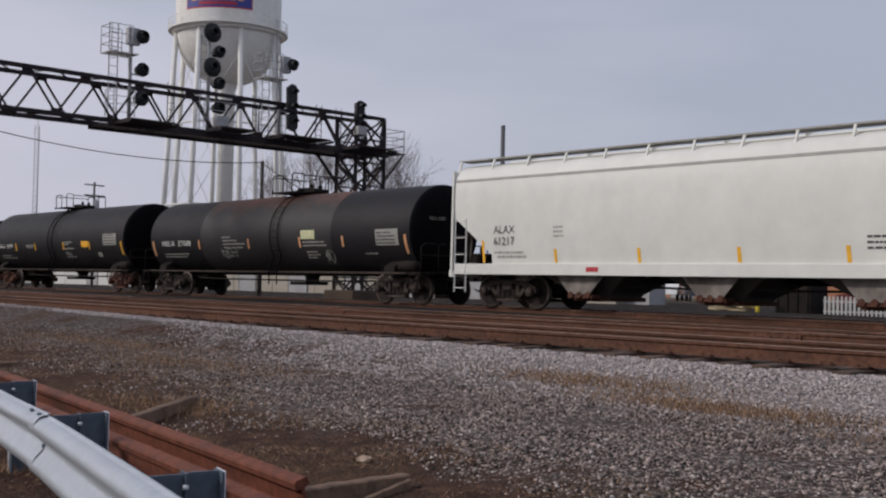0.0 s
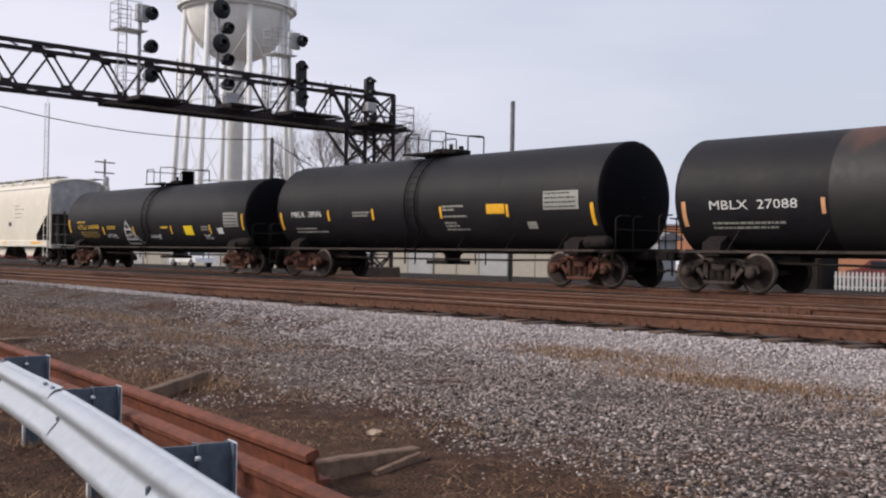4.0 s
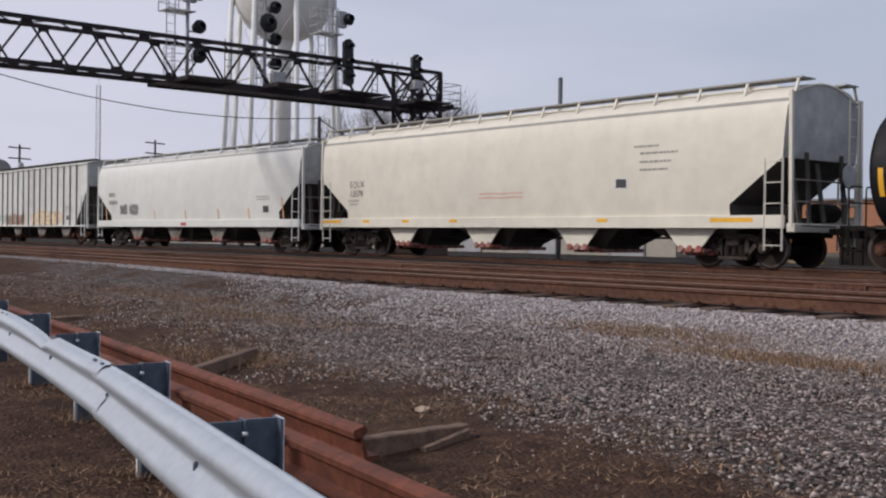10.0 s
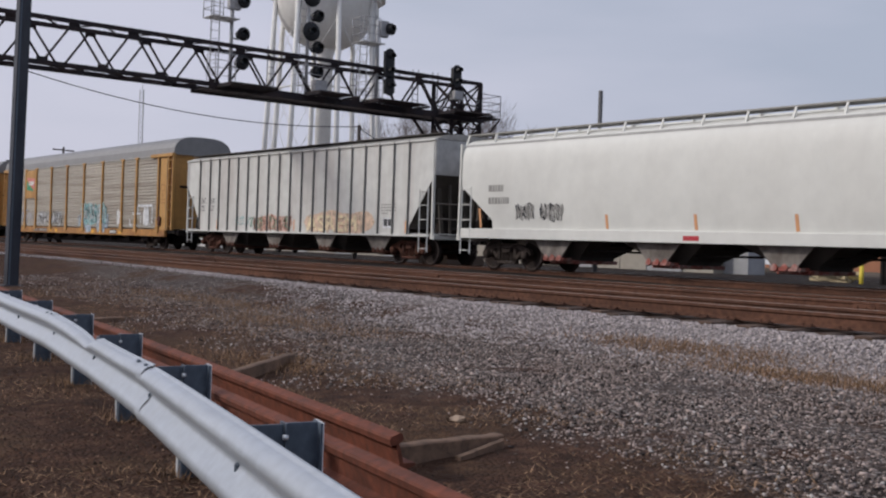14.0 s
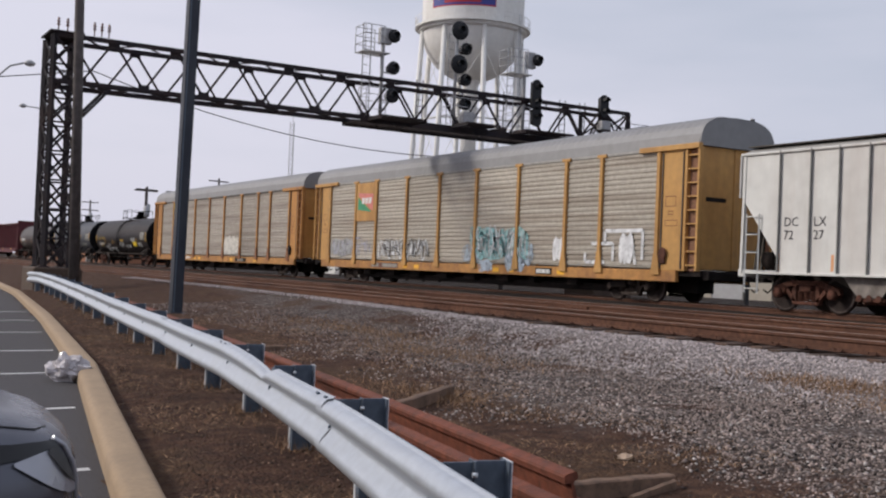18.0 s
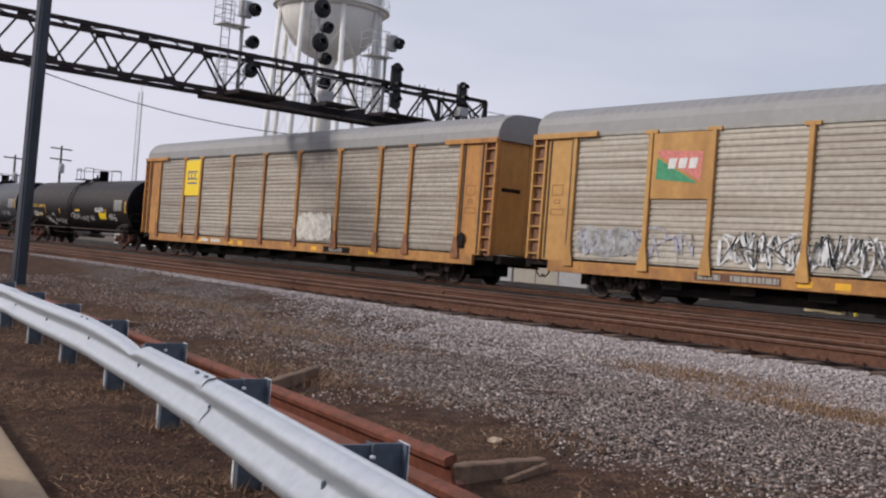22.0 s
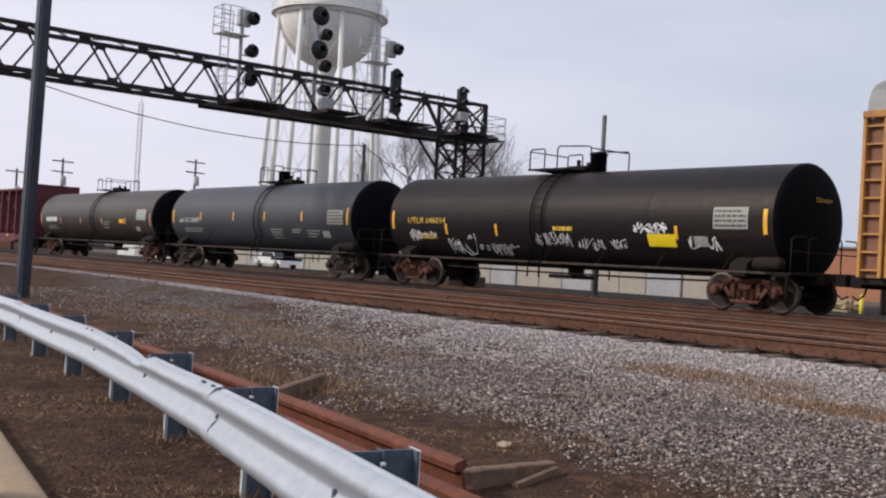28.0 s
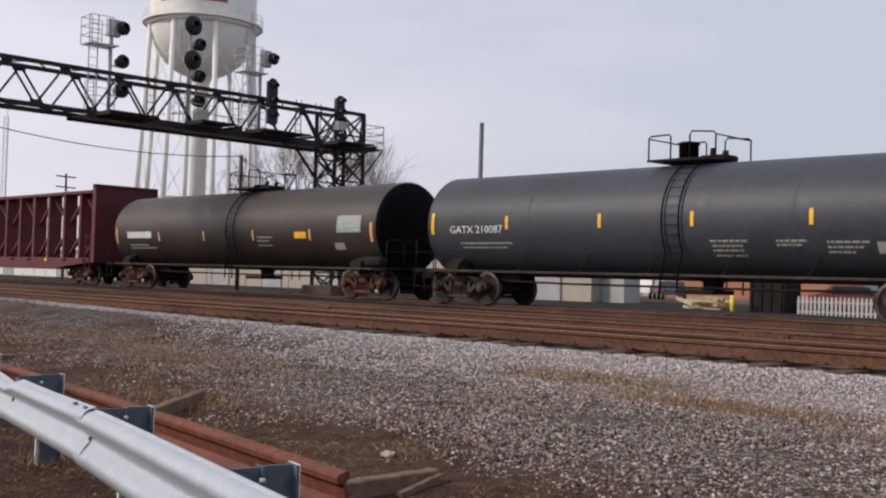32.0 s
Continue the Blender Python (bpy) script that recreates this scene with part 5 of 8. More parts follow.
def build_tree(x, y, h, seed, spread):
    r = random.Random(seed)
    t = thing("bare_tree", "bare leafless tree with fine grey-brown twigs", "tree", "bare trees behind the bridge", at=pose(x, y, 0))
    trunk, twigs = MB(), MB()

    def grow(p, d, length, rad, level):
        q = p + d * length
        (trunk if level < 2 else twigs).rod(p, q, rad, 7 if level < 2 else 4, r2=rad * 0.68)
        if level > 6:
            return
        for _ in range(3 if level < 4 else 2):
            side = Vector((r.uniform(-1, 1), r.uniform(-1, 1), r.uniform(-0.25, 0.6)))
            nd = (d + side * spread).normalized()
            grow(p.lerp(q, r.uniform(0.65, 1.0)), nd, length * r.uniform(0.62, 0.85), rad * 0.66, level + 1)

    grow(Vector((0, 0, 0)), Vector((0, 0, 1)), h * 0.3, h * 0.0075, 0)
    part("trunk", trunk, BARK, t, fix=False)
    tagged(part("crown", twigs, BARK, t, "open crown of thin bare twigs", fix=False), kind="stuff")


# ---- beyond the tracks ----
def shed(name, x0, x1, y0, y1, h, m, label, doors=0, ribs=0.0):
    t = thing(name, label, "building", at=pose(0, 0, 0))
    part("wall", MB().box(x0, x1, y0, y1, 0.0, h, c=0.02), m, t)
    part("roof", MB().prism([(y0 - 0.3, h), (y1 + 0.3, h), (y1 + 0.3, h + 0.15), ((y0 + y1) / 2, h + 0.5), (y0 - 0.3, h + 0.15)], "yz", x0 - 0.3, x1 + 0.3), ROOF_GREY, t)
    if ribs:
        k = int((x1 - x0) / ribs)
        for i in range(k + 1):
            xx = x0 + (x1 - x0) * i / k
            part("wall_rib", MB().box(xx - 0.04, xx + 0.04, y0 - 0.05, y0 + 0.01, 0.05, h), m, t)
    for i in range(doors):
        xx = x0 + (x1 - x0) * (i + 0.5) / doors
        d = part("door", MB().box(xx - 1.3, xx + 1.3, y0 - 0.06, y0, 0.05, min(2.6, h - 0.5), c=0.01), GREY_WALL, t)
        part("door_frame", MB().box(xx - 1.4, xx - 1.3, y0 - 0.09, y0, 0.05, min(2.7, h - 0.4)).box(xx + 1.3, xx + 1.4, y0 - 0.09, y0, 0.05, min(2.7, h - 0.4)).box(xx - 1.4, xx + 1.4, y0 - 0.09, y0, min(2.6, h - 0.5), min(2.7, h - 0.4)), ROOF_GREY, d)
    return t


def small_vehicle(x, y, turn, m, label, truck=False):
    t = thing("parked_pickup" if truck else "parked_car", label, "car", at=pose(x, y, ground_z(x, y), 0, 0, turn))
    if truck:
        prof = [(-2.6, 0.45), (-2.6, 1.05), (-0.4, 1.05), (-0.3, 1.7), (0.9, 1.72), (1.4, 1.1), (2.5, 0.98), (2.65, 0.5)]
    else:
        prof = [(-2.2, 0.4), (-2.2, 0.9), (-1.6, 1.0), (-1.0, 1.4), (0.5, 1.42), (1.2, 0.95), (2.1, 0.8), (2.25, 0.4)]
    part("body", MB().prism(prof, "xz", -0.88, 0.88), m, t)
    for s in (-1, 1):
        xa, xb, z0, z1 = (-0.2, 0.95, 1.12, 1.6) if truck else (-0.95, 0.75, 0.98, 1.33)
        part("side_window", MB().prism([(xa - 0.1, z0), (xb + 0.35, z0), (xb, z1), (xa, z1)], "xz", s * 0.885, s * 0.9), GLASS_DARK, t)
        for wx in (-1.5, 1.45):
            w = part("wheel", MB().lathe([(0.16, -0.1), (0.32, -0.1), (0.34, -0.07), (0.34, 0.07), (0.32, 0.1), (0.16, 0.1)], (wx, s * 0.8, 0.34), "y", 18), TYRE, t)
            part("rim", MB().lathe([(0.02, -0.11), (0.2, -0.105), (0.2, 0.105), (0.02, 0.11)], (wx, s * 0.8, 0.34), "y", 14), RIM, w)
    part("windscreen", MB().add([(1.25, -0.75, 1.12), (1.25, 0.75, 1.12), (0.95, 0.68, 1.62), (0.95, -0.68, 1.62)] if truck else [(1.13, -0.75, 1.0), (1.13, 0.75, 1.0), (0.62, 0.66, 1.37), (0.62, -0.66, 1.37)], [(0, 1, 2, 3)]), GLASS_DARK, t)
    return t


def build_beyond():
    shed("cream_shed", -62, -40.2, 51.5, 53.6, 2.9, CREAM_WALL, "low cream metal shed beyond the tracks", 3, 2.2)
    shed("grey_shed", -40.1, -38.5, 52.4, 54.0, 2.7, GREY_WALL, "small grey metal shed beyond the tracks", 0, 0.9)
    shed("long_pale_building", -110, -64, 54, 68, 3.0, CREAM_WALL, "long low pale building beyond the tracks", 6, 3.0)
    shed("brick_building", -74, -12, 92, 106, 5.1, BRICK_WALL, "low orange-brown brick building beyond the tracks", 3, 0)
    shed("white_shed", -145, -115, 58, 72, 3.2, mat("white_metal_wall", (0.6, 0.6, 0.58), 0.7, 0, 0.06, 3, 0), "far white metal shed", 2, 3.0)
    shed("red_shed", -230, -170, 40, 60, 4.0, BRICK_WALL, "far reddish low building beyond the crossing", 4, 0)
    small_vehicle(-51.0, 72.0, -62, CAR_WHITE, "white pickup truck parked beyond the tracks", True)
    small_vehicle(-48.3, 72.0, -50, CAR_DARK, "dark car parked beyond the tracks")
    small_vehicle(-82.5, 47.0, 0, CAR_WHITE, "white car parked by the long pale building")
    small_vehicle(-22.5, 48.6, -5, mat("dark_red_paint", (0.12, 0.03, 0.03), 0.3), "dark red car parked beyond the tracks")
    # heap of pale sawn timbers
    t = thing("timber_pile", "heap of pale tan and yellow sawn timbers beyond the tracks", "timber pile", at=pose(-30.2, 46.9, 0.24))
    r = random.Random(6)
    tan = mat("pale_sawn_timber", (0.46, 0.38, 0.24), 0.8, 0, 0.2, 5, 0.1, (0.28, 0.2, 0.12), 0.5, 2, rnd=0.3)
    for k in range(14):
        x, z = r.uniform(-1.4, 0.6), 0.08 + 0.045 * k
        part("timber", MB().beam((x, r.uniform(-0.6, 0.6), z), (x + r.uniform(1.0, 1.9), r.uniform(-0.6, 0.6), max(0.08, z - r.uniform(-0.1, 0.35))), 0.17, 0.15), MACHINE_YELLOW if k % 5 == 4 else tan, t)
    x, y = -27.5, 45.8
    mb = MB().rod((x, y, 0.1), (x, y, 1.12), 0.1, 12)
    mb.lathe([(0.1, 1.12), (0.07, 1.18), (0.02, 1.2)], (x, y, 0), "z", 12)
    solid("bollard", mb, POST_YELLOW, "yellow painted steel bollard", "bollard")
    t = thing("dark_container", "dark steel waste container beyond the tracks", "container")
    part("container_body", MB().box(-27.2, -25.4, 46.8, 48.4, 0.2, 1.75, c=0.03), UNDER, t)
    part("container_lid", MB().box(-27.25, -25.35, 46.75, 48.45, 1.76, 1.84, c=0.02), UNDER, t)
    for k in range(4):
        part("container_rib", MB().box(-27.1 + k * 0.5, -27.02 + k * 0.5, 46.74, 46.8, 0.25, 1.7), UNDER, t)
    t = thing("picket_fence", "white picket fence beyond the tracks", "fence")
    pk = mesh_of("picket", MB().prism([(-0.05, 0), (0.05, 0), (0.05, 0.85), (0, 0.93), (-0.05, 0.85)], "xz", -0.012, 0.012), FENCE_WHITE)
    for k in range(40):
        piece("picket", pk, t, pose(-24.9 + k * 0.2, 47.2, 0.22))
    part("fence_rail", MB().box(-25.0, -17.0, 47.215, 47.25, 0.4, 0.47).box(-25.0, -17.0, 47.215, 47.25, 0.85, 0.92), FENCE_WHITE, t)
    r = random.Random(11)
    for k in range(26):
        x = -330 + k * 9 + r.uniform(-3, 3)
        mb = MB().box(x - 4, x + 4, 95 + r.uniform(0, 30), 130, 0, r.uniform(2.2, 4.2), c=0.05)
        solid("far_building", mb, TOWN, "low grey building on the far horizon", "building", "far buildings")


# ---- parked car at the kerb ----
def build_parked_car():
    t = thing("grey_car", "blue-grey car parked nose to the kerb", "car", at=pose(-5.72, 1.50, 0.006, 0, 0, 84))
    # x forward to the nose at 0, y to its left; half width, top and bottom height along the body
    stations = ((0.0, 0.30, 0.55, 0.30), (-0.03, 0.50, 0.61, 0.27), (-0.08, 0.64, 0.65, 0.25), (-0.16, 0.75, 0.695, 0.24), (-0.3, 0.83, 0.74, 0.24), (-0.55, 0.875, 0.79, 0.24), (-0.9, 0.89, 0.86, 0.24), (-1.3, 0.895, 0.93, 0.24), (-1.6, 0.9, 0.96, 0.24), (-2.2, 0.9, 0.97, 0.24), (-3.2, 0.9, 0.98, 0.24), (-4.0, 0.88, 0.98, 0.26), (-4.45, 0.8, 0.85, 0.32))
    xs = [p[0] for p in reversed(stations)]

    def shape(x):
        return (float(np.interp(x, xs, [p[k] for p in reversed(stations)])) for k in (1, 2, 3))

    def skin(x, a, lift=0.0):
        w, zt, zb = shape(x)
        c, s = math.cos(a), math.sin(a)
        return (x + lift, (w + lift) * math.copysign(abs(c) ** 0.45, c), zb + (zt - zb + lift) * abs(s) ** 0.55)

    def flank(s, x, z, lift=0.004):
        """The point of the flank on side s, at x along the car and at height z."""
        w, zt, zb = shape(x)
        q = min(0.97, max(0.0, (z - zb) / (zt - zb))) ** (1 / 0.55)
        return (x + lift * 0.7, s * (w * (1 - q * q) ** 0.225 + lift), z)

    mb = MB().grid([[skin(x, math.pi * k / 60) for k in range(61)] for x in [p[0] for p in stations]])
    n = 61
    mb.f += [list(range(n)), [len(mb.v) - n + i for i in range(n)]]
    mb.m += [0, 0]
    mb.s += [False, False]
    part("body", mb, CAR_GREY, t)
    cabin = []
    for x, w, z in ((-1.35, 0.78, 0.95), (-2.0, 0.66, 1.36), (-2.9, 0.66, 1.42), (-3.6, 0.64, 1.33), (-4.2, 0.7, 0.97)):
        cabin.append([(x, w, 0.9), (x, w * 0.98, (0.9 + z) / 2), (x, w * 0.82, z - 0.02), (x, 0, z + 0.02), (x, -w * 0.82, z - 0.02), (x, -w * 0.98, (0.9 + z) / 2), (x, -w, 0.9)])
    part("cabin", MB().grid(cabin), GLASS_DARK, t, "dark tinted glasshouse")
    part("roof_panel", MB().grid([[(x, w * 0.8, z + 0.005), (x, 0, z + 0.035), (x, -w * 0.8, z + 0.005)] for x, w, z in ((-2.05, 0.66, 1.37), (-2.9, 0.66, 1.42), (-3.6, 0.64, 1.34))]), CAR_GREY, t)
    part("bumper", MB().box(-0.1, 0.05, -0.30, 0.30, 0.24, 0.36, c=0.05), CAR_GREY, t)
    part("grille", MB().box(-0.02, 0.004, -0.26, 0.26, 0.45, 0.52, c=0.01), CAR_TRIM, t)

    def strip(points, tops):
        return MB().grid([points, [(0.5 * (p[0] + q[0]), 0.5 * (p[1] + q[1]), 0.5 * (p[2] + q[2])) for p, q in zip(points, tops)], tops])

    for s in (-1, 1):
        gap = [(-0.15, 0.46), (-0.2, 0.56), (-0.3, 0.63), (-0.45, 0.66), (-0.7, 0.69), (-1.0, 0.72), (-1.3, 0.74)]
        part("hood_gap", MB().tube([(x, s * y, skin(x, math.acos(min(1, (y / next(shape(x))) ** (1 / 0.45))))[2] + 0.001) for x, y in gap], 0.006, 5), CAR_TRIM, t, "dark gap round the hood")
        # Dark reflection and shade on the wing, put into an added band.
        band = [(-0.115, 0.617, 0.633), (-0.165, 0.605, 0.637), (-0.245, 0.590, 0.641), (-0.345, 0.580, 0.645), (-0.495, 0.577, 0.655), (-0.695, 0.590, 0.660), (-0.895, 0.625, 0.665)]
        steps = [(x, float(np.interp(-x, [-p[0] for p in band], [p[1] for p in band])), float(np.interp(-x, [-p[0] for p in band], [p[2] for p in band]))) for x in np.linspace(band[0][0], band[-1][0], 25).tolist()]
        part("dark_wing_swoop", strip([flank(s, x, a, 0.012) for x, a, b in steps], [flank(s, x, b, 0.012) for x, a, b in steps]), CAR_TRIM, t, "added dark band for the reflection along the wing")
        lens = [(-0.295, 0.565, 0.577), (-0.225, 0.520, 0.593), (-0.165, 0.480, 0.605), (-0.105, 0.440, 0.565), (-0.055, 0.410, 0.485), (-0.020, 0.395, 0.415)]
        part("headlight", strip([flank(s, x, a, 0.014) for x, a, b in lens], [flank(s, x, b, 0.014) for x, a, b in lens]), HEADLAMP, t, "pale swept-back headlight lens")
        slot = [(-0.160, 0.597, 0.607), (-0.125, 0.550, 0.620), (-0.085, 0.500, 0.565), (-0.035, 0.440, 0.450)]
        part("light_slot", strip([flank(s, x, a, 0.020) for x, a, b in slot], [flank(s, x, b, 0.020) for x, a, b in slot]), CAR_TRIM, t, "narrow dark slot beside the headlight")
        part("headlight_rim", MB().tube([flank(s, x, z, 0.014) for x, z in ((-0.135, 0.64), (-0.085, 0.605), (-0.045, 0.53), (-0.020, 0.43), (-0.020, 0.35))], 0.012, 5), HEADLAMP, t)
        part("wing_mirror", MB().box(-1.75, -1.6, min(s * 0.9, s * 1.08), max(s * 0.9, s * 1.08), 0.98, 1.12, c=0.03), CAR_GREY, t)
        for wx in (-0.85, -3.55):
            w = part("wheel", MB().lathe([(0.2, -0.1), (0.31, -0.1), (0.33, -0.07), (0.33, 0.07), (0.31, 0.1), (0.2, 0.1)], (wx, s * 0.83, 0.33), "y", 24), TYRE, t)
            part("rim", MB().lathe([(0.03, -0.09), (0.2, -0.11), (0.22, -0.08), (0.22, 0.08), (0.2, 0.11), (0.03, 0.09)], (wx, s * 0.83, 0.33), "y", 20), RIM, w)


# ---- the train ----
def train_at(t):
    """Metres that the train has run since the start."""
    return 6.44 * t + 0.00145 * t * t


CARS, WHEELSETS = [], []


def car_thing(name, label, category, middle, group="freight cars of the train"):
    """Car space: x along the train, y across (camera side negative), z above the rail head."""
    t = thing(name, label, category, group, at=pose(middle, TRAIN_Y, RAIL_Z))
    CARS.append((t, middle))
    return t


def wheelset_mesh(r):
    mb = MB()
    for s in (-1, 1):
        y = s * 0.7525
        mb.lathe([(0.08, -0.06 * s), (r * 0.55, -0.035 * s), (r * 0.86, -0.055 * s), (r * 0.97, -0.06 * s)], (0, y, 0), "y", 28, 0, caps=False)
        mb.lathe([(r * 0.97, -0.06 * s), (r, -0.055 * s), (r, 0.045 * s), (r + 0.026, 0.055 * s), (r + 0.026, 0.08 * s), (r * 0.9, 0.08 * s)], (0, y, 0), "y", 28, 1, caps=False)
        mb.lathe([(r * 0.9, 0.08 * s), (r * 0.5, 0.03 * s), (0.08, 0.07 * s)], (0, y, 0), "y", 28, 0, caps=False)
    mb.rod((0, -0.98, 0), (0, 0.98, 0), 0.075, 12)
    return mesh_of("wheelset", mb, [WHEEL, TREAD])


WHEEL_MESH = {r: wheelset_mesh(r) for r in (0.457, 0.43)}


def truck_meshes(m, r):
    """Cast side frame, bolster and springs of a three-piece freight truck."""
    b = 0.89
    frame = MB()
    k = r
    # arms round two windows
    y0, y1 = -0.07, 0.07
    for s in (-1, 1):
        frame.prism([(s * (b + 0.2), k + 0.02), (s * (b + 0.16), k + 0.17), (s * (b - 0.1), k + 0.25), (s * (b - 0.2), k + 0.12), (s * (b - 0.14), k - 0.03), (s * (b + 0.1), k - 0.07)], "xz", y0, y1)
        frame.prism([(s * (b - 0.12), k + 0.26), (s * (b - 0.2), k + 0.12), (s * 0.42, k + 0.22), (s * 0.42, k + 0.35)], "xz", y0, y1)
        frame.prism([(s * (b - 0.22), k + 0.06), (s * (b - 0.3), k + 0.14), (s * 0.34, k - 0.16), (s * 0.34, k - 0.28)], "xz", y0, y1)
        frame.prism([(s * 0.32, k - 0.28), (s * 0.44, k - 0.24), (s * 0.44, k + 0.3), (s * 0.32, k + 0.3)], "xz", y0, y1)
    frame.box(-0.44, 0.44, y0, y1, k + 0.22, k + 0.345, c=0.02)
    frame.box(-0.42, 0.42, y0 - 0.03, y1 + 0.03, k - 0.29, k - 0.2, c=0.02)
    cap = MB()
    cap.lathe([(0.13, 0.05), (0.13, -0.1), (0.1, -0.13), (0.02, -0.135)], (0, -0.07, k), "y", 14)
    cap.box(-0.15, 0.15, -0.08, 0.08, k + 0.08, k + 0.17, c=0.02)
    spring = MB()
    for x in (0.0,):
        pts = [(x + 0.075 * math.cos(a), 0.075 * math.sin(a), k - 0.2 + 0.26 * a / (10 * math.pi)) for a in [math.pi * j / 4 for j in range(41)]]
        spring.tube(pts, 0.017, 5)
    bolster = MB().box(-0.2, 0.2, -1.12, 1.12, k + 0.05, k + 0.23, c=0.03)
    bolster.box(-0.28, 0.28, -0.5, 0.5, k + 0.1, k + 0.36, c=0.03)
    bolster.lathe([(0.2, k + 0.36), (0.2, k + 0.42)], (0, 0, 0), "z", 16)
    for s in (-1, 1):
        bolster.beam((s * 0.42, -0.8, k - 0.1), (s * 0.42, 0.8, k - 0.1), 0.08, 0.1)
    return [mesh_of("truck", bolster, m), mesh_of("side_frame", frame, m), mesh_of("bearing_cap", cap, m), mesh_of("spring", spring, m)]


TRUCKS = {(n, r): truck_meshes(m, r) for n, m in (("grey", TRUCK_GREY), ("rust", TRUCK_RUST)) for r in (0.457, 0.43)}


def add_truck(t, x, kind="grey", r=0.457):
    bolster, frame_mesh, cap, spring = TRUCKS[kind, r]
    tr = piece("truck", bolster, t, pose(x, 0, 0))
    for s in (-1, 1):
        piece("side_frame", frame_mesh, tr, pose(0, s * 1.0, 0, 0, 0, 0 if s < 0 else 180))
        for e in (-1, 1):
            piece("bearing_cap", cap, tr, pose(e * 0.89, s * 1.0, 0, 0, 0, 0 if s < 0 else 180))
        for e in (-0.2, 0, 0.2):
            piece("spring", spring, tr, pose(e, s * 1.0, 0))
        w = piece("wheelset", WHEEL_MESH[r], tr, pose(s * 0.89, 0, r))
        WHEELSETS.append((w, s * 0.89, r))


COUPLER = MB()
COUPLER.beam((-0.75, 0, 0.87), (0.0, 0, 0.87), 0.14, 0.16)
COUPLER.prism([(-0.1, -0.16), (0.14, -0.14), (0.2, 0.02), (0.06, 0.06), (0.1, 0.18), (-0.08, 0.18)], "xy", 0.72, 1.02)
COUPLER.tube([(-0.1, -0.25, 0.8), (0.0, -0.28, 0.55), (0.15, -0.26, 0.42), (0.3, -0.25, 0.5)], 0.025, 6)
COUPLER.beam((-0.35, -1.35, 1.0), (-0.35, 0.1, 0.98), 0.03, 0.03)
COUPLER_MESH = mesh_of("coupler", COUPLER, UNDER)


def add_couplers(t, x_end):
    for s in (-1, 1):
        piece("coupler", COUPLER_MESH, t, pose(s * x_end, 0, 0, 0, 0, 0 if s > 0 else 180))


def ladder_part(t, x, y, z0, z1, w, m, name="ladder", face="y", r=0.016):
    mb = MB()
    a, b = ((x - w / 2, y), (x + w / 2, y)) if face == "y" else ((x, y - w / 2), (x, y + w / 2))
    for p in (a, b):
        mb.beam((*p, z0), (*p, z1), 0.045, 0.03)
    n = max(2, int((z1 - z0) / 0.37))
    for k in range(n):
        z = z0 + 0.12 + (z1 - z0 - 0.2) * k / (n - 1)
        mb.rod((*a, z), (*b, z), r, 5)
    return part(name, mb, m, t)


# -- tank cars --
R_T, Z_T = 1.47, 2.30


def on_tank(x0, z0, lift=0.012):
    """Maps flat (u, v) to the camera side of the barrel, from x0 and height z0."""
    a0 = math.asin(max(-1, min(1, (z0 - Z_T) / R_T)))

    def put(u, v):
        a = a0 + v / R_T
        return (x0 + u, -(R_T + lift) * math.cos(a), Z_T + (R_T + lift) * math.sin(a))

    return put


def patch_part(t, name, put, w, h, m, label="", lean=0.0, nu=2, nv=5):
    rows = [[put(w * i / nu + lean * j / nv, h * j / nv) for i in range(nu + 1)] for j in range(nv + 1)]
    return part(name, MB().grid(rows), m, t, label)


def bars(t, name, put, lines, m, rng, size=0.055, label=""):
    """Writing too small to read: each line a strip of word-long bars on a hair-thin base line. Lines of (u, v, width)."""
    for u, v, w in lines:
        low, high = [], []
        x = u
        while x < u + w:
            k = min(rng.uniform(0.05, 0.2), u + w - x)
            for q, top in ((x, 0.004), (x + 0.001, size), (x + k, size), (x + k + 0.001, 0.004)):
                low.append(put(q, v))
                high.append(put(q, v + top))
            x += k + 0.03
        ob = part(name, MB().grid([low, high]), m, t, label)
    return ob


def scrawl(t, name, put, w, h, m, rng, strokes=7, thick=0.05, label=""):
    """A sprayed tag: one jagged run of spray from letter to letter."""
    knots = []
    for k in range(strokes):
        x0, cw = w * k / strokes, w / strokes
        for v in ((0.1, 0.9, 0.5, 0.95, 0.08), (0.9, 0.1, 0.15, 0.6, 0.9), (0.5, 0.95, 0.55, 0.05, 0.45), (0.95, 0.1, 0.8, 0.1, 0.5))[rng.randrange(4)]:
            knots.append((x0 + cw * rng.uniform(0.0, 1.15), h * min(1, max(0, v + rng.uniform(-0.16, 0.16)))))
    pts = []
    n = len(knots)
    for k in range(n - 1):
        p0, p1, p2, p3 = (Vector(knots[min(n - 1, max(0, k + d))]) for d in (-1, 0, 1, 2))
        for j in range(4):
            u = j / 4
            pts.append(0.5 * ((2 * p1) + (p2 - p0) * u * 0.7 + ((p2 - p1) * 6 - (p2 - p0) * 1.4 - (p3 - p1) * 0.7) * u * u + ((p1 - p2) * 4 + (p2 - p0) * 0.7 + (p3 - p1) * 0.7) * u ** 3))
    row0, row1 = [], []
    for j, q in enumerate(pts):
        d = pts[min(j + 1, len(pts) - 1)] - pts[max(j - 1, 0)]
        d = d.normalized() if d.length > 1e-6 else Vector((1, 0))
        half = thick / 2 * (0.75 + 0.35 * math.sin(j * 0.9))
        row0.append(put(q.x - d.y * half, q.y + d.x * half))
        row1.append(put(q.x + d.y * half, q.y - d.x * half))
    return part(name, MB().grid([row0, row1]), m, t, label)


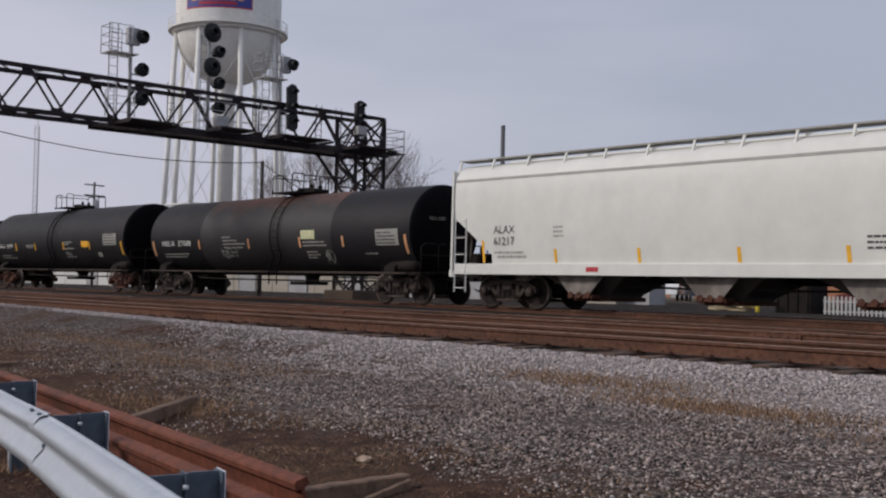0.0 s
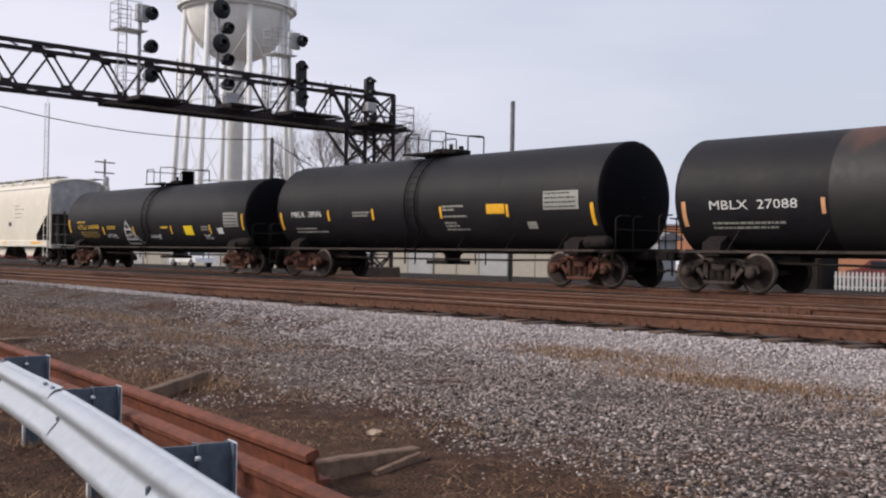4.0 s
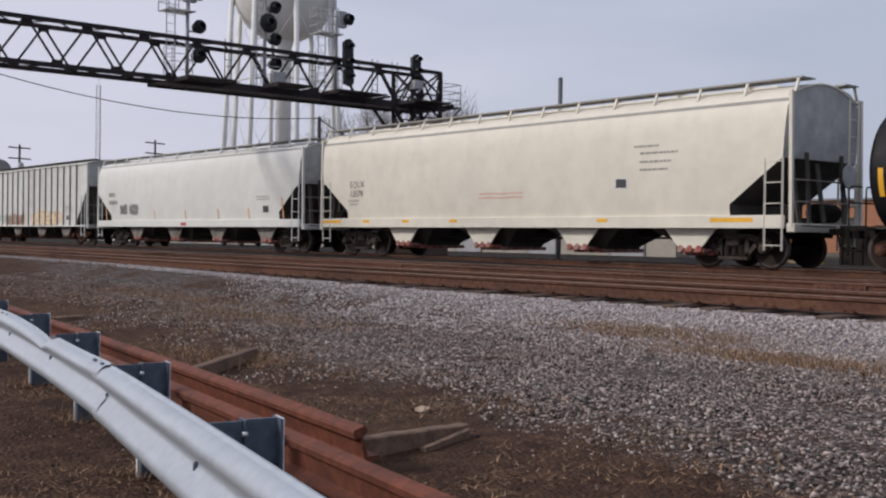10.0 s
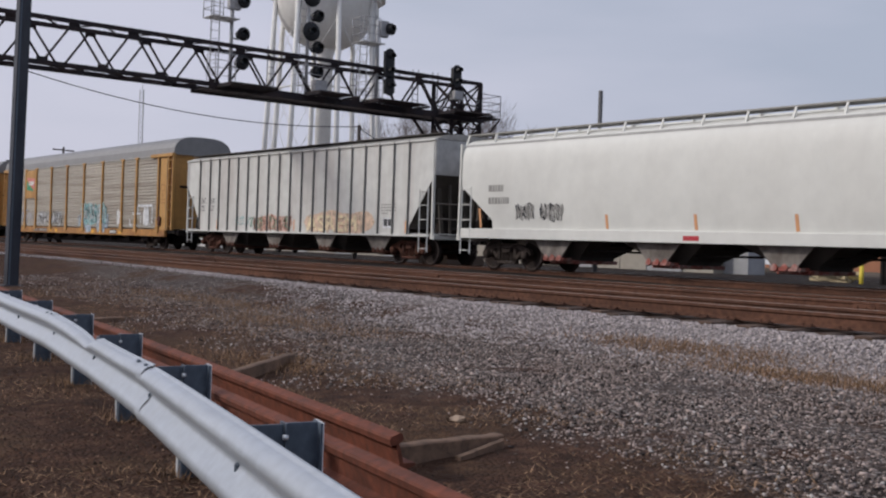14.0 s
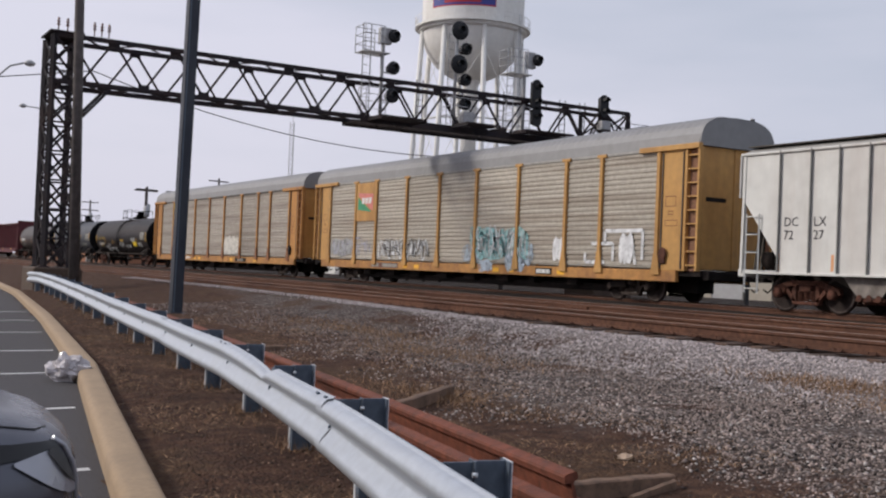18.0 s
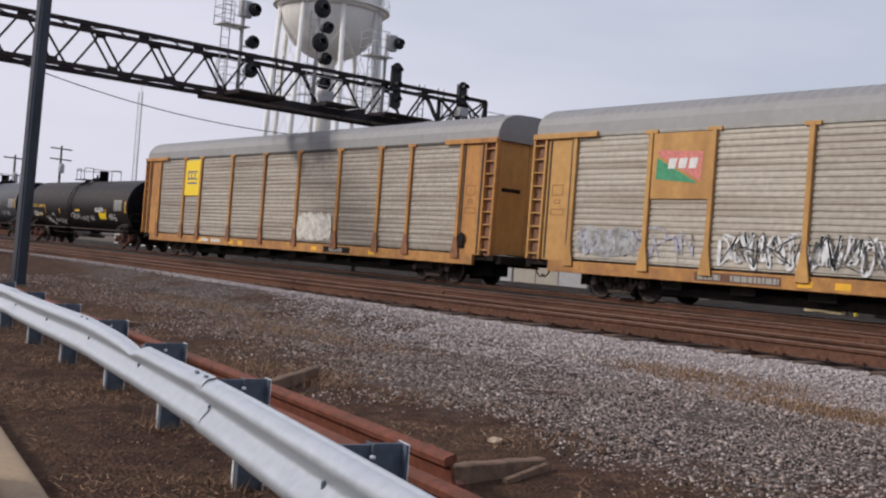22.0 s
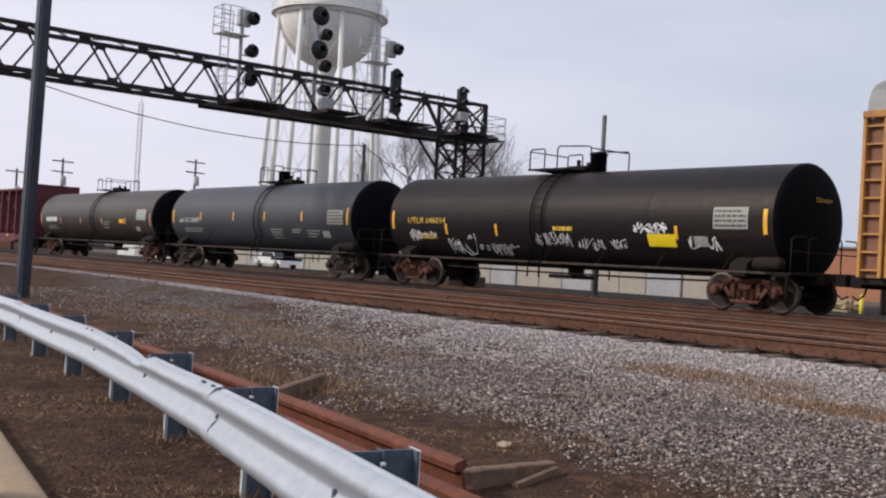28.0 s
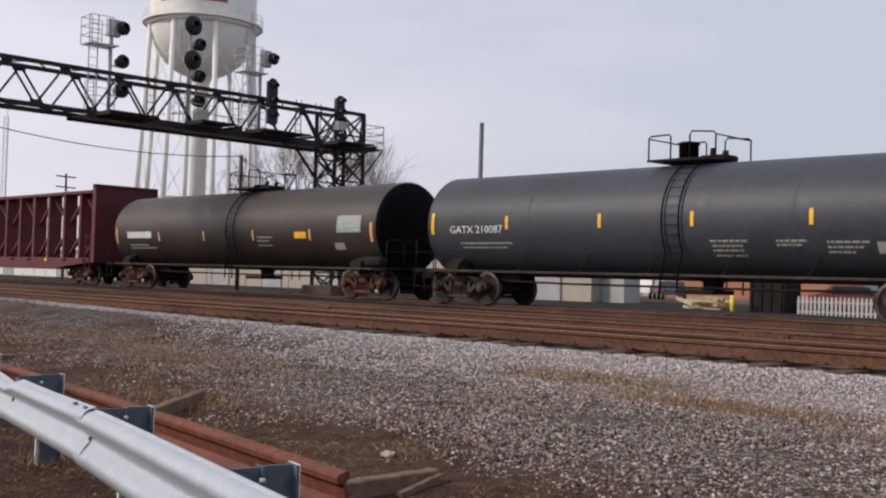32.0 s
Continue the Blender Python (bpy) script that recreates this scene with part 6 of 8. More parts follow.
def blob(t, name, put, w, h, m, rng, label=""):
    """A sprayed patch with a ragged outline."""
    mb = MB()
    cols = 24
    p0, p1 = rng.uniform(0, 6), rng.uniform(0, 6)
    low, high = [], []
    for k in range(cols + 1):
        u = 2 * k / cols - 1
        e = max(0.0, 1 - abs(u) ** 7) ** 0.6
        low.append(h * (0.5 - e * (0.40 + 0.06 * math.sin(5 * u + p0) + 0.05 * rng.random())))
        high.append(h * (0.5 + e * (0.40 + 0.07 * math.sin(6 * u + p1) + 0.05 * rng.random())))
    mb.grid([[put(w * k / cols, low[k] + (high[k] - low[k]) * j / 4) for k in range(cols + 1)] for j in range(5)])
    return part(name, mb, m, t, label)


def tank_car(x_l, x_r, shell, label, truck="rust", mark=None, mark_m=None, mark_at=(0.9, 2.32), mark_size=0.36, stripes=(), stripe_m=None, hatch_wide=True, band=None, cap_x=None, hatch=None, stripe_z=2.0, end_z=1.88, rail_r=None, wide=1.0):
    """A tank car whose end reflectors stand at x_l and x_r along the train."""
    mid = (x_l + x_r) / 2
    half = (x_r - x_l) / 2 + 0.18
    o = (hatch - (x_r - x_l) / 2) if hatch else 0.0
    t = car_thing("tank_car", label, "tank car", mid)
    barrel = [(R_T, -half + 2 * half * k / 14) for k in range(15)]
    part("tank_shell", MB().lathe(barrel, (0, 0, Z_T), "x", 56, caps=False), shell, t, "dark cylindrical tank shell")
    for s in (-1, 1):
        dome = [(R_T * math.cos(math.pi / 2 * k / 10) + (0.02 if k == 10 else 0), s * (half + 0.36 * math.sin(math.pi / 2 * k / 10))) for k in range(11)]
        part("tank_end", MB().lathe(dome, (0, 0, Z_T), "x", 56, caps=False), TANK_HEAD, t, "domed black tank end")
    for x in (-half, -half * 0.5, half * 0.5, half):
        mb = MB().lathe([(R_T - 0.01, -0.03), (R_T + 0.002, -0.02), (R_T + 0.002, 0.02), (R_T - 0.01, 0.03)], (x, 0, Z_T), "x", 56)
        part("weld_seam", mb, shell, t)
    if band:
        part("rusted_course", MB().lathe([(R_T + 0.004, x_l - mid + band[0] + (band[1] - band[0]) * k / 8) for k in range(9)], (0, 0, Z_T), "x", 56, caps=False), TANK_RUSTY, t, "grey middle course with a rusted crown")
    # frame ends, saddles, running rails
    for s in (-1, 1):
        x = s * (half - 0.95)
        mb = MB().box(x - 1.5, x + 1.7, -0.35, 0.35, 0.72, 1.02, c=0.02)
        part("stub_sill", mb, UNDER, t)
        mb = MB().prism([(-1.45, 0.85), (1.45, 0.85), (1.4, 1.15), (1.05, 1.35), (0.5, 1.0), (-0.5, 1.0), (-1.05, 1.35), (-1.4, 1.15)], "yz", x - 0.25, x + 0.25)
        part("saddle", mb, UNDER, t)
        mb = MB().box(s * (half + 0.25) - 0.35, s * (half + 0.25) + 0.35, -1.5, 1.5, 0.92, 0.98, c=0.01)
        part("end_platform", mb, UNDER, t)
        mb = MB()
        xe = s * (half + 0.55)
        for y in (-1.42, -0.7, 0.7, 1.42):
            mb.tube([(xe, y, 0.98), (xe, y, 1.78), (xe + s * 0.02, y * 0.9, 1.86), (xe + s * 0.02, y * 0.6, 1.86)], 0.019, 6)
        mb.rod((xe, -1.42, 1.5), (xe, 1.42, 1.5), 0.017, 6)
        part("end_handrail", mb, UNDER, t)
        ladder_part(t, s * (half + 0.3), -1.5, 0.35, 0.98, 0.42, UNDER, "sill_step")
        add_truck(t, x, truck)
    for s in (-1, 1):
        part("running_rail", MB().beam((-half + 0.1, s * 1.46, 0.95), (half - 0.1, s * 1.46, 0.95), 0.05, 0.06), TRUCK_GREY, t)
        for k in range(7):
            x = -half + 1.4 + (2 * half - 2.8) * k / 6
            part("rail_bracket", MB().beam((x, s * 1.46, 0.95), (x + 0.18, s * 1.2, 1.45), 0.04, 0.02), UNDER, t)
    part("bottom_outlet", MB().lathe([(0.25, 0.55), (0.25, 0.78), (0.32, 0.84), (0.32, 0.9)], (o + 0.3, 0, 0), "z", 14).box(o - 0.4, o + 0.6, -0.5, 0.5, 0.5, 0.62, c=0.02), UNDER, t)
    part("brake_pipe", MB().tube([(-half, -0.5, 0.72), (-half * 0.4, -0.5, 0.66), (half * 0.4, -0.5, 0.66), (half, -0.5, 0.72)], 0.03, 6), UNDER, t)
    part("air_reservoir", MB().lathe([(0.02, -0.44), (0.15, -0.38), (0.17, -0.3), (0.17, 0.3), (0.15, 0.38), (0.02, 0.44)], (half - 0.15, -1.28, 1.17), "x", 16), UNDER, t, "black air reservoir on the end platform")
    # side ladder over the curve up to the hatch platform
    for s in (-1, 1):
        mb = MB()
        path = [(s * 1.52, 0.5), (s * 1.52, 0.95)] + [(s * (R_T + 0.07) * math.cos(a), Z_T + (R_T + 0.07) * math.sin(a)) for a in [-0.55 + 1.85 * k / 12 for k in range(13)]]
        for dx in (o - 0.24, o + 0.24):
            mb.tube([(dx, y, z) for y, z in path], 0.022, 6)
        for k in range(1, len(path)):
            mb.rod((o - 0.24, *path[k]), (o + 0.24, *path[k]), 0.008, 5)
        part("side_ladder", mb, TANK_HEAD, t)
    w, wr = (1.15, rail_r or 0.78) if hatch_wide else (0.9, 0.6)
    deck = part("hatch_platform", MB().box(o - w, o + 0.6, -0.9, -0.85, Z_T + R_T + 0.02, Z_T + R_T + 0.08), UNDER, t)
    part("platform_edge", MB().box(o - w, o + 0.6, 0.85, 0.9, Z_T + R_T + 0.02, Z_T + R_T + 0.08), UNDER, t)
    slat = mesh_of("slat", MB().box(0, 0.07, -0.85, 0.85, Z_T + R_T + 0.04, Z_T + R_T + 0.07), UNDER)
    for k in range(int((w + 0.6) / 0.13)):
        piece("slat", slat, deck, pose(o - w + k * 0.13, 0, 0))
    top = Z_T + R_T + 0.06
    for y in (-0.82, 0.82):
        part("hatch_handrail", MB().tube([(o - w, y, top), (o - w, y, top + 0.57), (o - w + 0.06, y, top + 0.62), (o - 0.55, y, top + 0.63), (o - 0.5, y, top + 0.57), (o - 0.5, y, top)], 0.021, 6), UNDER, t)
        part("hatch_handrail", MB().tube([(o + 0.05, y, top), (o + 0.05, y, top + 0.6), (o + 0.12, y, top + 0.68), (o + wr - 0.06, y, top + 0.62), (o + wr, y, top + 0.56), (o + wr, y, top)], 0.021, 6), UNDER, t)
    for x in (o - w, o + wr):
        part("cross_handrail", MB().rod((x, -0.82, top + 0.56), (x, 0.82, top + 0.56), 0.02, 6), UNDER, t)
    if cap_x is not None:
        part("manway", MB().lathe([(0.25, -0.1), (0.25, 0.44), (0.28, 0.45), (0.28, 0.5), (0.2, 0.53), (0.03, 0.54)], (o + cap_x, 0, top), "z", 20), TANK_HEAD, t, "round black manway dome")
    else:
        part("manway", MB().lathe([(0.3, -0.1), (0.3, 0.1), (0.34, 0.11), (0.34, 0.16), (0.2, 0.2), (0.03, 0.21)], (o - 0.2, 0, top), "z", 20), UNDER, t, "low round manway cover")
    part("valve_housing", MB().box(o, o + 0.75, -0.32, 0.32, top - 0.02, top + 0.13, c=0.04).rod((o + 0.25, -0.1, top + 0.1), (o + 0.25, -0.1, top + 0.32), 0.06, 8).rod((o + 0.5, 0.1, top + 0.1), (o + 0.5, 0.1, top + 0.26), 0.08, 8), UNDER, t)
    add_couplers(t, half + 0.72 + 0.35)
    # reflectors
    sm = stripe_m or YEL
    for x in (x_l - mid, x_r - mid):
        patch_part(t, "end_reflector", on_tank(x - 0.06, end_z), 0.12, 0.62, sm)
    for f in stripes:
        patch_part(t, "reflector", on_tank(x_l - mid + f - 0.05, stripe_z), 0.10, 0.36, sm)
    if mark:
        put = on_tank(x_l - mid + mark_at[0], mark_at[1])
        lettering("reporting_mark", mark, mark_size, t, lambda u, v: put(wide * u, v), mark_m or WHITE_PAINT, "stencilled reporting mark")
    return t, (lambda u, z, lift=0.012: on_tank(x_l - mid + u, z, lift)), x_r - x_l


def build_tank_cars():
    global Z_T, R_T
    rng = random.Random(21)
    # 1: rust-stained, white marks
    t, at, ln = tank_car(-41.64, -25.76, TANK_BLACK, "black tank car with a rust-stained top and white marks", "grey", "MBLX  27088", WHITE_PAINT, (0.7, 1.94), 0.30, (3.62, 7.11, 10.32, 12.73), ORANGE_STRIPE, band=(3.75, 12.1), hatch=8.85, stripe_z=1.8, end_z=1.56, wide=1.38)
    patch_part(t, "placard", at(10.41, 2.08), 0.8, 0.3, mat("pale_yellow_placard", (0.55, 0.55, 0.33), 0.6), "pale yellow placard")
    bars(t, "small_writing", at(0.75, 1.6), [(0, 0, 1.9), (0, -0.12, 1.7)], PALE_PANEL, rng)
    bars(t, "small_writing", at(5.3, 2.2), [(0, 0, 0.6), (0.05, -0.13, 1.0), (0.05, -0.26, 1.5), (0.1, -0.4, 1.3)], PALE_PANEL, rng)
    bars(t, "small_writing", at(10.5, 1.95), [(0, 0, 1.2), (0, -0.12, 1.3), (0.1, -0.35, 0.6), (0.1, -0.46, 0.7), (0.1, -0.57, 0.5)], PALE_PANEL, rng)
    scrawl(t, "graffiti", at(5.0, 1.45), 1.3, 0.42, PALE_PANEL, rng, 4, 0.035, "thin pale scrawled tag")
    scrawl(t, "graffiti", at(11.5, 1.3), 0.6, 0.55, PALE_PANEL, rng, 2, 0.04, "thin pale scrawled tag")
    patch_part(t, "data_panel", at(14.45, 1.82), 1.1, 0.52, PALE_PANEL, "pale stencilled data panel")
    bars(t, "data_panel_writing", at(14.5, 1.87, 0.016), [(0, 0.0, 0.9), (0, 0.11, 0.9), (0, 0.22, 0.9), (0, 0.33, 0.7)], BLACK_PAINT, rng, 0.05)
    bars(t, "small_writing", at(13.8, 1.55), [(0, 0, 0.6)], PALE_PANEL, rng)
    lettering("end_mark", "MBLX 27088", 0.16, t, lambda u, v: (ln / 2 + 0.66, -1.05 + u * 0.8, 2.6 + v), PALE_PANEL)
    # 2: a slightly larger barrel
    Z_T, R_T = 2.38, 1.53
    t, at, ln = tank_car(-58.75, -44.45, TANK_BLACK, "plain black tank car with white reporting mark", "rust", "MBLX  28096", WHITE_PAINT, (0.64, 2.03), 0.28, (2.82, 5.2, 8.45, 11.22), hatch=7.1, stripe_z=1.88, end_z=1.62, wide=1.15)
    patch_part(t, "placard", at(10.4, 1.98), 0.72, 0.28, YEL, "small yellow placard")
    bars(t, "small_writing", at(0.75, 1.62), [(0, 0, 1.2), (0, -0.13, 1.8)], PALE_PANEL, rng)
    bars(t, "small_writing", at(4.15, 2.1), [(0, 0, 0.9), (0, -0.1, 0.8)], PALE_PANEL, rng)
    bars(t, "small_writing", at(8.55, 2.2), [(0, 0, 0.9), (0, -0.1, 0.5), (0, -0.3, 1.0), (0, -0.5, 0.5), (0, -0.6, 0.6), (0, -0.72, 1.0)], PALE_PANEL, rng)
    patch_part(t, "data_panel", at(12.6, 2.05), 1.25, 0.5, PALE_PANEL, "pale stencilled data panel")
    bars(t, "data_panel_writing", at(12.65, 2.1, 0.016), [(0, 0.0, 1.1), (0, 0.12, 1.1), (0, 0.24, 1.1), (0, 0.36, 0.9)], BLACK_PAINT, rng, 0.05)
    patch_part(t, "white_square", at(11.9, 1.55), 0.35, 0.22, PALE_PANEL)
    # 3: yellow marks and tags on a slightly lower barrel
    Z_T, R_T = 2.2, 1.45
    t, at, ln = tank_car(-76.75, -61.45, TANK_BLACK, "black tank car with yellow mark and white graffiti", "rust", "UTLX 649908", YELLOW_PAINT, (0.92, 1.76), 0.28, (3.51, 6.42, 9.76, 12.87), None, hatch=7.65, cap_x=0.95, rail_r=1.35, stripe_z=1.5, end_z=1.62, wide=1.35)
    bars(t, "small_writing", at(0.87, 2.06), [(0, 0, 0.9)], YELLOW_PAINT, rng)
    bars(t, "small_writing", at(1.05, 1.6), [(0, 0, 1.8), (0, -0.12, 1.9), (0.1, -0.24, 1.7)], mat("dull_stencil_yellow", (0.3, 0.2, 0.05), 0.6), rng)
    bars(t, "small_writing", at(3.9, 1.84), [(0, 0, 0.9), (0, -0.1, 0.8)], YELLOW_PAINT, rng, 0.04)
    lettering("graffiti", "EVADES", 0.27, t, lambda u, v: at(3.72, 1.36)(u + 0.25 * v, v + 0.05 * math.sin(u * 4)), GRAF_WHITE, "white sprayed tag")
    tri = MB()
    for a, b in (((5.41, 1.12), (5.8, 2.08)), ((5.8, 2.08), (6.83, 1.07)), ((5.41, 1.12), (6.5, 1.12)), ((5.55, 1.72), (6.15, 1.72)), ((5.48, 1.28), (6.5, 1.3))):
        pts = [(a[0] + (b[0] - a[0]) * k / 8, a[1] + (b[1] - a[1]) * k / 8) for k in range(9)]
        d = math.hypot(b[0] - a[0], b[1] - a[1])
        nx, ny = -(b[1] - a[1]) / d * 0.025, (b[0] - a[0]) / d * 0.025
        tri.grid([[at(u + nx, z + ny)(0, 0) for u, z in pts], [at(u - nx, z - ny)(0, 0) for u, z in pts]])
    part("graffiti", tri, GRAF_WHITE, t, "white sprayed triangle figure")
    scrawl(t, "graffiti", at(5.5, 1.3), 0.8, 0.32, GRAF_WHITE, rng, 4, 0.035, "white sprayed loops")
    scrawl(t, "graffiti", at(7.72, 1.3), 1.0, 0.24, GRAF_WHITE, rng, 6, 0.032, "small white sprayed tag")
    bars(t, "small_writing", at(8.9, 1.74), [(0, 0, 0.6)], YELLOW_PAINT, rng, 0.08)
    patch_part(t, "placard", at(10.82, 1.46), 0.7, 0.4, YEL_BRIGHT, "bright yellow placard")
    bars(t, "small_writing", at(12.17, 1.74), [(0, 0, 0.6), (0, -0.11, 0.6)], PALE_PANEL, rng)
    scrawl(t, "graffiti", at(12.2, 1.28), 0.75, 0.24, GRAF_WHITE, rng, 3, 0.03, "small white sprayed tag")
    patch_part(t, "white_square", at(13.4, 1.5), 0.4, 0.24, GRAF_WHITE)
    patch_part(t, "data_panel", at(13.95, 1.75), 1.05, 0.55, PALE_PANEL, "pale stencilled data panel")
    bars(t, "data_panel_writing", at(13.98, 1.8, 0.016), [(0, 0.0, 0.95), (0, 0.12, 0.95), (0, 0.24, 0.95), (0, 0.36, 0.8)], BLACK_PAINT, rng, 0.05)
    # 9
    Z_T, R_T = 2.27, 1.47
    t, at, ln = tank_car(-213.2, -197.85, TANK_STREAK, "black tank car with yellow mark and white scrawls", "rust", "UTLX 646014", YELLOW_PAINT, (0.87, 2.08), 0.28, (2.96, 5.45, 12.6), cap_x=0.98, rail_r=1.45, hatch=7.34, stripe_z=1.72, wide=1.28)
    bars(t, "small_writing", at(1.5, 1.68), [(0, 0, 0.8), (0, -0.11, 0.9)], YELLOW_PAINT, rng)
    scrawl(t, "graffiti", at(0.92, 1.50), 0.55, 0.42, GRAF_WHITE, rng, 6, 0.035, "white sprayed tag")
    scrawl(t, "graffiti", at(1.35, 1.62), 1.05, 0.2, GRAF_WHITE, rng, 2, 0.04, "white sprayed squiggle")
    for u, z, w, h, k, thick in ((2.88, 1.12, 0.65, 0.62, 5, 0.03), (3.05, 1.2, 0.5, 0.35, 4, 0.025), (3.9, 1.55, 0.3, 0.2, 1, 0.03), (5.05, 1.1, 0.85, 0.5, 8, 0.032), (5.85, 1.35, 0.5, 0.16, 1, 0.03), (7.2, 1.45, 1.5, 0.42, 9, 0.027), (8.9, 1.35, 1.1, 0.4, 5, 0.027), (10.2, 1.42, 0.6, 0.3, 4, 0.027)):
        scrawl(t, "graffiti", at(u, z), w, h, GRAF_WHITE, rng, k, thick, "white sprayed scrawl")
    for line in (((3.42, 1.5), (3.53, 1.3), (3.73, 1.08), (3.87, 1.1)), ((3.73, 1.42), (3.81, 1.25), (3.91, 1.12), (4.09, 1.14), (4.25, 1.32), (4.35, 1.56), (4.33, 1.75)), tuple((4.52 + 0.06 * math.cos(0.8 * k), 1.36 + 0.07 * math.sin(0.8 * k)) for k in range(9)), tuple((4.83 + 0.06 * math.cos(0.8 * k), 1.34 + 0.07 * math.sin(0.8 * k)) for k in range(9))):
        part("graffiti", MB().tube([at(u, z)(0, 0) for u, z in line], 0.014, 5), GRAF_WHITE, t, "white sprayed outline of a face")
    bars(t, "small_writing", at(8.0, 1.9), [(0, 0, 0.8)], YELLOW_PAINT, rng, 0.12)
    patch_part(t, "placard", at(11.6, 1.52), 0.95, 0.36, YEL_BRIGHT, "bright yellow placard")
    scrawl(t, "graffiti", at(11.1, 1.85), 1.2, 0.3, GRAF_WHITE, rng, 6, 0.05, "white sprayed tag")
    scrawl(t, "graffiti", at(12.9, 1.45), 1.2, 0.4, GRAF_WHITE, rng, 3, 0.05, "white sprayed loops")
    patch_part(t, "white_square", at(13.15, 1.55), 0.45, 0.28, PALE_PANEL)
    patch_part(t, "data_panel", at(13.8, 2.0), 1.05, 0.55, PALE_PANEL, "pale stencilled data panel")
    bars(t, "data_panel_writing", at(13.85, 2.06, 0.016), [(0, 0.0, 0.95), (0, 0.12, 0.95), (0, 0.24, 0.95), (0, 0.36, 0.8)], BLACK_PAINT, rng, 0.05)
    lettering("end_mark", "UTLX 646014", 0.15, t, lambda u, v: (ln / 2 + 0.66, -0.4 + u * 0.8, 2.75 + v), YELLOW_PAINT)
    # 10
    Z_T, R_T = 2.30, 1.47
    t, at, ln = tank_car(-231.3, -216.15, TANK_GREY, "slate grey tank car with white mark and yellow reflectors", "grey", "GATX 210087", WHITE_PAINT, (0.7, 2.03), 0.30, (2.93, 6.12, 8.86, 11.88), cap_x=-0.5, hatch=8.28, stripe_z=2.12, end_z=2.0, wide=1.15)
    bars(t, "small_writing", at(1.1, 1.72), [(0, 0, 2.0), (0.05, -0.13, 1.7)], PALE_PANEL, rng)
    bars(t, "small_writing", at(9.3, 1.75), [(0, 0, 1.0), (0.05, -0.12, 0.8), (0.05, -0.24, 0.8), (0.1, -0.38, 0.8)], PALE_PANEL, rng)
    bars(t, "small_writing", at(11.0, 1.75), [(0, 0, 0.75), (0, -0.1, 0.6)], PALE_PANEL, rng)
    bars(t, "small_writing", at(12.2, 1.72), [(0, 0, 0.95), (0, -0.12, 0.8), (0, -0.24, 0.6)], PALE_PANEL, rng)
    patch_part(t, "white_square", at(13.3, 1.5), 0.5, 0.28, PALE_PANEL)
    patch_part(t, "data_panel", at(13.75, 2.0), 1.1, 0.55, PALE_PANEL, "pale stencilled data panel")
    bars(t, "data_panel_writing", at(13.8, 2.06, 0.016), [(0, 0.0, 1.0), (0, 0.12, 1.0), (0, 0.24, 1.0), (0, 0.36, 0.8)], BLACK_PAINT, rng, 0.05)
    # 11
    t, at, ln = tank_car(-250.4, -234.1, TANK_BROWN, "brown-black grimy tank car with faded marks", "rust", None, None, (0, 2), 0.3, (3.4, 6.65, 9.86, 13.15), ORANGE_STRIPE, hatch=8.5, stripe_z=1.87, end_z=1.8)
    bars(t, "reporting_mark", at(0.9, 2.0), [(0, 0, 1.9)], WHITE_PAINT, rng, 0.26)
    bars(t, "small_writing", at(1.0, 1.7), [(0, 0, 1.5), (0, -0.13, 2.0)], PALE_PANEL, rng)
    bars(t, "small_writing", at(10.1, 1.95), [(0, 0, 0.9), (0, -0.13, 0.7), (0, -0.3, 0.8)], PALE_PANEL, rng)
    patch_part(t, "placard", at(12.3, 1.93), 0.65, 0.22, YEL, "small yellow placard")
    patch_part(t, "data_panel", at(14.6, 2.1), 1.2, 0.55, PALE_PANEL, "pale stencilled data panel")
    bars(t, "data_panel_writing", at(14.65, 2.16, 0.016), [(0, 0.0, 1.1), (0, 0.12, 1.1), (0, 0.24, 1.1)], GRAF_TEAL, rng, 0.05)
    patch_part(t, "white_square", at(14.4, 1.55), 0.5, 0.25, PALE_PANEL)


# -- covered hoppers --
HOP = [(1.50, 1.20), (1.535, 1.5), (1.57, 2.0), (1.585, 2.5), (1.58, 3.0), (1.56, 3.4), (1.52, 3.75), (1.45, 3.98), (1.33, 4.14), (1.1, 4.27), (0.75, 4.35), (0.35, 4.38)]


def side_y(z):
    return -float(np.interp(z, [p[1] for p in HOP[:9]], [p[0] for p in HOP[:9]]))


def on_side(x0, z0, flat=None, lift=0.008):
    def put(u, v):
        return (x0 + u, (flat if flat is not None else side_y(z0 + v)) - lift, z0 + v)
    return put


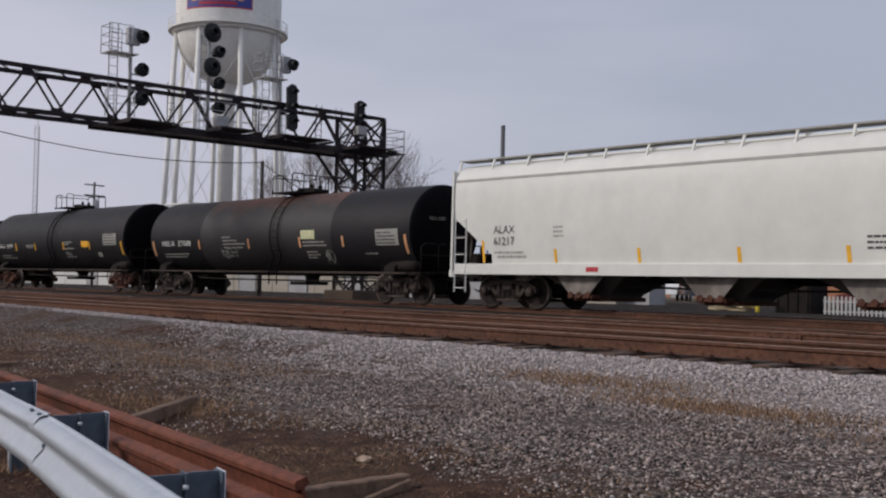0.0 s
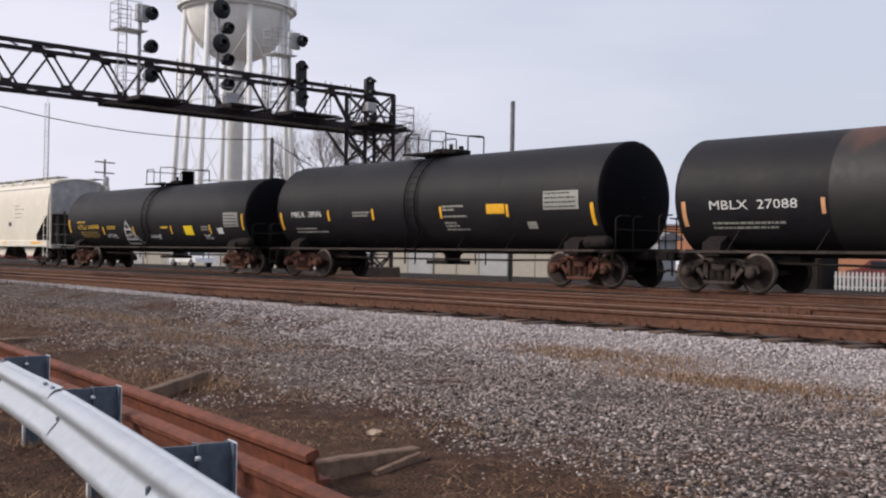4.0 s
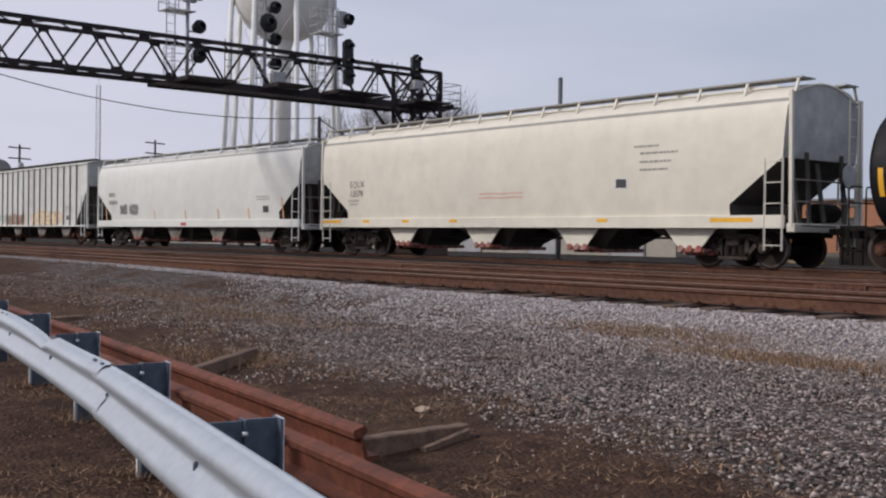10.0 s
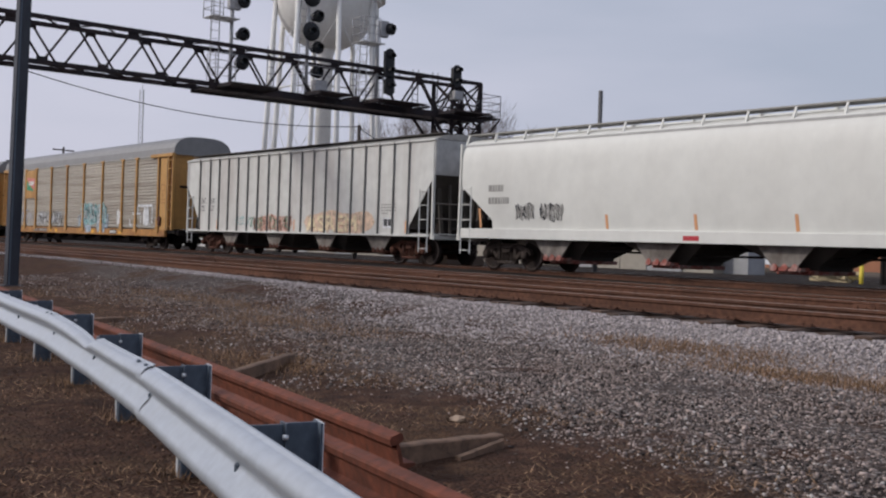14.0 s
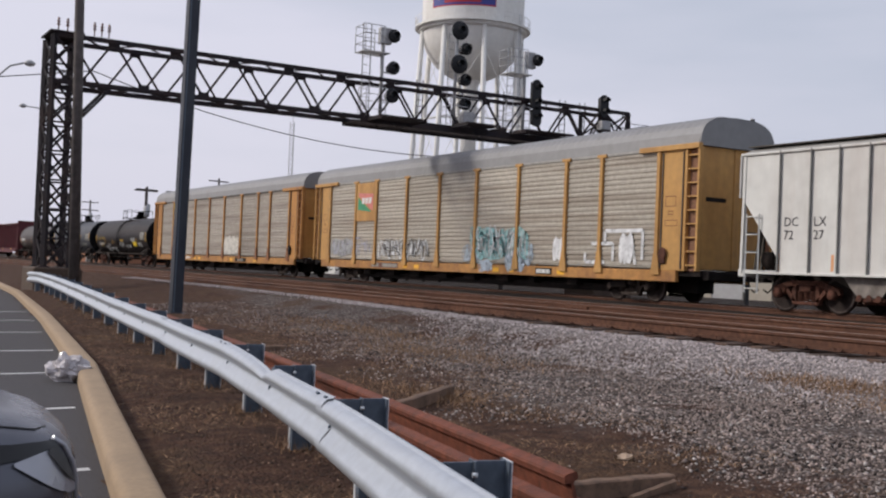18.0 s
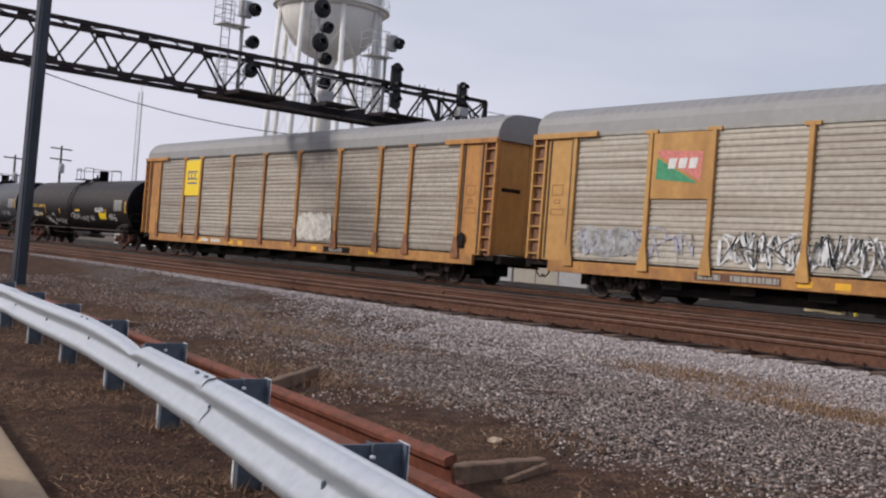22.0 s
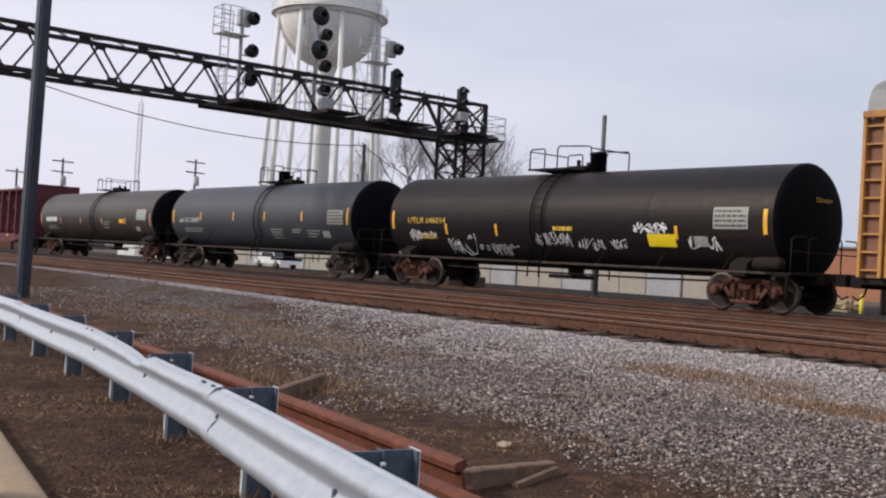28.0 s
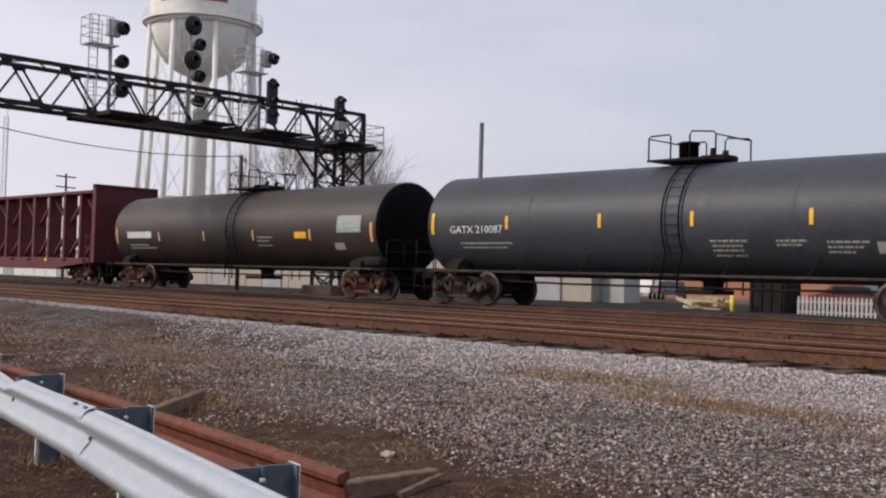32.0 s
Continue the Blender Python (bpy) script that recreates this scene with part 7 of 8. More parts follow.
def hopper_common(t, half, body_m, end_m, bays, truck, gate_m, chute_m=None, top=4.15, sill=1.24):
    """Sills, end frames, ladders, chutes, running boards, trucks."""
    for s in (-1, 1):
        part("side_sill", MB().box(-half + 0.25, half - 0.25, s * 1.55 - 0.04, s * 1.55 + 0.04, 0.93, sill, c=0.012), body_m, t, "pale side sill")
    for s in (-1, 1):
        xe = s * (half - 0.1)
        for y in (-1.5, 1.5):
            part("corner_post", MB().beam((xe, y, 0.95), (xe - s * 0.04, y, top), 0.09, 0.08), body_m, t)
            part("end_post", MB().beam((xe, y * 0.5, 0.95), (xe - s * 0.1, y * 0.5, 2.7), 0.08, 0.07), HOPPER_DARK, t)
        part("end_sill", MB().box(xe - 0.12, xe + 0.1, -1.52, 1.52, 0.85, 1.05, c=0.015), body_m, t)
        part("draft_sill", MB().box(min(xe, xe - s * 2.4), max(xe, xe - s * 2.4), -0.3, 0.3, 0.72, 1.0, c=0.02), UNDER, t)
        part("end_platform", MB().box(min(xe, xe - s * 1.3), max(xe, xe - s * 1.3), -1.45, 1.45, 1.0, 1.04), end_m, t)
        for z in (2.05, 1.55):
            part("cross_rail", MB().rod((xe, -1.5, z), (xe, 1.5, z), 0.022, 6), HOPPER_SHADED_GRIME, t)
        part("air_reservoir", MB().lathe([(0.05, -0.52), (0.2, -0.47), (0.23, -0.4), (0.23, 0.4), (0.2, 0.47), (0.05, 0.52)], (xe - s * 0.42, 0.55 * s, 1.32), "y", 16), UNDER, t, "grimy air reservoir on the end platform")
        part("brake_valve", MB().box(xe - s * 0.45 - 0.16, xe - s * 0.45 + 0.16, -0.95, -0.55, 1.04, 1.5, c=0.04).rod((xe - s * 0.45, -0.75, 1.45), (xe - s * 0.45, -0.75, 1.75), 0.05, 8), UNDER, t)
        for y in (-1.05, 0.0, 1.05):
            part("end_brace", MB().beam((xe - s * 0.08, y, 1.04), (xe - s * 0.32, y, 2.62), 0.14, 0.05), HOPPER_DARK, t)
        for y in (-1.58, 1.58):
            ladder_part(t, xe - s * 0.42, y, 0.42, 2.55, 0.46, body_m, "side_ladder")
        ladder_part(t, xe + s * 0.02, 1.1, 1.0, top, 0.4, body_m, "end_ladder", "x")
        add_truck(t, s * (half - 1.95), truck)
        mb = MB()
        mb.lathe([(0.28, -0.02), (0.31, 0), (0.28, 0.02)], (xe + s * 0.12, 0.75, 2.2), "x", 20)
        for k in range(4):
            a = math.pi * k / 4
            mb.rod((xe + s * 0.12, 0.75 - 0.28 * math.cos(a), 2.2 - 0.28 * math.sin(a)), (xe + s * 0.12, 0.75 + 0.28 * math.cos(a), 2.2 + 0.28 * math.sin(a)), 0.012, 5)
        if s > 0:
            part("brake_wheel", mb, end_m, t)
    for x in bays:
        rows = []
        for z, hx, hy in ((1.22, 1.85, 1.35), (0.85, 1.25, 1.1), (0.45, 0.55, 0.75), (0.36, 0.5, 0.7)):
            rows.append([(x - hx, -hy, z), (x + hx, -hy, z), (x + hx, hy, z), (x - hx, hy, z), (x - hx, -hy, z)])
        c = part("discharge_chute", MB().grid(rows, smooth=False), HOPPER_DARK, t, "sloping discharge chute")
        mb = MB().box(x - 0.48, x + 0.48, -0.95, 0.95, 0.26, 0.37, c=0.015)
        mb.rod((x - 0.3, -1.05, 0.32), (x + 0.3, -1.05, 0.32), 0.05, 8)
        for dx in (-0.28, 0.0, 0.28):
            mb.lathe([(0.08, -0.04), (0.11, 0), (0.08, 0.04)], (x + dx, -1.3, 0.42), "y", 10)
        mb.box(x - 0.42, x + 0.42, -1.3, -0.9, 0.33, 0.43, c=0.02)
        part("outlet_gate", mb, gate_m, c, "worn red outlet gate")
        mb = MB().prism([(x - 0.34, 0.44), (x + 0.34, 0.44), (x + 0.80, 0.95), (x - 0.80, 0.95)], "xz", -1.32, -1.27)
        part("chute_plate", mb, chute_m or HOPPER_SHADED_GRIME, c)
    part("centre_sill", MB().box(-half + 2, half - 2, -0.2, 0.2, 0.8, 1.1), UNDER, t)
    part("brake_rigging", MB().tube([(-half + 3, -0.75, 0.7), (0, -0.78, 0.62), (half - 3, -0.75, 0.7)], 0.03, 6).tube([(-half + 3, 0.6, 0.8), (half - 3, 0.6, 0.8)], 0.04, 6), UNDER, t)
    add_couplers(t, half + 0.42)


def running_boards(t, half, m, z=4.45):
    for s in (-1, 1):
        mb = MB()
        mb.box(-half, half, s * 0.95 - 0.28, s * 0.95 + 0.28, z, z + 0.035)
        part("running_board", mb, SEAM_GREY, t, "grey roof running board")
        n = 14
        arm = mesh_of("board_support", MB().beam((0, s * 1.34, z - 0.32), (0, s * 1.2, z + 0.02), 0.06, 0.04), m)
        for k in range(n + 1):
            piece("board_support", arm, t, pose(-half + 0.1 + (2 * half - 0.2) * k / n, 0, 0))
    mb = MB().box(-half + 1.2, half - 1.2, -0.35, 0.35, z - 0.09, z + 0.02, c=0.03)
    part("hatch_trough", mb, m, t)
    for k in range(8):
        x = -half + 2 + (2 * half - 4) * k / 7
        part("hatch_batten", MB().box(x - 0.05, x + 0.05, -0.42, 0.42, z + 0.02, z + 0.08, c=0.01), m, t)


def smooth_hopper(x_l, x_r, body_m, label, bays, truck="grey", gate_m=None, seam=3.95, board=4.4, chute_m=None):
    """A smooth-sided covered hopper; seam and board give the heights of its roof seam and running boards."""
    mid, half = (x_l + x_r) / 2, (x_r - x_l) / 2
    t = car_thing("covered_hopper", label, "hopper car", mid)

    q = (board - 0.05 - 2.56) / (4.40 - 2.56)
    hop = [(y, z if z < 2.56 else 2.56 + (z - 2.56) * q) for y, z in HOP]
    roof = board - 0.05

    def hx(z):
        if z >= 2.55:
            return half - 0.18 - 0.06 * (4.4 - z)
        return half - 0.30 - 1.45 * min(1, (2.55 - z) / 1.05)

    for s in (-1, 1):
        zs = [p[1] for p in hop]
        extra = sorted(set(zs + [1.35, 1.7, 2.25, 2.55, 2.56]))
        rows = []
        for z in extra:
            y = s * float(np.interp(z, zs, [p[0] for p in hop]))
            h = hx(z)
            rows.append([(-h + 2 * h * k / 10, y, z) for k in range(11)])
        rows.append([(-half + 0.25 + 2 * (half - 0.25) * k / 10, 0, roof) for k in range(11)])
        part("side_sheet", MB().grid(rows), body_m, t, "smooth curved painted side sheet")
    for s in (-1, 1):
        rows = []
        for z in [1.2, 1.5, 2.0, 2.55, 2.56] + zs[4:]:
            y = float(np.interp(z, zs, [p[0] for p in hop])) - 0.004
            rows.append([(s * (hx(z) - 0.01), -y + 2 * y * k / 6, z) for k in range(7)])
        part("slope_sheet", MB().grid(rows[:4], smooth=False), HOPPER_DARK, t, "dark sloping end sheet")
        part("end_sheet", MB().grid(rows[4:], smooth=False), HOPPER_END, t, "grey upper end sheet")
        part("roof_edge", MB().tube([(s * (half - 0.2), -1.5 + 3.0 * k / 10, roof - 0.35 + 0.36 * math.sin(math.pi * k / 10)) for k in range(11)], 0.035, 6), body_m, t)
    for s in (-1, 1):
        lo, hi = (float(np.interp(seam + d, zs, [p[0] for p in hop])) + 0.012 for d in (0.0, 0.07))
        rows = [[(-half + 0.2, s * lo, seam), (half - 0.2, s * lo, seam)], [(-half + 0.2, s * hi, seam + 0.07), (half - 0.2, s * hi, seam + 0.07)]]
        part("roof_seam", MB().grid(rows, smooth=False), SEAM_GREY, t, "grey seam under the roof")
    hopper_common(t, half, body_m, HOPPER_END, [b - mid for b in bays], truck, gate_m or TRUCK_RUST, chute_m, roof - 0.25)
    running_boards(t, half - 0.05, body_m, board)
    return t, mid


def build_hoppers():
    rng = random.Random(8)
    t, mid = smooth_hopper(-23.67, -4.5, HOPPER_WHITE, "clean white covered hopper with yellow reflectors", (-18.9, -14.9, -10.9, -7.6), seam=3.6, board=4.24)
    lettering("reporting_mark", "ALAX\n61217", 0.32, t, lambda u, v: (-21.82 - mid + u, side_y(2.1) - 0.012, 2.08 + v), BLACK_PAINT, "black stencilled reporting mark")
    bars(t, "small_writing", on_side(-21.8 - mid, 1.4), [(0, 0.12, 1.1), (0.1, 0, 1.1)], SEAM_GREY, rng, 0.06)
    bars(t, "small_writing", on_side(-19.6 - mid, 1.95), [(0, 0.24, 0.35), (0, 0.12, 0.35), (0, 0, 0.35)], SEAM_GREY, rng, 0.05)
    bars(t, "small_writing", on_side(-10.95 - mid, 1.55), [(0, 0.24, 1.0), (0, 0.12, 1.0), (0, 0, 0.6)], BLACK_PAINT, rng, 0.05)
    for k, x in enumerate((-22.23, -19.53, -16.8, -13.98, -11.35, -8.6)):
        part("reflector", MB().grid([[on_side(x - mid - 0.05, 1.27)(0, 0), on_side(x - mid + 0.05, 1.27)(0, 0)], [on_side(x - mid - 0.05, 1.27)(-0.02, 0.62 if k == 0 else 0.36), on_side(x - mid + 0.05, 1.27)(-0.02, 0.62 if k == 0 else 0.36)]]), YEL, t)
    part("red_plate", MB().box(-18.45 - mid, -18.05 - mid, -1.597, -1.592, 1.03, 1.15), LOGO_RED, t, "small dark red plate on the sill")
    t, mid = smooth_hopper(-98.05, -78.74, HOPPER_CREAM, "cream covered hopper with rusty outlet gates", (-93.4, -89.5, -85.6, -81.8), "grey", GATE_RED, seam=3.85, board=4.38, chute_m=HOPPER_CREAM)
    bars(t, "small_writing", on_side(-83.4 - mid, 2.6), [(0, 0.4, 0.8), (0.2, 0.22, 1.2), (0.2, 0, 1.0), (0.2, -0.2, 0.9)], SEAM_GREY, rng, 0.05)
    lettering("reporting_mark", "EQUX\n13378", 0.31, t, lambda u, v: (-96.1 - mid + u, side_y(2.1) - 0.012, 2.30 + v), mat("faded_dark_stencil", (0.085, 0.085, 0.08), 0.6), "faded grey reporting mark")
    bars(t, "small_writing", on_side(-96.25 - mid, 1.7), [(0.05, 0.12, 0.6), (0.1, 0, 0.5)], SEAM_GREY, rng, 0.05)
    for x in (-95.1, -92.95, -90.55, -84.45):
        part("sill_reflector", MB().box(x - mid - 0.18, x - mid + 0.18, -1.598, -1.592, 1.09, 1.18), YEL, t)
    for z in (1.8, 1.92):
        part("pink_line", MB().grid([[on_side(-89.4 - mid, z)(u, 0.015 * math.sin(u * 5)) for u in (0, 0.5, 1, 1.5, 1.9)], [on_side(-89.4 - mid, z + 0.03)(u, 0.015 * math.sin(u * 5)) for u in (0, 0.5, 1, 1.5, 1.9)]]), mat("faded_pink_line", (0.68, 0.36, 0.28), 0.6), t)
    part("stencil_frame", MB().grid([[on_side(-84.04 - mid, 1.95)(0, 0), on_side(-84.04 - mid, 1.95)(0.43, 0)], [on_side(-84.04 - mid, 1.95)(0, 0.28), on_side(-84.04 - mid, 1.95)(0.43, 0.28)]]), GRAF_WHITE, t)
    part("stencil_box", MB().grid([[on_side(-84.0 - mid, 1.98, None, 0.012)(0, 0), on_side(-84.0 - mid, 1.98, None, 0.012)(0.35, 0)], [on_side(-84.0 - mid, 1.98, None, 0.012)(0, 0.22), on_side(-84.0 - mid, 1.98, None, 0.012)(0.35, 0.22)]]), BLACK_PAINT, t)
    for x in (-97.2, -80.4):
        part("orange_band", MB().box(x - mid - 0.6, x - mid + 0.6, -1.598, -1.592, 1.08, 1.18), YEL, t, "orange band on the sill")
    t, mid = smooth_hopper(-118.2, -99.1, HOPPER_WHITE, "off-white covered hopper with faded orange reflectors", (-113.94, -109.98, -106.07, -102.15), gate_m=GATE_RED, seam=3.83, board=4.22)
    for x, h in ((-117.0, 0.6), (-111.6, 0.4), (-108.54, 0.4), (-105.6, 0.4), (-103.1, 0.42), (-100.55, 0.8)):
        part("reflector", MB().grid([[on_side(x - mid - 0.05, 1.27)(0, 0), on_side(x - mid + 0.05, 1.27)(0, 0)], [on_side(x - mid - 0.05, 1.27)(-0.03, h), on_side(x - mid + 0.05, 1.27)(-0.03, h)]]), ORANGE_STRIPE, t)
    bars(t, "reporting_mark", on_side(-116.6 - mid, 2.0), [(0, 0.38, 0.7), (0, 0.0, 0.95)], SEAM_GREY, rng, 0.2)
    bars(t, "small_writing", on_side(-102.5 - mid, 2.0), [(0, 0.1, 1.0), (0.1, 0, 0.9)], SEAM_GREY, rng, 0.04)
    for x, w in ((-115.35, 0.8), (-114.3, 0.95)):
        scrawl(t, "graffiti", on_side(x - mid, 1.5), w, 0.5, BLACK_PAINT, rng, 6, 0.05, "dark sprayed tag")
        scrawl(t, "graffiti", on_side(x - mid, 1.5, None, 0.011), w, 0.46, SEAM_GREY, rng, 5, 0.06, "grey sprayed tag")
    part("stencil_box", MB().grid([[on_side(-102.0 - mid, 1.5)(0, 0), on_side(-102.0 - mid, 1.5)(0.42, 0)], [on_side(-102.0 - mid, 1.5)(0, 0.26), on_side(-102.0 - mid, 1.5)(0.42, 0.26)]]), BLACK_PAINT, t)
    part("red_plate", MB().box(-108.9 - mid, -108.4 - mid, -1.597, -1.592, 1.0, 1.12), LOGO_RED, t, "small red plate on the sill")
    # ribbed hopper
    # The thin shade along each body-coloured rib is put into this grey.
    RIB_GREY = mat("rib_shade_grey", (0.2, 0.2, 0.19), 0.7, 0, 0.15, 5, 0.05)
    x_l, x_r = -138.4, -119.4
    mid, half = (x_l + x_r) / 2, (x_r - x_l) / 2
    t = car_thing("ribbed_hopper", "pale green ribbed hopper car with coloured graffiti", "hopper car", mid)

    def hx(z):
        return half - 0.05 if z >= 3.0 else half - 0.05 - 1.35 * min(1, (3.0 - z) / 1.7)

    for s in (-1, 1):
        rows = []
        for z in (1.0, 1.3, 2.1, 3.0, 3.01, 4.2):
            rows.append([(-hx(z) + 2 * hx(z) * k / 12, s * 1.52, z) for k in range(13)])
        part("side_sheet", MB().grid(rows, smooth=False), HOPPER_GREEN, t, "pale green painted side sheet")
        rows = []
        for z in (1.2, 1.3, 2.1, 3.0):
            rows.append([(s * (hx(z) - 0.01), -1.5 + 3.0 * k / 6, z) for k in range(7)])
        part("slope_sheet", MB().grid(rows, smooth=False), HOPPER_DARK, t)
        part("end_sheet", MB().box(s * half - 0.08, s * half - 0.02, -1.5, 1.5, 3.0, 4.18), HOPPER_END, t)
        part("top_chord", MB().box(-half, half, s * 1.52 - 0.06, s * 1.52 + 0.06, 4.13, 4.2, c=0.015), HOPPER_GREEN, t, "pale top chord")
        part("running_board", MB().box(-half, half, s * 1.1 - 0.2, s * 1.1 + 0.2, 4.39, 4.42), HOPPER_DARK, t, "dark roof running board")
    xs = [-137.0 - mid] + [-135.98 - mid + 0.889 * k for k in range(18)]
    for s in (-1, 1):
        for x in xs:
            part("side_rib", MB().box(x - 0.02, x + 0.02, min(s * 1.52, s * 1.59), max(s * 1.52, s * 1.59), 1.0, 4.2, c=0.006), RIB_GREY, t)
    part("roof", MB().prism([(-1.5, 4.2), (1.5, 4.2), (1.1, 4.36), (0.4, 4.42), (-0.4, 4.42), (-1.1, 4.36)], "yz", -half + 0.02, half - 0.02), SEAM_GREY, t)
    hopper_common(t, half, HOPPER_GREEN, HOPPER_END, [-5.4, -1.5, 2.4, 6.0], "rust", TRUCK_RUST, None, 4.1, 1.0)
    for words, u0 in (("DC\n72", -136.85), ("LX\n27", -135.88)):
        lettering("reporting_mark", words, 0.34, t, lambda u, v, u0=u0: (u0 - mid + u, -1.53, 2.2 + v), BLACK_PAINT, "black stencilled reporting mark")
    flat = lambda u, z: on_side(u - mid, z, -1.52, 0.004)
    peach = spray("spray_pale_peach", (0.78, 0.66, 0.44), 0.85)
    brown = spray("spray_brown", (0.33, 0.17, 0.12))
    blob(t, "graffiti", flat(-131.9, 0.98), 3.3, 0.72, spray("spray_pale_salmon", (0.58, 0.4, 0.33), 0.6), rng, "faded salmon sprayed ground")
    for k, (u, w, h) in enumerate(((-131.8, 0.62, 0.7), (-131.15, 0.55, 0.62), (-130.55, 0.6, 0.68), (-129.95, 0.6, 0.6), (-129.35, 0.6, 0.66))):
        scrawl(t, "graffiti", on_side(u - mid, 1.02, -1.52, 0.008), w, h, GRAF_RED if k % 2 else brown, rng, 2, 0.13, "rust-red sprayed letter")
        scrawl(t, "graffiti", on_side(u - mid - 0.05, 1.0, -1.52, 0.012), w + 0.1, h, brown if k % 2 else GRAF_GREEN, rng, 1, 0.05, "thin sprayed outline")
    blob(t, "graffiti", flat(-127.75, 0.98), 4.9, 0.86, spray("spray_thin_peach", (0.70, 0.52, 0.38), 0.6), rng, "thin peach sprayed ground")
    for dx, lift, m, name in ((0.035, 0.008, spray("spray_rust_outline", (0.45, 0.22, 0.13), 0.5), "thin rust-red letter shadow"), (0.0, 0.012, peach, "cream sprayed letters"), (-0.05, 0.015, peach, "cream sprayed letters")):
        lettering("graffiti", "ASREM", 0.98, t, lambda u, v, dx=dx, lift=lift: on_side(-127.5 - mid + dx, 1.04 - dx, -1.52, lift)(1.22 * u + 0.06 * math.sin(9 * v), 0.86 * v), m, name)
    scrawl(t, "graffiti", flat(-133.6, 1.25), 1.4, 0.4, GRAF_TEAL, rng, 4, 0.035, "thin teal tag")
    scrawl(t, "graffiti", flat(-132.3, 1.15), 0.7, 0.5, GRAF_GREEN, rng, 2, 0.06, "small green tag")
    for x in (-137.05, -135.3, -128.55, -123.6, -121.05):
        part("reflector", MB().grid([[flat(x, 1.05)(0, 0), flat(x, 1.05)(0.09, 0)], [flat(x, 1.05)(0, 0.42), flat(x, 1.05)(0.09, 0.42)]]), ORANGE_STRIPE, t)
    part("stencil_frame", MB().grid([[flat(-122.35, 1.2)(0, 0), flat(-122.35, 1.2)(0.6, 0)], [flat(-122.35, 1.2)(0, 0.36), flat(-122.35, 1.2)(0.6, 0.36)]]), GRAF_WHITE, t)
    for k in (0, 1):
        f = on_side(-122.3 - mid + 0.27 * k, 1.28, -1.52, 0.008)
        part("stencil_box", MB().grid([[f(0, 0), f(0.22, 0)], [f(0, 0.24), f(0.22, 0.24)]]), BLACK_PAINT, t)
    bars(t, "small_writing", flat(-122.5, 1.7), [(0, 0.3, 0.9), (0, 0.2, 0.9), (0, 0.1, 0.9), (0.05, 0, 0.4)], SEAM_GREY, rng, 0.05)


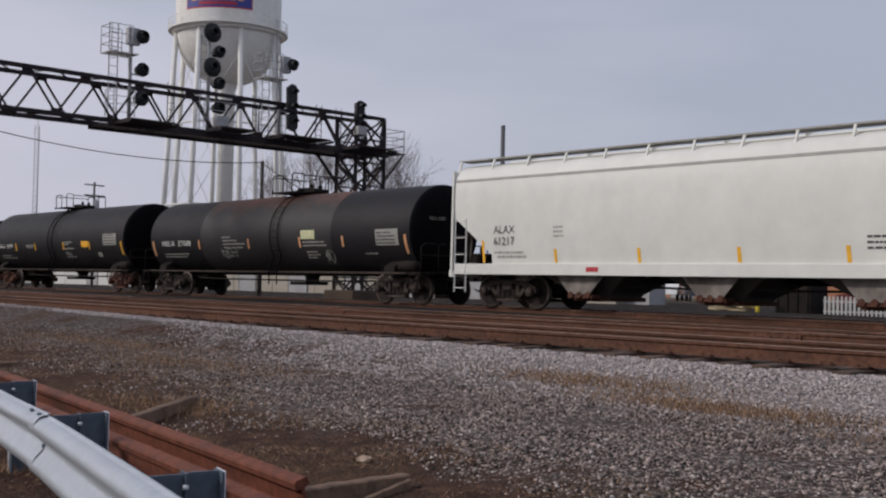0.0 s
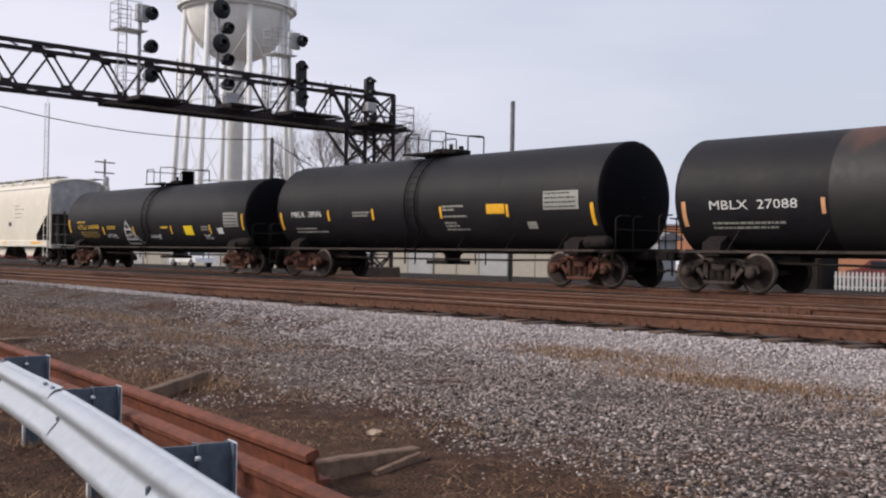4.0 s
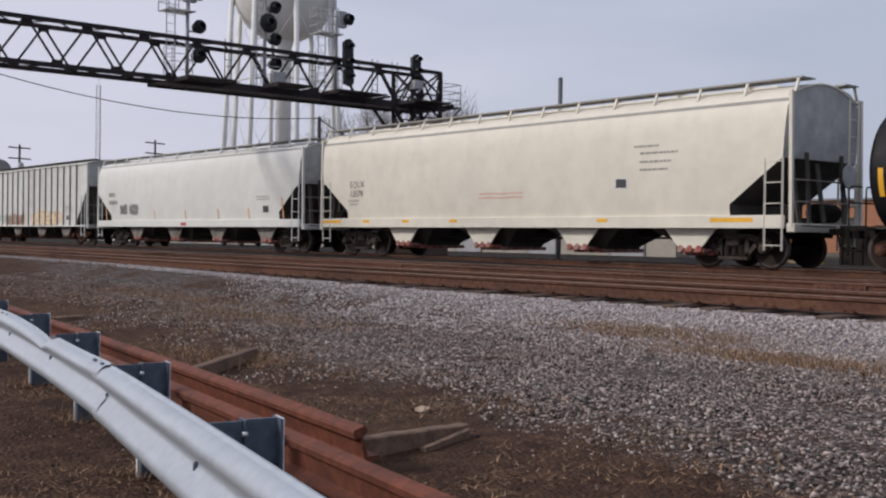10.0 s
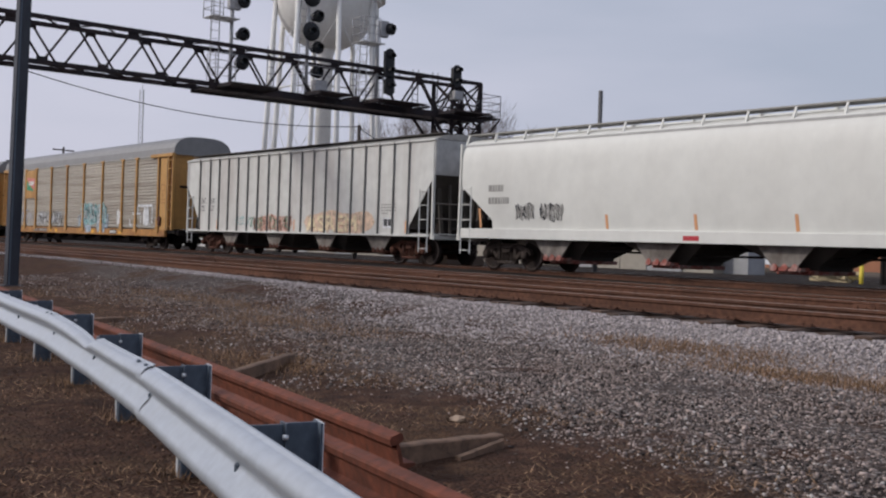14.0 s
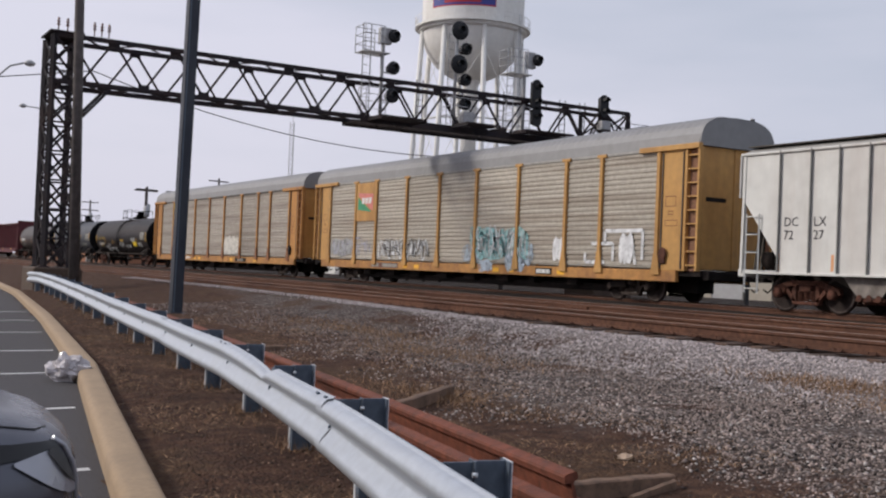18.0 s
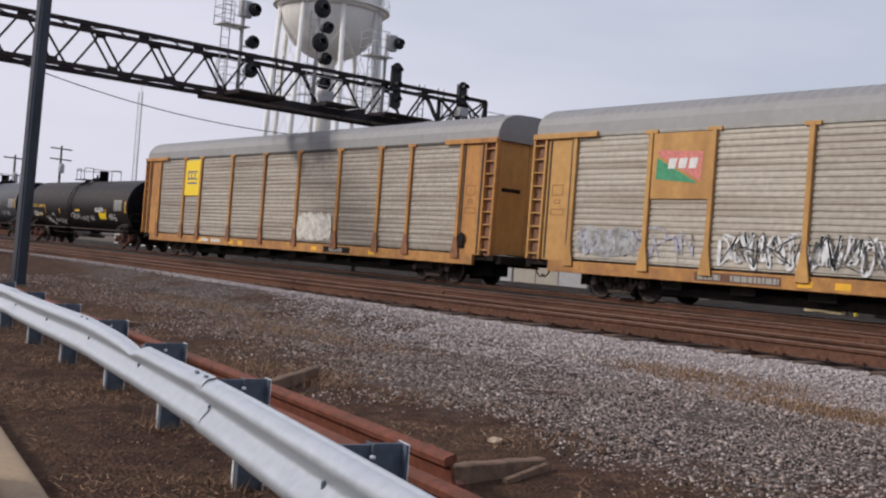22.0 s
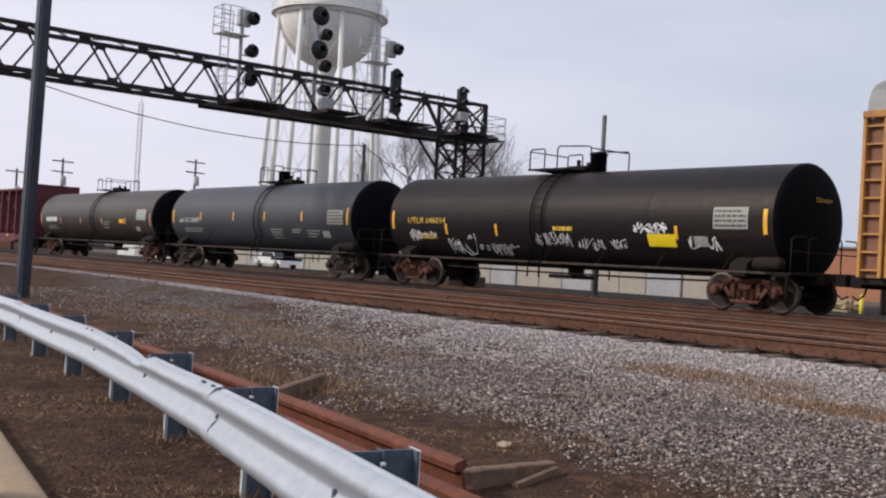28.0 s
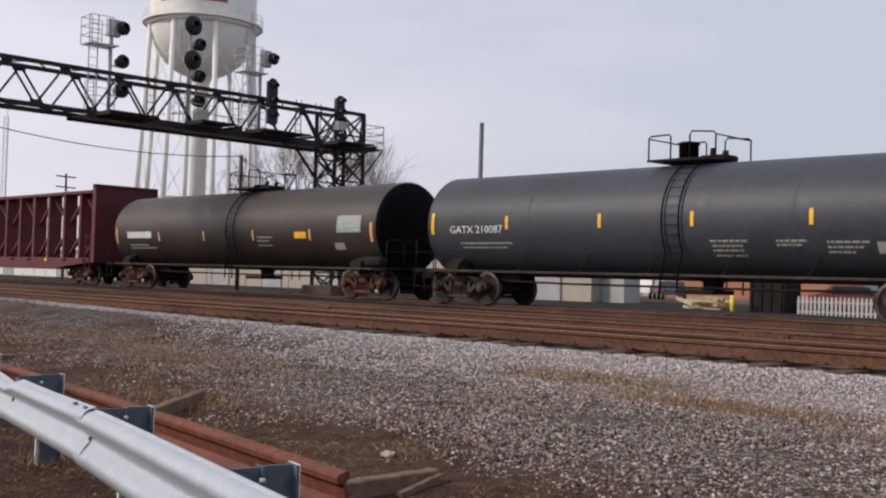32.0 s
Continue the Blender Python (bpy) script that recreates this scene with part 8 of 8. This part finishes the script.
# -- autoracks --
def autorack(x_l, x_r, posts, label, mirrored):
    mid, half = (x_l + x_r) / 2, (x_r - x_l) / 2
    paint = RACK_OLD if mirrored else RACK_YELLOW
    t = car_thing("autorack_car", label, "autorack car", mid)
    y_s, z0, z1 = 1.50, 1.02, 4.52
    edges = [-half + 1.75] + [p - mid for p in posts] + [half - 1.75]
    for s in (-1, 1):
        for a, b in zip(edges, edges[1:]):
            rows = []
            n = 22
            for k in range(n):
                za, zb = z0 + (z1 - z0) * k / n, z0 + (z1 - z0) * (k + 1) / n
                h = zb - za
                for z, d in ((za, 0.0), (za + 0.22 * h, 0.0), (za + 0.36 * h, 0.024), (za + 0.8 * h, 0.024), (za + 0.94 * h, 0.0)):
                    rows.append([(a + 0.02, s * (y_s - 0.04 + d), z), (b - 0.02, s * (y_s - 0.04 + d), z)])
            rows.append([(a + 0.02, s * (y_s - 0.04), z1), (b - 0.02, s * (y_s - 0.04), z1)])
            part("side_panel", MB().grid(rows, smooth=False), RACK_PANEL_OLD if mirrored else RACK_PANEL, t, "corrugated galvanised side panel")
        for x in edges:
            mb = MB().box(x - 0.075, x + 0.075, min(s * (y_s - 0.05), s * (y_s + 0.06)), max(s * (y_s - 0.05), s * (y_s + 0.06)), 0.8, 4.56, c=0.012)
            foot = MB().prism([(x - 0.2, 0.82), (x + 0.2, 0.82), (x + 0.078, 1.5), (x - 0.078, 1.5)], "xz", s * (y_s + 0.02), s * (y_s + 0.064))
            mb.box(x - 0.22, x + 0.22, min(s * (y_s - 0.05), s * (y_s + 0.05)), max(s * (y_s - 0.05), s * (y_s + 0.05)), 4.50, 4.60)
            post = part("side_post", mb, paint, t, "yellow side post")
            part("post_foot", foot, RACK_RUST if mirrored else paint, post, "flared post foot")
        part("side_sill", MB().box(-half + 0.9, half - 0.9, min(s * 1.36, s * 1.5), max(s * 1.36, s * 1.5), 0.62, 0.96, c=0.015), RACK_SILL, t, "rust-stained yellow side sill")
        part("top_rail", MB().box(-half + 0.1, half - 0.1, min(s * 1.42, s * 1.5), max(s * 1.42, s * 1.5), 4.52, 4.62, c=0.01), HOPPER_DARK if mirrored else SEAM_GREY, t)
        for e in (-1, 1):
            part("end_header", MB().box(min(e * half, e * (half - 2.6)), max(e * half, e * (half - 2.6)), min(s * 1.44, s * 1.6), max(s * 1.44, s * 1.6), 4.5, 4.66, c=0.012), paint, t)
        for e in (-1, 1):
            xa, xb = sorted((e * (half - 1.7), e * (half - 0.62)))
            d = part("end_door", MB().box(xa, xb, min(s * 1.42, s * 1.5), max(s * 1.42, s * 1.5), 0.95, 4.5, c=0.015), paint, t, "yellow end door panel")
            part("door_seal", MB().box(xa + 0.1, xa + 0.14, min(s * 1.5, s * 1.53), max(s * 1.5, s * 1.53), 1.0, 4.45).box(xb - 0.1, xb - 0.06, min(s * 1.5, s * 1.53), max(s * 1.5, s * 1.53), 1.0, 4.45), HOPPER_DARK, d)
            xa, xb = sorted((e * (half - 0.58), e * half))
            mb = MB()
            for x in (xa + 0.04, xb - 0.04):
                mb.box(x - 0.045, x + 0.045, min(s * 1.4, s * 1.56), max(s * 1.4, s * 1.56), 0.95, 4.55, c=0.01)
            for k in range(9):
                mb.box(xa, xb, min(s * 1.46, s * 1.54), max(s * 1.46, s * 1.54), 1.1 + 0.4 * k, 1.14 + 0.4 * k)
            part("corner_ladder", mb, paint, t, "yellow corner ladder")
            # Sheet behind the ladder whose brown stands for the shade in the recess.
            part("corner_shade_backing", MB().box(xa + 0.02, xb - 0.02, min(s * 1.38, s * 1.43), max(s * 1.38, s * 1.43), 0.95, 4.5), mat("rack_shadow_brown", (0.2, 0.1, 0.06), 0.8), t)
            if e > 0:
                mb = MB().lathe([(0.16, -0.03), (0.19, 0), (0.16, 0.03)], (e * (half - 1.45), s * 1.56, 1.45), "y", 18)
                mb.box(e * (half - 1.45) - 0.12, e * (half - 1.45) + 0.12, min(s * 1.5, s * 1.58), max(s * 1.5, s * 1.58), 1.15, 1.5, c=0.02)
                part("hand_brake", mb, UNDER if mirrored else TRUCK_RUST, t)
            for u0, u1, za, zb in ((0.26, 0.72, 2.84, 3.16), (0.38, 0.62, 2.6, 2.72), (0.26, 0.80, 2.26, 2.45)):
                x0 = e * (half - 1.16) - 0.54
                outline = MB()
                for a, b, c, d2 in ((u0, u1, za, za + 0.025), (u0, u1, zb - 0.025, zb), (u0, u0 + 0.025, za + 0.025, zb - 0.025), (u1 - 0.025, u1, za + 0.025, zb - 0.025)):
                    outline.box(x0 + a, x0 + b, min(s * 1.5, s * 1.504), max(s * 1.5, s * 1.504), c, d2)
                part("stencil_frame", outline, RACK_RUST, d, "thin brown stencil frame")
    # roof: ribbed arch over the whole length
    rows = []
    n = 168
    for k in range(n + 1):
        x = -half + 0.05 + (2 * half - 0.1) * k / n
        lift = 0.03 if k % 2 else 0.0
        row = []
        for j in range(13):
            a = math.pi * j / 12
            row.append((x, -1.5 * math.copysign(abs(math.cos(a)) ** 0.62, math.cos(a)), 4.6 + (0.9 + lift) * math.sin(a) ** 0.75))
        rows.append(row)
    part("roof", MB().grid(rows, smooth=False), RACK_ROOF, t, "grey ribbed arched roof")
    for e in (-1, 1):
        pts = [(-1.5, 4.6)] + [(-1.5 * math.copysign(abs(math.cos(math.pi * j / 12)) ** 0.62, math.cos(math.pi * j / 12)), 4.6 + 0.9 * math.sin(math.pi * j / 12) ** 0.75) for j in range(13)] + [(1.5, 4.6)]
        part("roof_end", MB().prism(pts[1:-1], "yz", e * (half - 0.12), e * (half - 0.06)), RACK_ROOF, t)
        for s in (-1, 1):
            # Light bounced off the next car is put into the old rack's brighter leaves.
            part("end_leaf", MB().box(e * (half - 0.22) - 0.04, e * (half - 0.22) + 0.04, min(s * 0.01, s * 1.42), max(s * 0.01, s * 1.42), 1.0, 4.6, c=0.02), RACK_YELLOW, t, "yellow folding end leaf")
        part("dark_slot", MB().box(e * (half - 0.175), e * (half - 0.168), -1.1, -0.3, 3.0, 3.12), UNDER, t)
        part("deck_end", MB().box(min(e * half, e * (half + 0.25)), max(e * half, e * (half + 0.25)), -1.3, 1.3, 0.7, 0.95, c=0.02), UNDER, t)
        add_truck(t, e * (half - 3.4), "grey", 0.43)
    part("deck", MB().box(-half, half, -1.38, 1.38, 0.8, 0.98), UNDER, t)
    # Sill deepened and dark skirts added for the shade under the deck.
    part("centre_sill", MB().box(-half + 1.2, half - 1.2, -0.35, 0.35, 0.3, 0.8), UNDER, t)
    for s in (-1, 1):
        part("under_deck_skirt", MB().box(-half + 4.6, half - 4.6, s * 0.8 - 0.12, s * 0.8 + 0.12, 0.22, 0.46, c=0.03), UNDER, t)
    r = random.Random(5)
    for k in range(9):
        x = -half + 5 + k * 2.2
        part("underframe_box", MB().box(x, x + r.uniform(0.3, 0.9), -1.2, -0.6, 0.38, 0.62, c=0.02), UNDER, t)
    add_couplers(t, half + 0.85)
    for e in (-1, 1):
        for x in (half - 6.5, half - 9.5, 3.0):
            part("sill_reflector", MB().box(e * x - 0.2, e * x + 0.2, -1.506, -1.501, 0.70, 0.86), YEL, t)
    return t, mid


def build_autoracks():
    rng = random.Random(14)
    t, mid = autorack(-166.95, -140.0, (-162.39, -160.32, -157.52, -154.79, -152.0, -149.18, -146.35, -144.47), "yellow autorack car with grey panels and teal graffiti", False)
    panel = lambda u, z, lift=0.006: on_side(u - mid, z, -1.5, lift)
    part("emblem_plate", MB().box(-162.3 - mid, -160.4 - mid, -1.53, -1.5, 2.75, 4.5, c=0.01), RACK_YELLOW, t, "yellow emblem plate")
    part("emblem_flag", MB().prism([(-162.12 - mid, 4.05), (-160.62 - mid, 3.98), (-160.66 - mid, 3.2), (-162.1 - mid, 3.92)], "xz", -1.536, -1.531), mat("emblem_pale_red", (0.60, 0.2, 0.17), 0.6), t, "faded red half of the flag")
    part("emblem_flag", MB().prism([(-162.14 - mid, 3.84), (-160.74 - mid, 3.16), (-162.14 - mid, 3.28)], "xz", -1.536, -1.531), mat("emblem_green", (0.05, 0.27, 0.14), 0.6), t, "green half of the flag")
    for k in range(3):
        u = -161.75 + 0.34 * k
        part("emblem_shape", MB().prism([(u - mid, 3.55), (u + 0.24 - mid, 3.55), (u + 0.3 - mid, 3.82), (u + 0.04 - mid, 3.82)], "xz", -1.542, -1.537), WHITE_PAINT, t, "small white emblem shape")
    pale = spray("spray_pale_grey", (0.5, 0.52, 0.52))
    blue = spray("spray_pale_blue", (0.40, 0.48, 0.56), 0.5)
    for u, z, w, h in ((-152.9, 0.98, 1.5, 0.75), (-151.7, 0.66, 1.0, 0.5), (-149.9, 0.70, 1.3, 0.8), (-148.9, 0.95, 0.8, 0.8)):
        blob(t, "graffiti", panel(u, z, 0.010), w, h, blue, rng, "pale blue sprayed haze")
    blob(t, "graffiti", panel(-152.3, 1.12, 0.007), 3.9, 1.25, spray("spray_teal_fill", (0.34, 0.55, 0.55), 0.54), rng, "teal sprayed fill behind the letters")
    for k in range(6):
        u, w, h = -152.3 + 0.62 * k, 0.78, (1.15, 1.0, 1.2, 1.05, 1.15, 0.95)[k]
        scrawl(t, "graffiti", panel(u, 1.2, 0.014 + 0.001 * k), w, h, GRAF_TEAL, rng, 2, 0.24, "teal sprayed letter")
        scrawl(t, "graffiti", panel(u + 0.04, 1.24, 0.022), w, h, pale if k % 2 else GRAF_WHITE, rng, 2, 0.07, "pale sprayed letter outline")
    scrawl(t, "graffiti", panel(-159.95, 1.1), 4.5, 0.85, GRAF_WHITE, rng, 14, 0.11, "white sprayed letters with dark edge")
    scrawl(t, "graffiti", panel(-159.9, 1.1, 0.010), 4.4, 0.85, GRAF_BLACK, rng, 9, 0.05, "dark sprayed outline")
    blob(t, "graffiti", panel(-165.0, 1.1), 2.4, 0.9, spray("spray_faded_grey", (0.34, 0.345, 0.34)), rng, "faded lilac sprayed letters")
    scrawl(t, "graffiti", panel(-164.9, 1.1, 0.01), 4.2, 0.85, GRAF_LILAC, rng, 8, 0.07, "faded lilac tag")
    blob(t, "graffiti", panel(-147.0, 1.1), 0.7, 0.9, GRAF_WHITE, rng, "white sprayed figure")
    for a, b in (((-145.2, 1.15), (-144.2, 1.15)), ((-145.2, 1.15), (-145.2, 1.45)), ((-144.9, 1.75), (-143.8, 1.75)), ((-143.8, 1.75), (-143.8, 1.2)), ((-144.2, 2.15), (-142.4, 2.15)), ((-142.4, 2.15), (-142.4, 1.25)), ((-143.3, 2.05), (-143.2, 1.1)), ((-142.9, 1.9), (-142.7, 1.1)), ((-144.2, 2.15), (-144.2, 1.75))):
        d = math.hypot(b[0] - a[0], b[1] - a[1])
        nx, ny = -(b[1] - a[1]) / d * 0.06, (b[0] - a[0]) / d * 0.06
        part("graffiti", MB().add([panel(a[0] + nx, a[1] + ny)(0, 0), panel(b[0] + nx, b[1] + ny)(0, 0), panel(b[0] - nx, b[1] - ny)(0, 0), panel(a[0] - nx, a[1] - ny)(0, 0)], [(0, 1, 2, 3)]), GRAF_WHITE, t, "white sprayed block line")
    part("mark_plate", MB().box(-160.65 - mid, -158.1 - mid, -1.508, -1.501, 0.68, 0.9), mat("plate_rust_brown", (0.14, 0.06, 0.04), 0.7), t, "rust-brown number plate on the sill")
    bars(t, "mark_plate_writing", lambda u, v: (-160.55 - mid + u, -1.511, 0.72 + v), [(0, 0, 0.7), (1.0, 0, 1.4)], PALE_PANEL, rng, 0.14)
    part("mark_plate", MB().box(-147.95 - mid, -147.0 - mid, -1.508, -1.501, 0.68, 0.9), UNDER, t, "dark number plate on the sill")
    bars(t, "mark_plate_writing", lambda u, v: (-147.9 - mid + u, -1.511, 0.72 + v), [(0, 0, 0.8)], WHITE_PAINT, rng, 0.14)
    blob(t, "graffiti", panel(-143.5, 1.1, 0.016), 0.7, 1.0, GRAF_WHITE, rng, "white sprayed patch")
    t, mid = autorack(-195.35, -168.6, (-190.86, -189.17, -186.15, -183.27, -180.52, -177.57, -174.9, -173.08), "yellow autorack car with grey panels and white paint patch", True)
    panel = lambda u, z, lift=0.006: on_side(u - mid, z, -1.5, lift)
    part("emblem_plate", MB().box(-190.8 - mid, -189.25 - mid, -1.53, -1.5, 2.8, 4.45, c=0.01), YEL_BRIGHT, t, "bright yellow emblem plate")
    mb = MB()
    for k in range(3):
        mb.box(-190.5 - mid + k * 0.35, -190.22 - mid + k * 0.35, -1.536, -1.531, 3.55, 3.62).box(-190.5 - mid + k * 0.35, -190.22 - mid + k * 0.35, -1.536, -1.531, 3.88, 3.95)
        mb.box(-190.5 - mid + k * 0.35, -190.43 - mid + k * 0.35, -1.536, -1.531, 3.55, 3.95)
    mb.box(-190.5 - mid, -189.55 - mid, -1.536, -1.531, 3.35, 3.42)
    part("emblem_shape", mb, LOGO_BLUE, t, "dark blue emblem shapes")
    bars(t, "sill_writing", lambda u, v: (-188.7 - mid + u, -1.511, 0.74 + v), [(0, 0, 0.7), (1.0, 0, 0.9)], WHITE_PAINT, rng, 0.14)
    part("mark_plate", MB().box(-178.3 - mid, -176.5 - mid, -1.508, -1.501, 0.68, 0.9), UNDER, t, "dark number plate on the sill")
    bars(t, "mark_plate_writing", lambda u, v: (-177.9 - mid + u, -1.511, 0.72 + v), [(0, 0, 0.9)], PALE_PANEL, rng, 0.14)
    cream = spray("spray_rolled_cream", (0.56, 0.535, 0.48), 0.62)
    for k in range(5):
        blob(t, "paint_patch", panel(-180.4 + 0.38 * k, 1.05 + 0.04 * (k % 2), 0.006 + 0.003 * k), 1.05, 1.12, cream, rng, "cream-white rolled-on paint patch")


# -- red centre-beam flat car --
def build_centrebeam():
    x_r, length = -252.4, 22.3
    mid, half = x_r - length / 2, length / 2
    t = car_thing("centrebeam_car", "dark red empty centre-beam flat car", "flat car", mid)
    part("deck", MB().box(-half, half, -1.42, 1.42, 0.95, 1.15, c=0.02), RED_CAR, t)
    for s in (-1, 1):
        part("side_sill", MB().prism([(-half, 1.0), (half, 1.0), (half - 2.5, 0.8), (half - 4, 0.62), (-half + 4, 0.62), (-half + 2.5, 0.8)], "xz", s * 1.4, s * 1.46), RED_CAR, t)
        part("bulkhead", MB().box(s * half - 0.18, s * half + 0.02, -1.45, 1.45, 1.15, 4.3, c=0.02), RED_CAR, t, "solid dark red end bulkhead")
        part("bulkhead_frame", MB().box(s * half - 0.24, s * half + 0.06, -1.5, -1.38, 0.95, 4.35, c=0.015).box(s * half - 0.24, s * half + 0.06, 1.38, 1.5, 0.95, 4.35, c=0.015).box(s * half - 0.24, s * half + 0.06, -1.5, 1.5, 4.25, 4.37, c=0.015), RED_CAR, t)
        add_truck(t, s * (half - 2.0), "rust")
    part("top_chord", MB().box(-half, half, -0.35, 0.35, 4.15, 4.3, c=0.02), RED_CAR, t)
    n = 13
    for k in range(n + 1):
        x = -half + 0.5 + (2 * half - 1.0) * k / n
        part("centre_post", MB().box(x - 0.11, x + 0.11, -0.32, 0.32, 1.15, 4.15, c=0.015), RED_CAR, t)
        if k < n:
            x2 = x + (2 * half - 1.0) / n
            a, b = ((x, 4.1), (x2, 2.7)) if k % 2 else ((x, 2.7), (x2, 4.1))
            part("web_brace", MB().beam((a[0], 0, a[1]), (b[0], 0, b[1]), 0.16, 0.1), RED_CAR, t)
            part("web_plate", MB().beam((a[0], 0, 1.2), (b[0], 0, 2.6), 0.16, 0.1), RED_CAR, t)
    for k in range(12):
        x = -half + 1 + (2 * half - 2) * k / 11
        part("strap_winch", MB().box(x - 0.12, x + 0.12, -1.48, -1.42, 0.98, 1.12, c=0.01), YEL if k % 3 == 0 else UNDER, t)
    ladder_part(t, half - 0.5, -1.5, 0.5, 2.2, 0.42, RED_CAR, "side_ladder")
    add_couplers(t, half + 0.5)


# ---- build everything ----
build_ground()
build_lot()
build_water_tower()
build_signal_bridge()
build_poles()
for tx, ty, th, seed, spread in ((-118, 83, 20, 3, 0.6), (-120, 88, 23, 9, 0.58), (-119, 93.5, 24, 17, 0.6), (-121, 99, 25, 23, 0.58), (-118, 104, 20, 31, 0.6), (-120, 108, 15, 37, 0.62)):
    build_tree(tx, ty, th, seed, spread)
build_beyond()
build_guardrail()
build_old_rails()
build_parked_car()
build_bag()
build_tank_cars()
build_hoppers()
build_autoracks()
build_centrebeam()
build_stones()
build_tracks()


def motions():
    ts = [0.1 * k for k in range(321)]
    for t, middle in CARS:
        walk(t, [(s, pose(middle + train_at(s), TRAIN_Y, RAIL_Z)) for s in (0, 4, 8, 12, 16, 20, 24, 28, 32)])
    for w, x, r in WHEELSETS:
        walk(w, [(s, Matrix.Translation((x, 0, r)) @ Matrix.Rotation(train_at(s) / r, 4, "Y")) for s in ts])


motions()
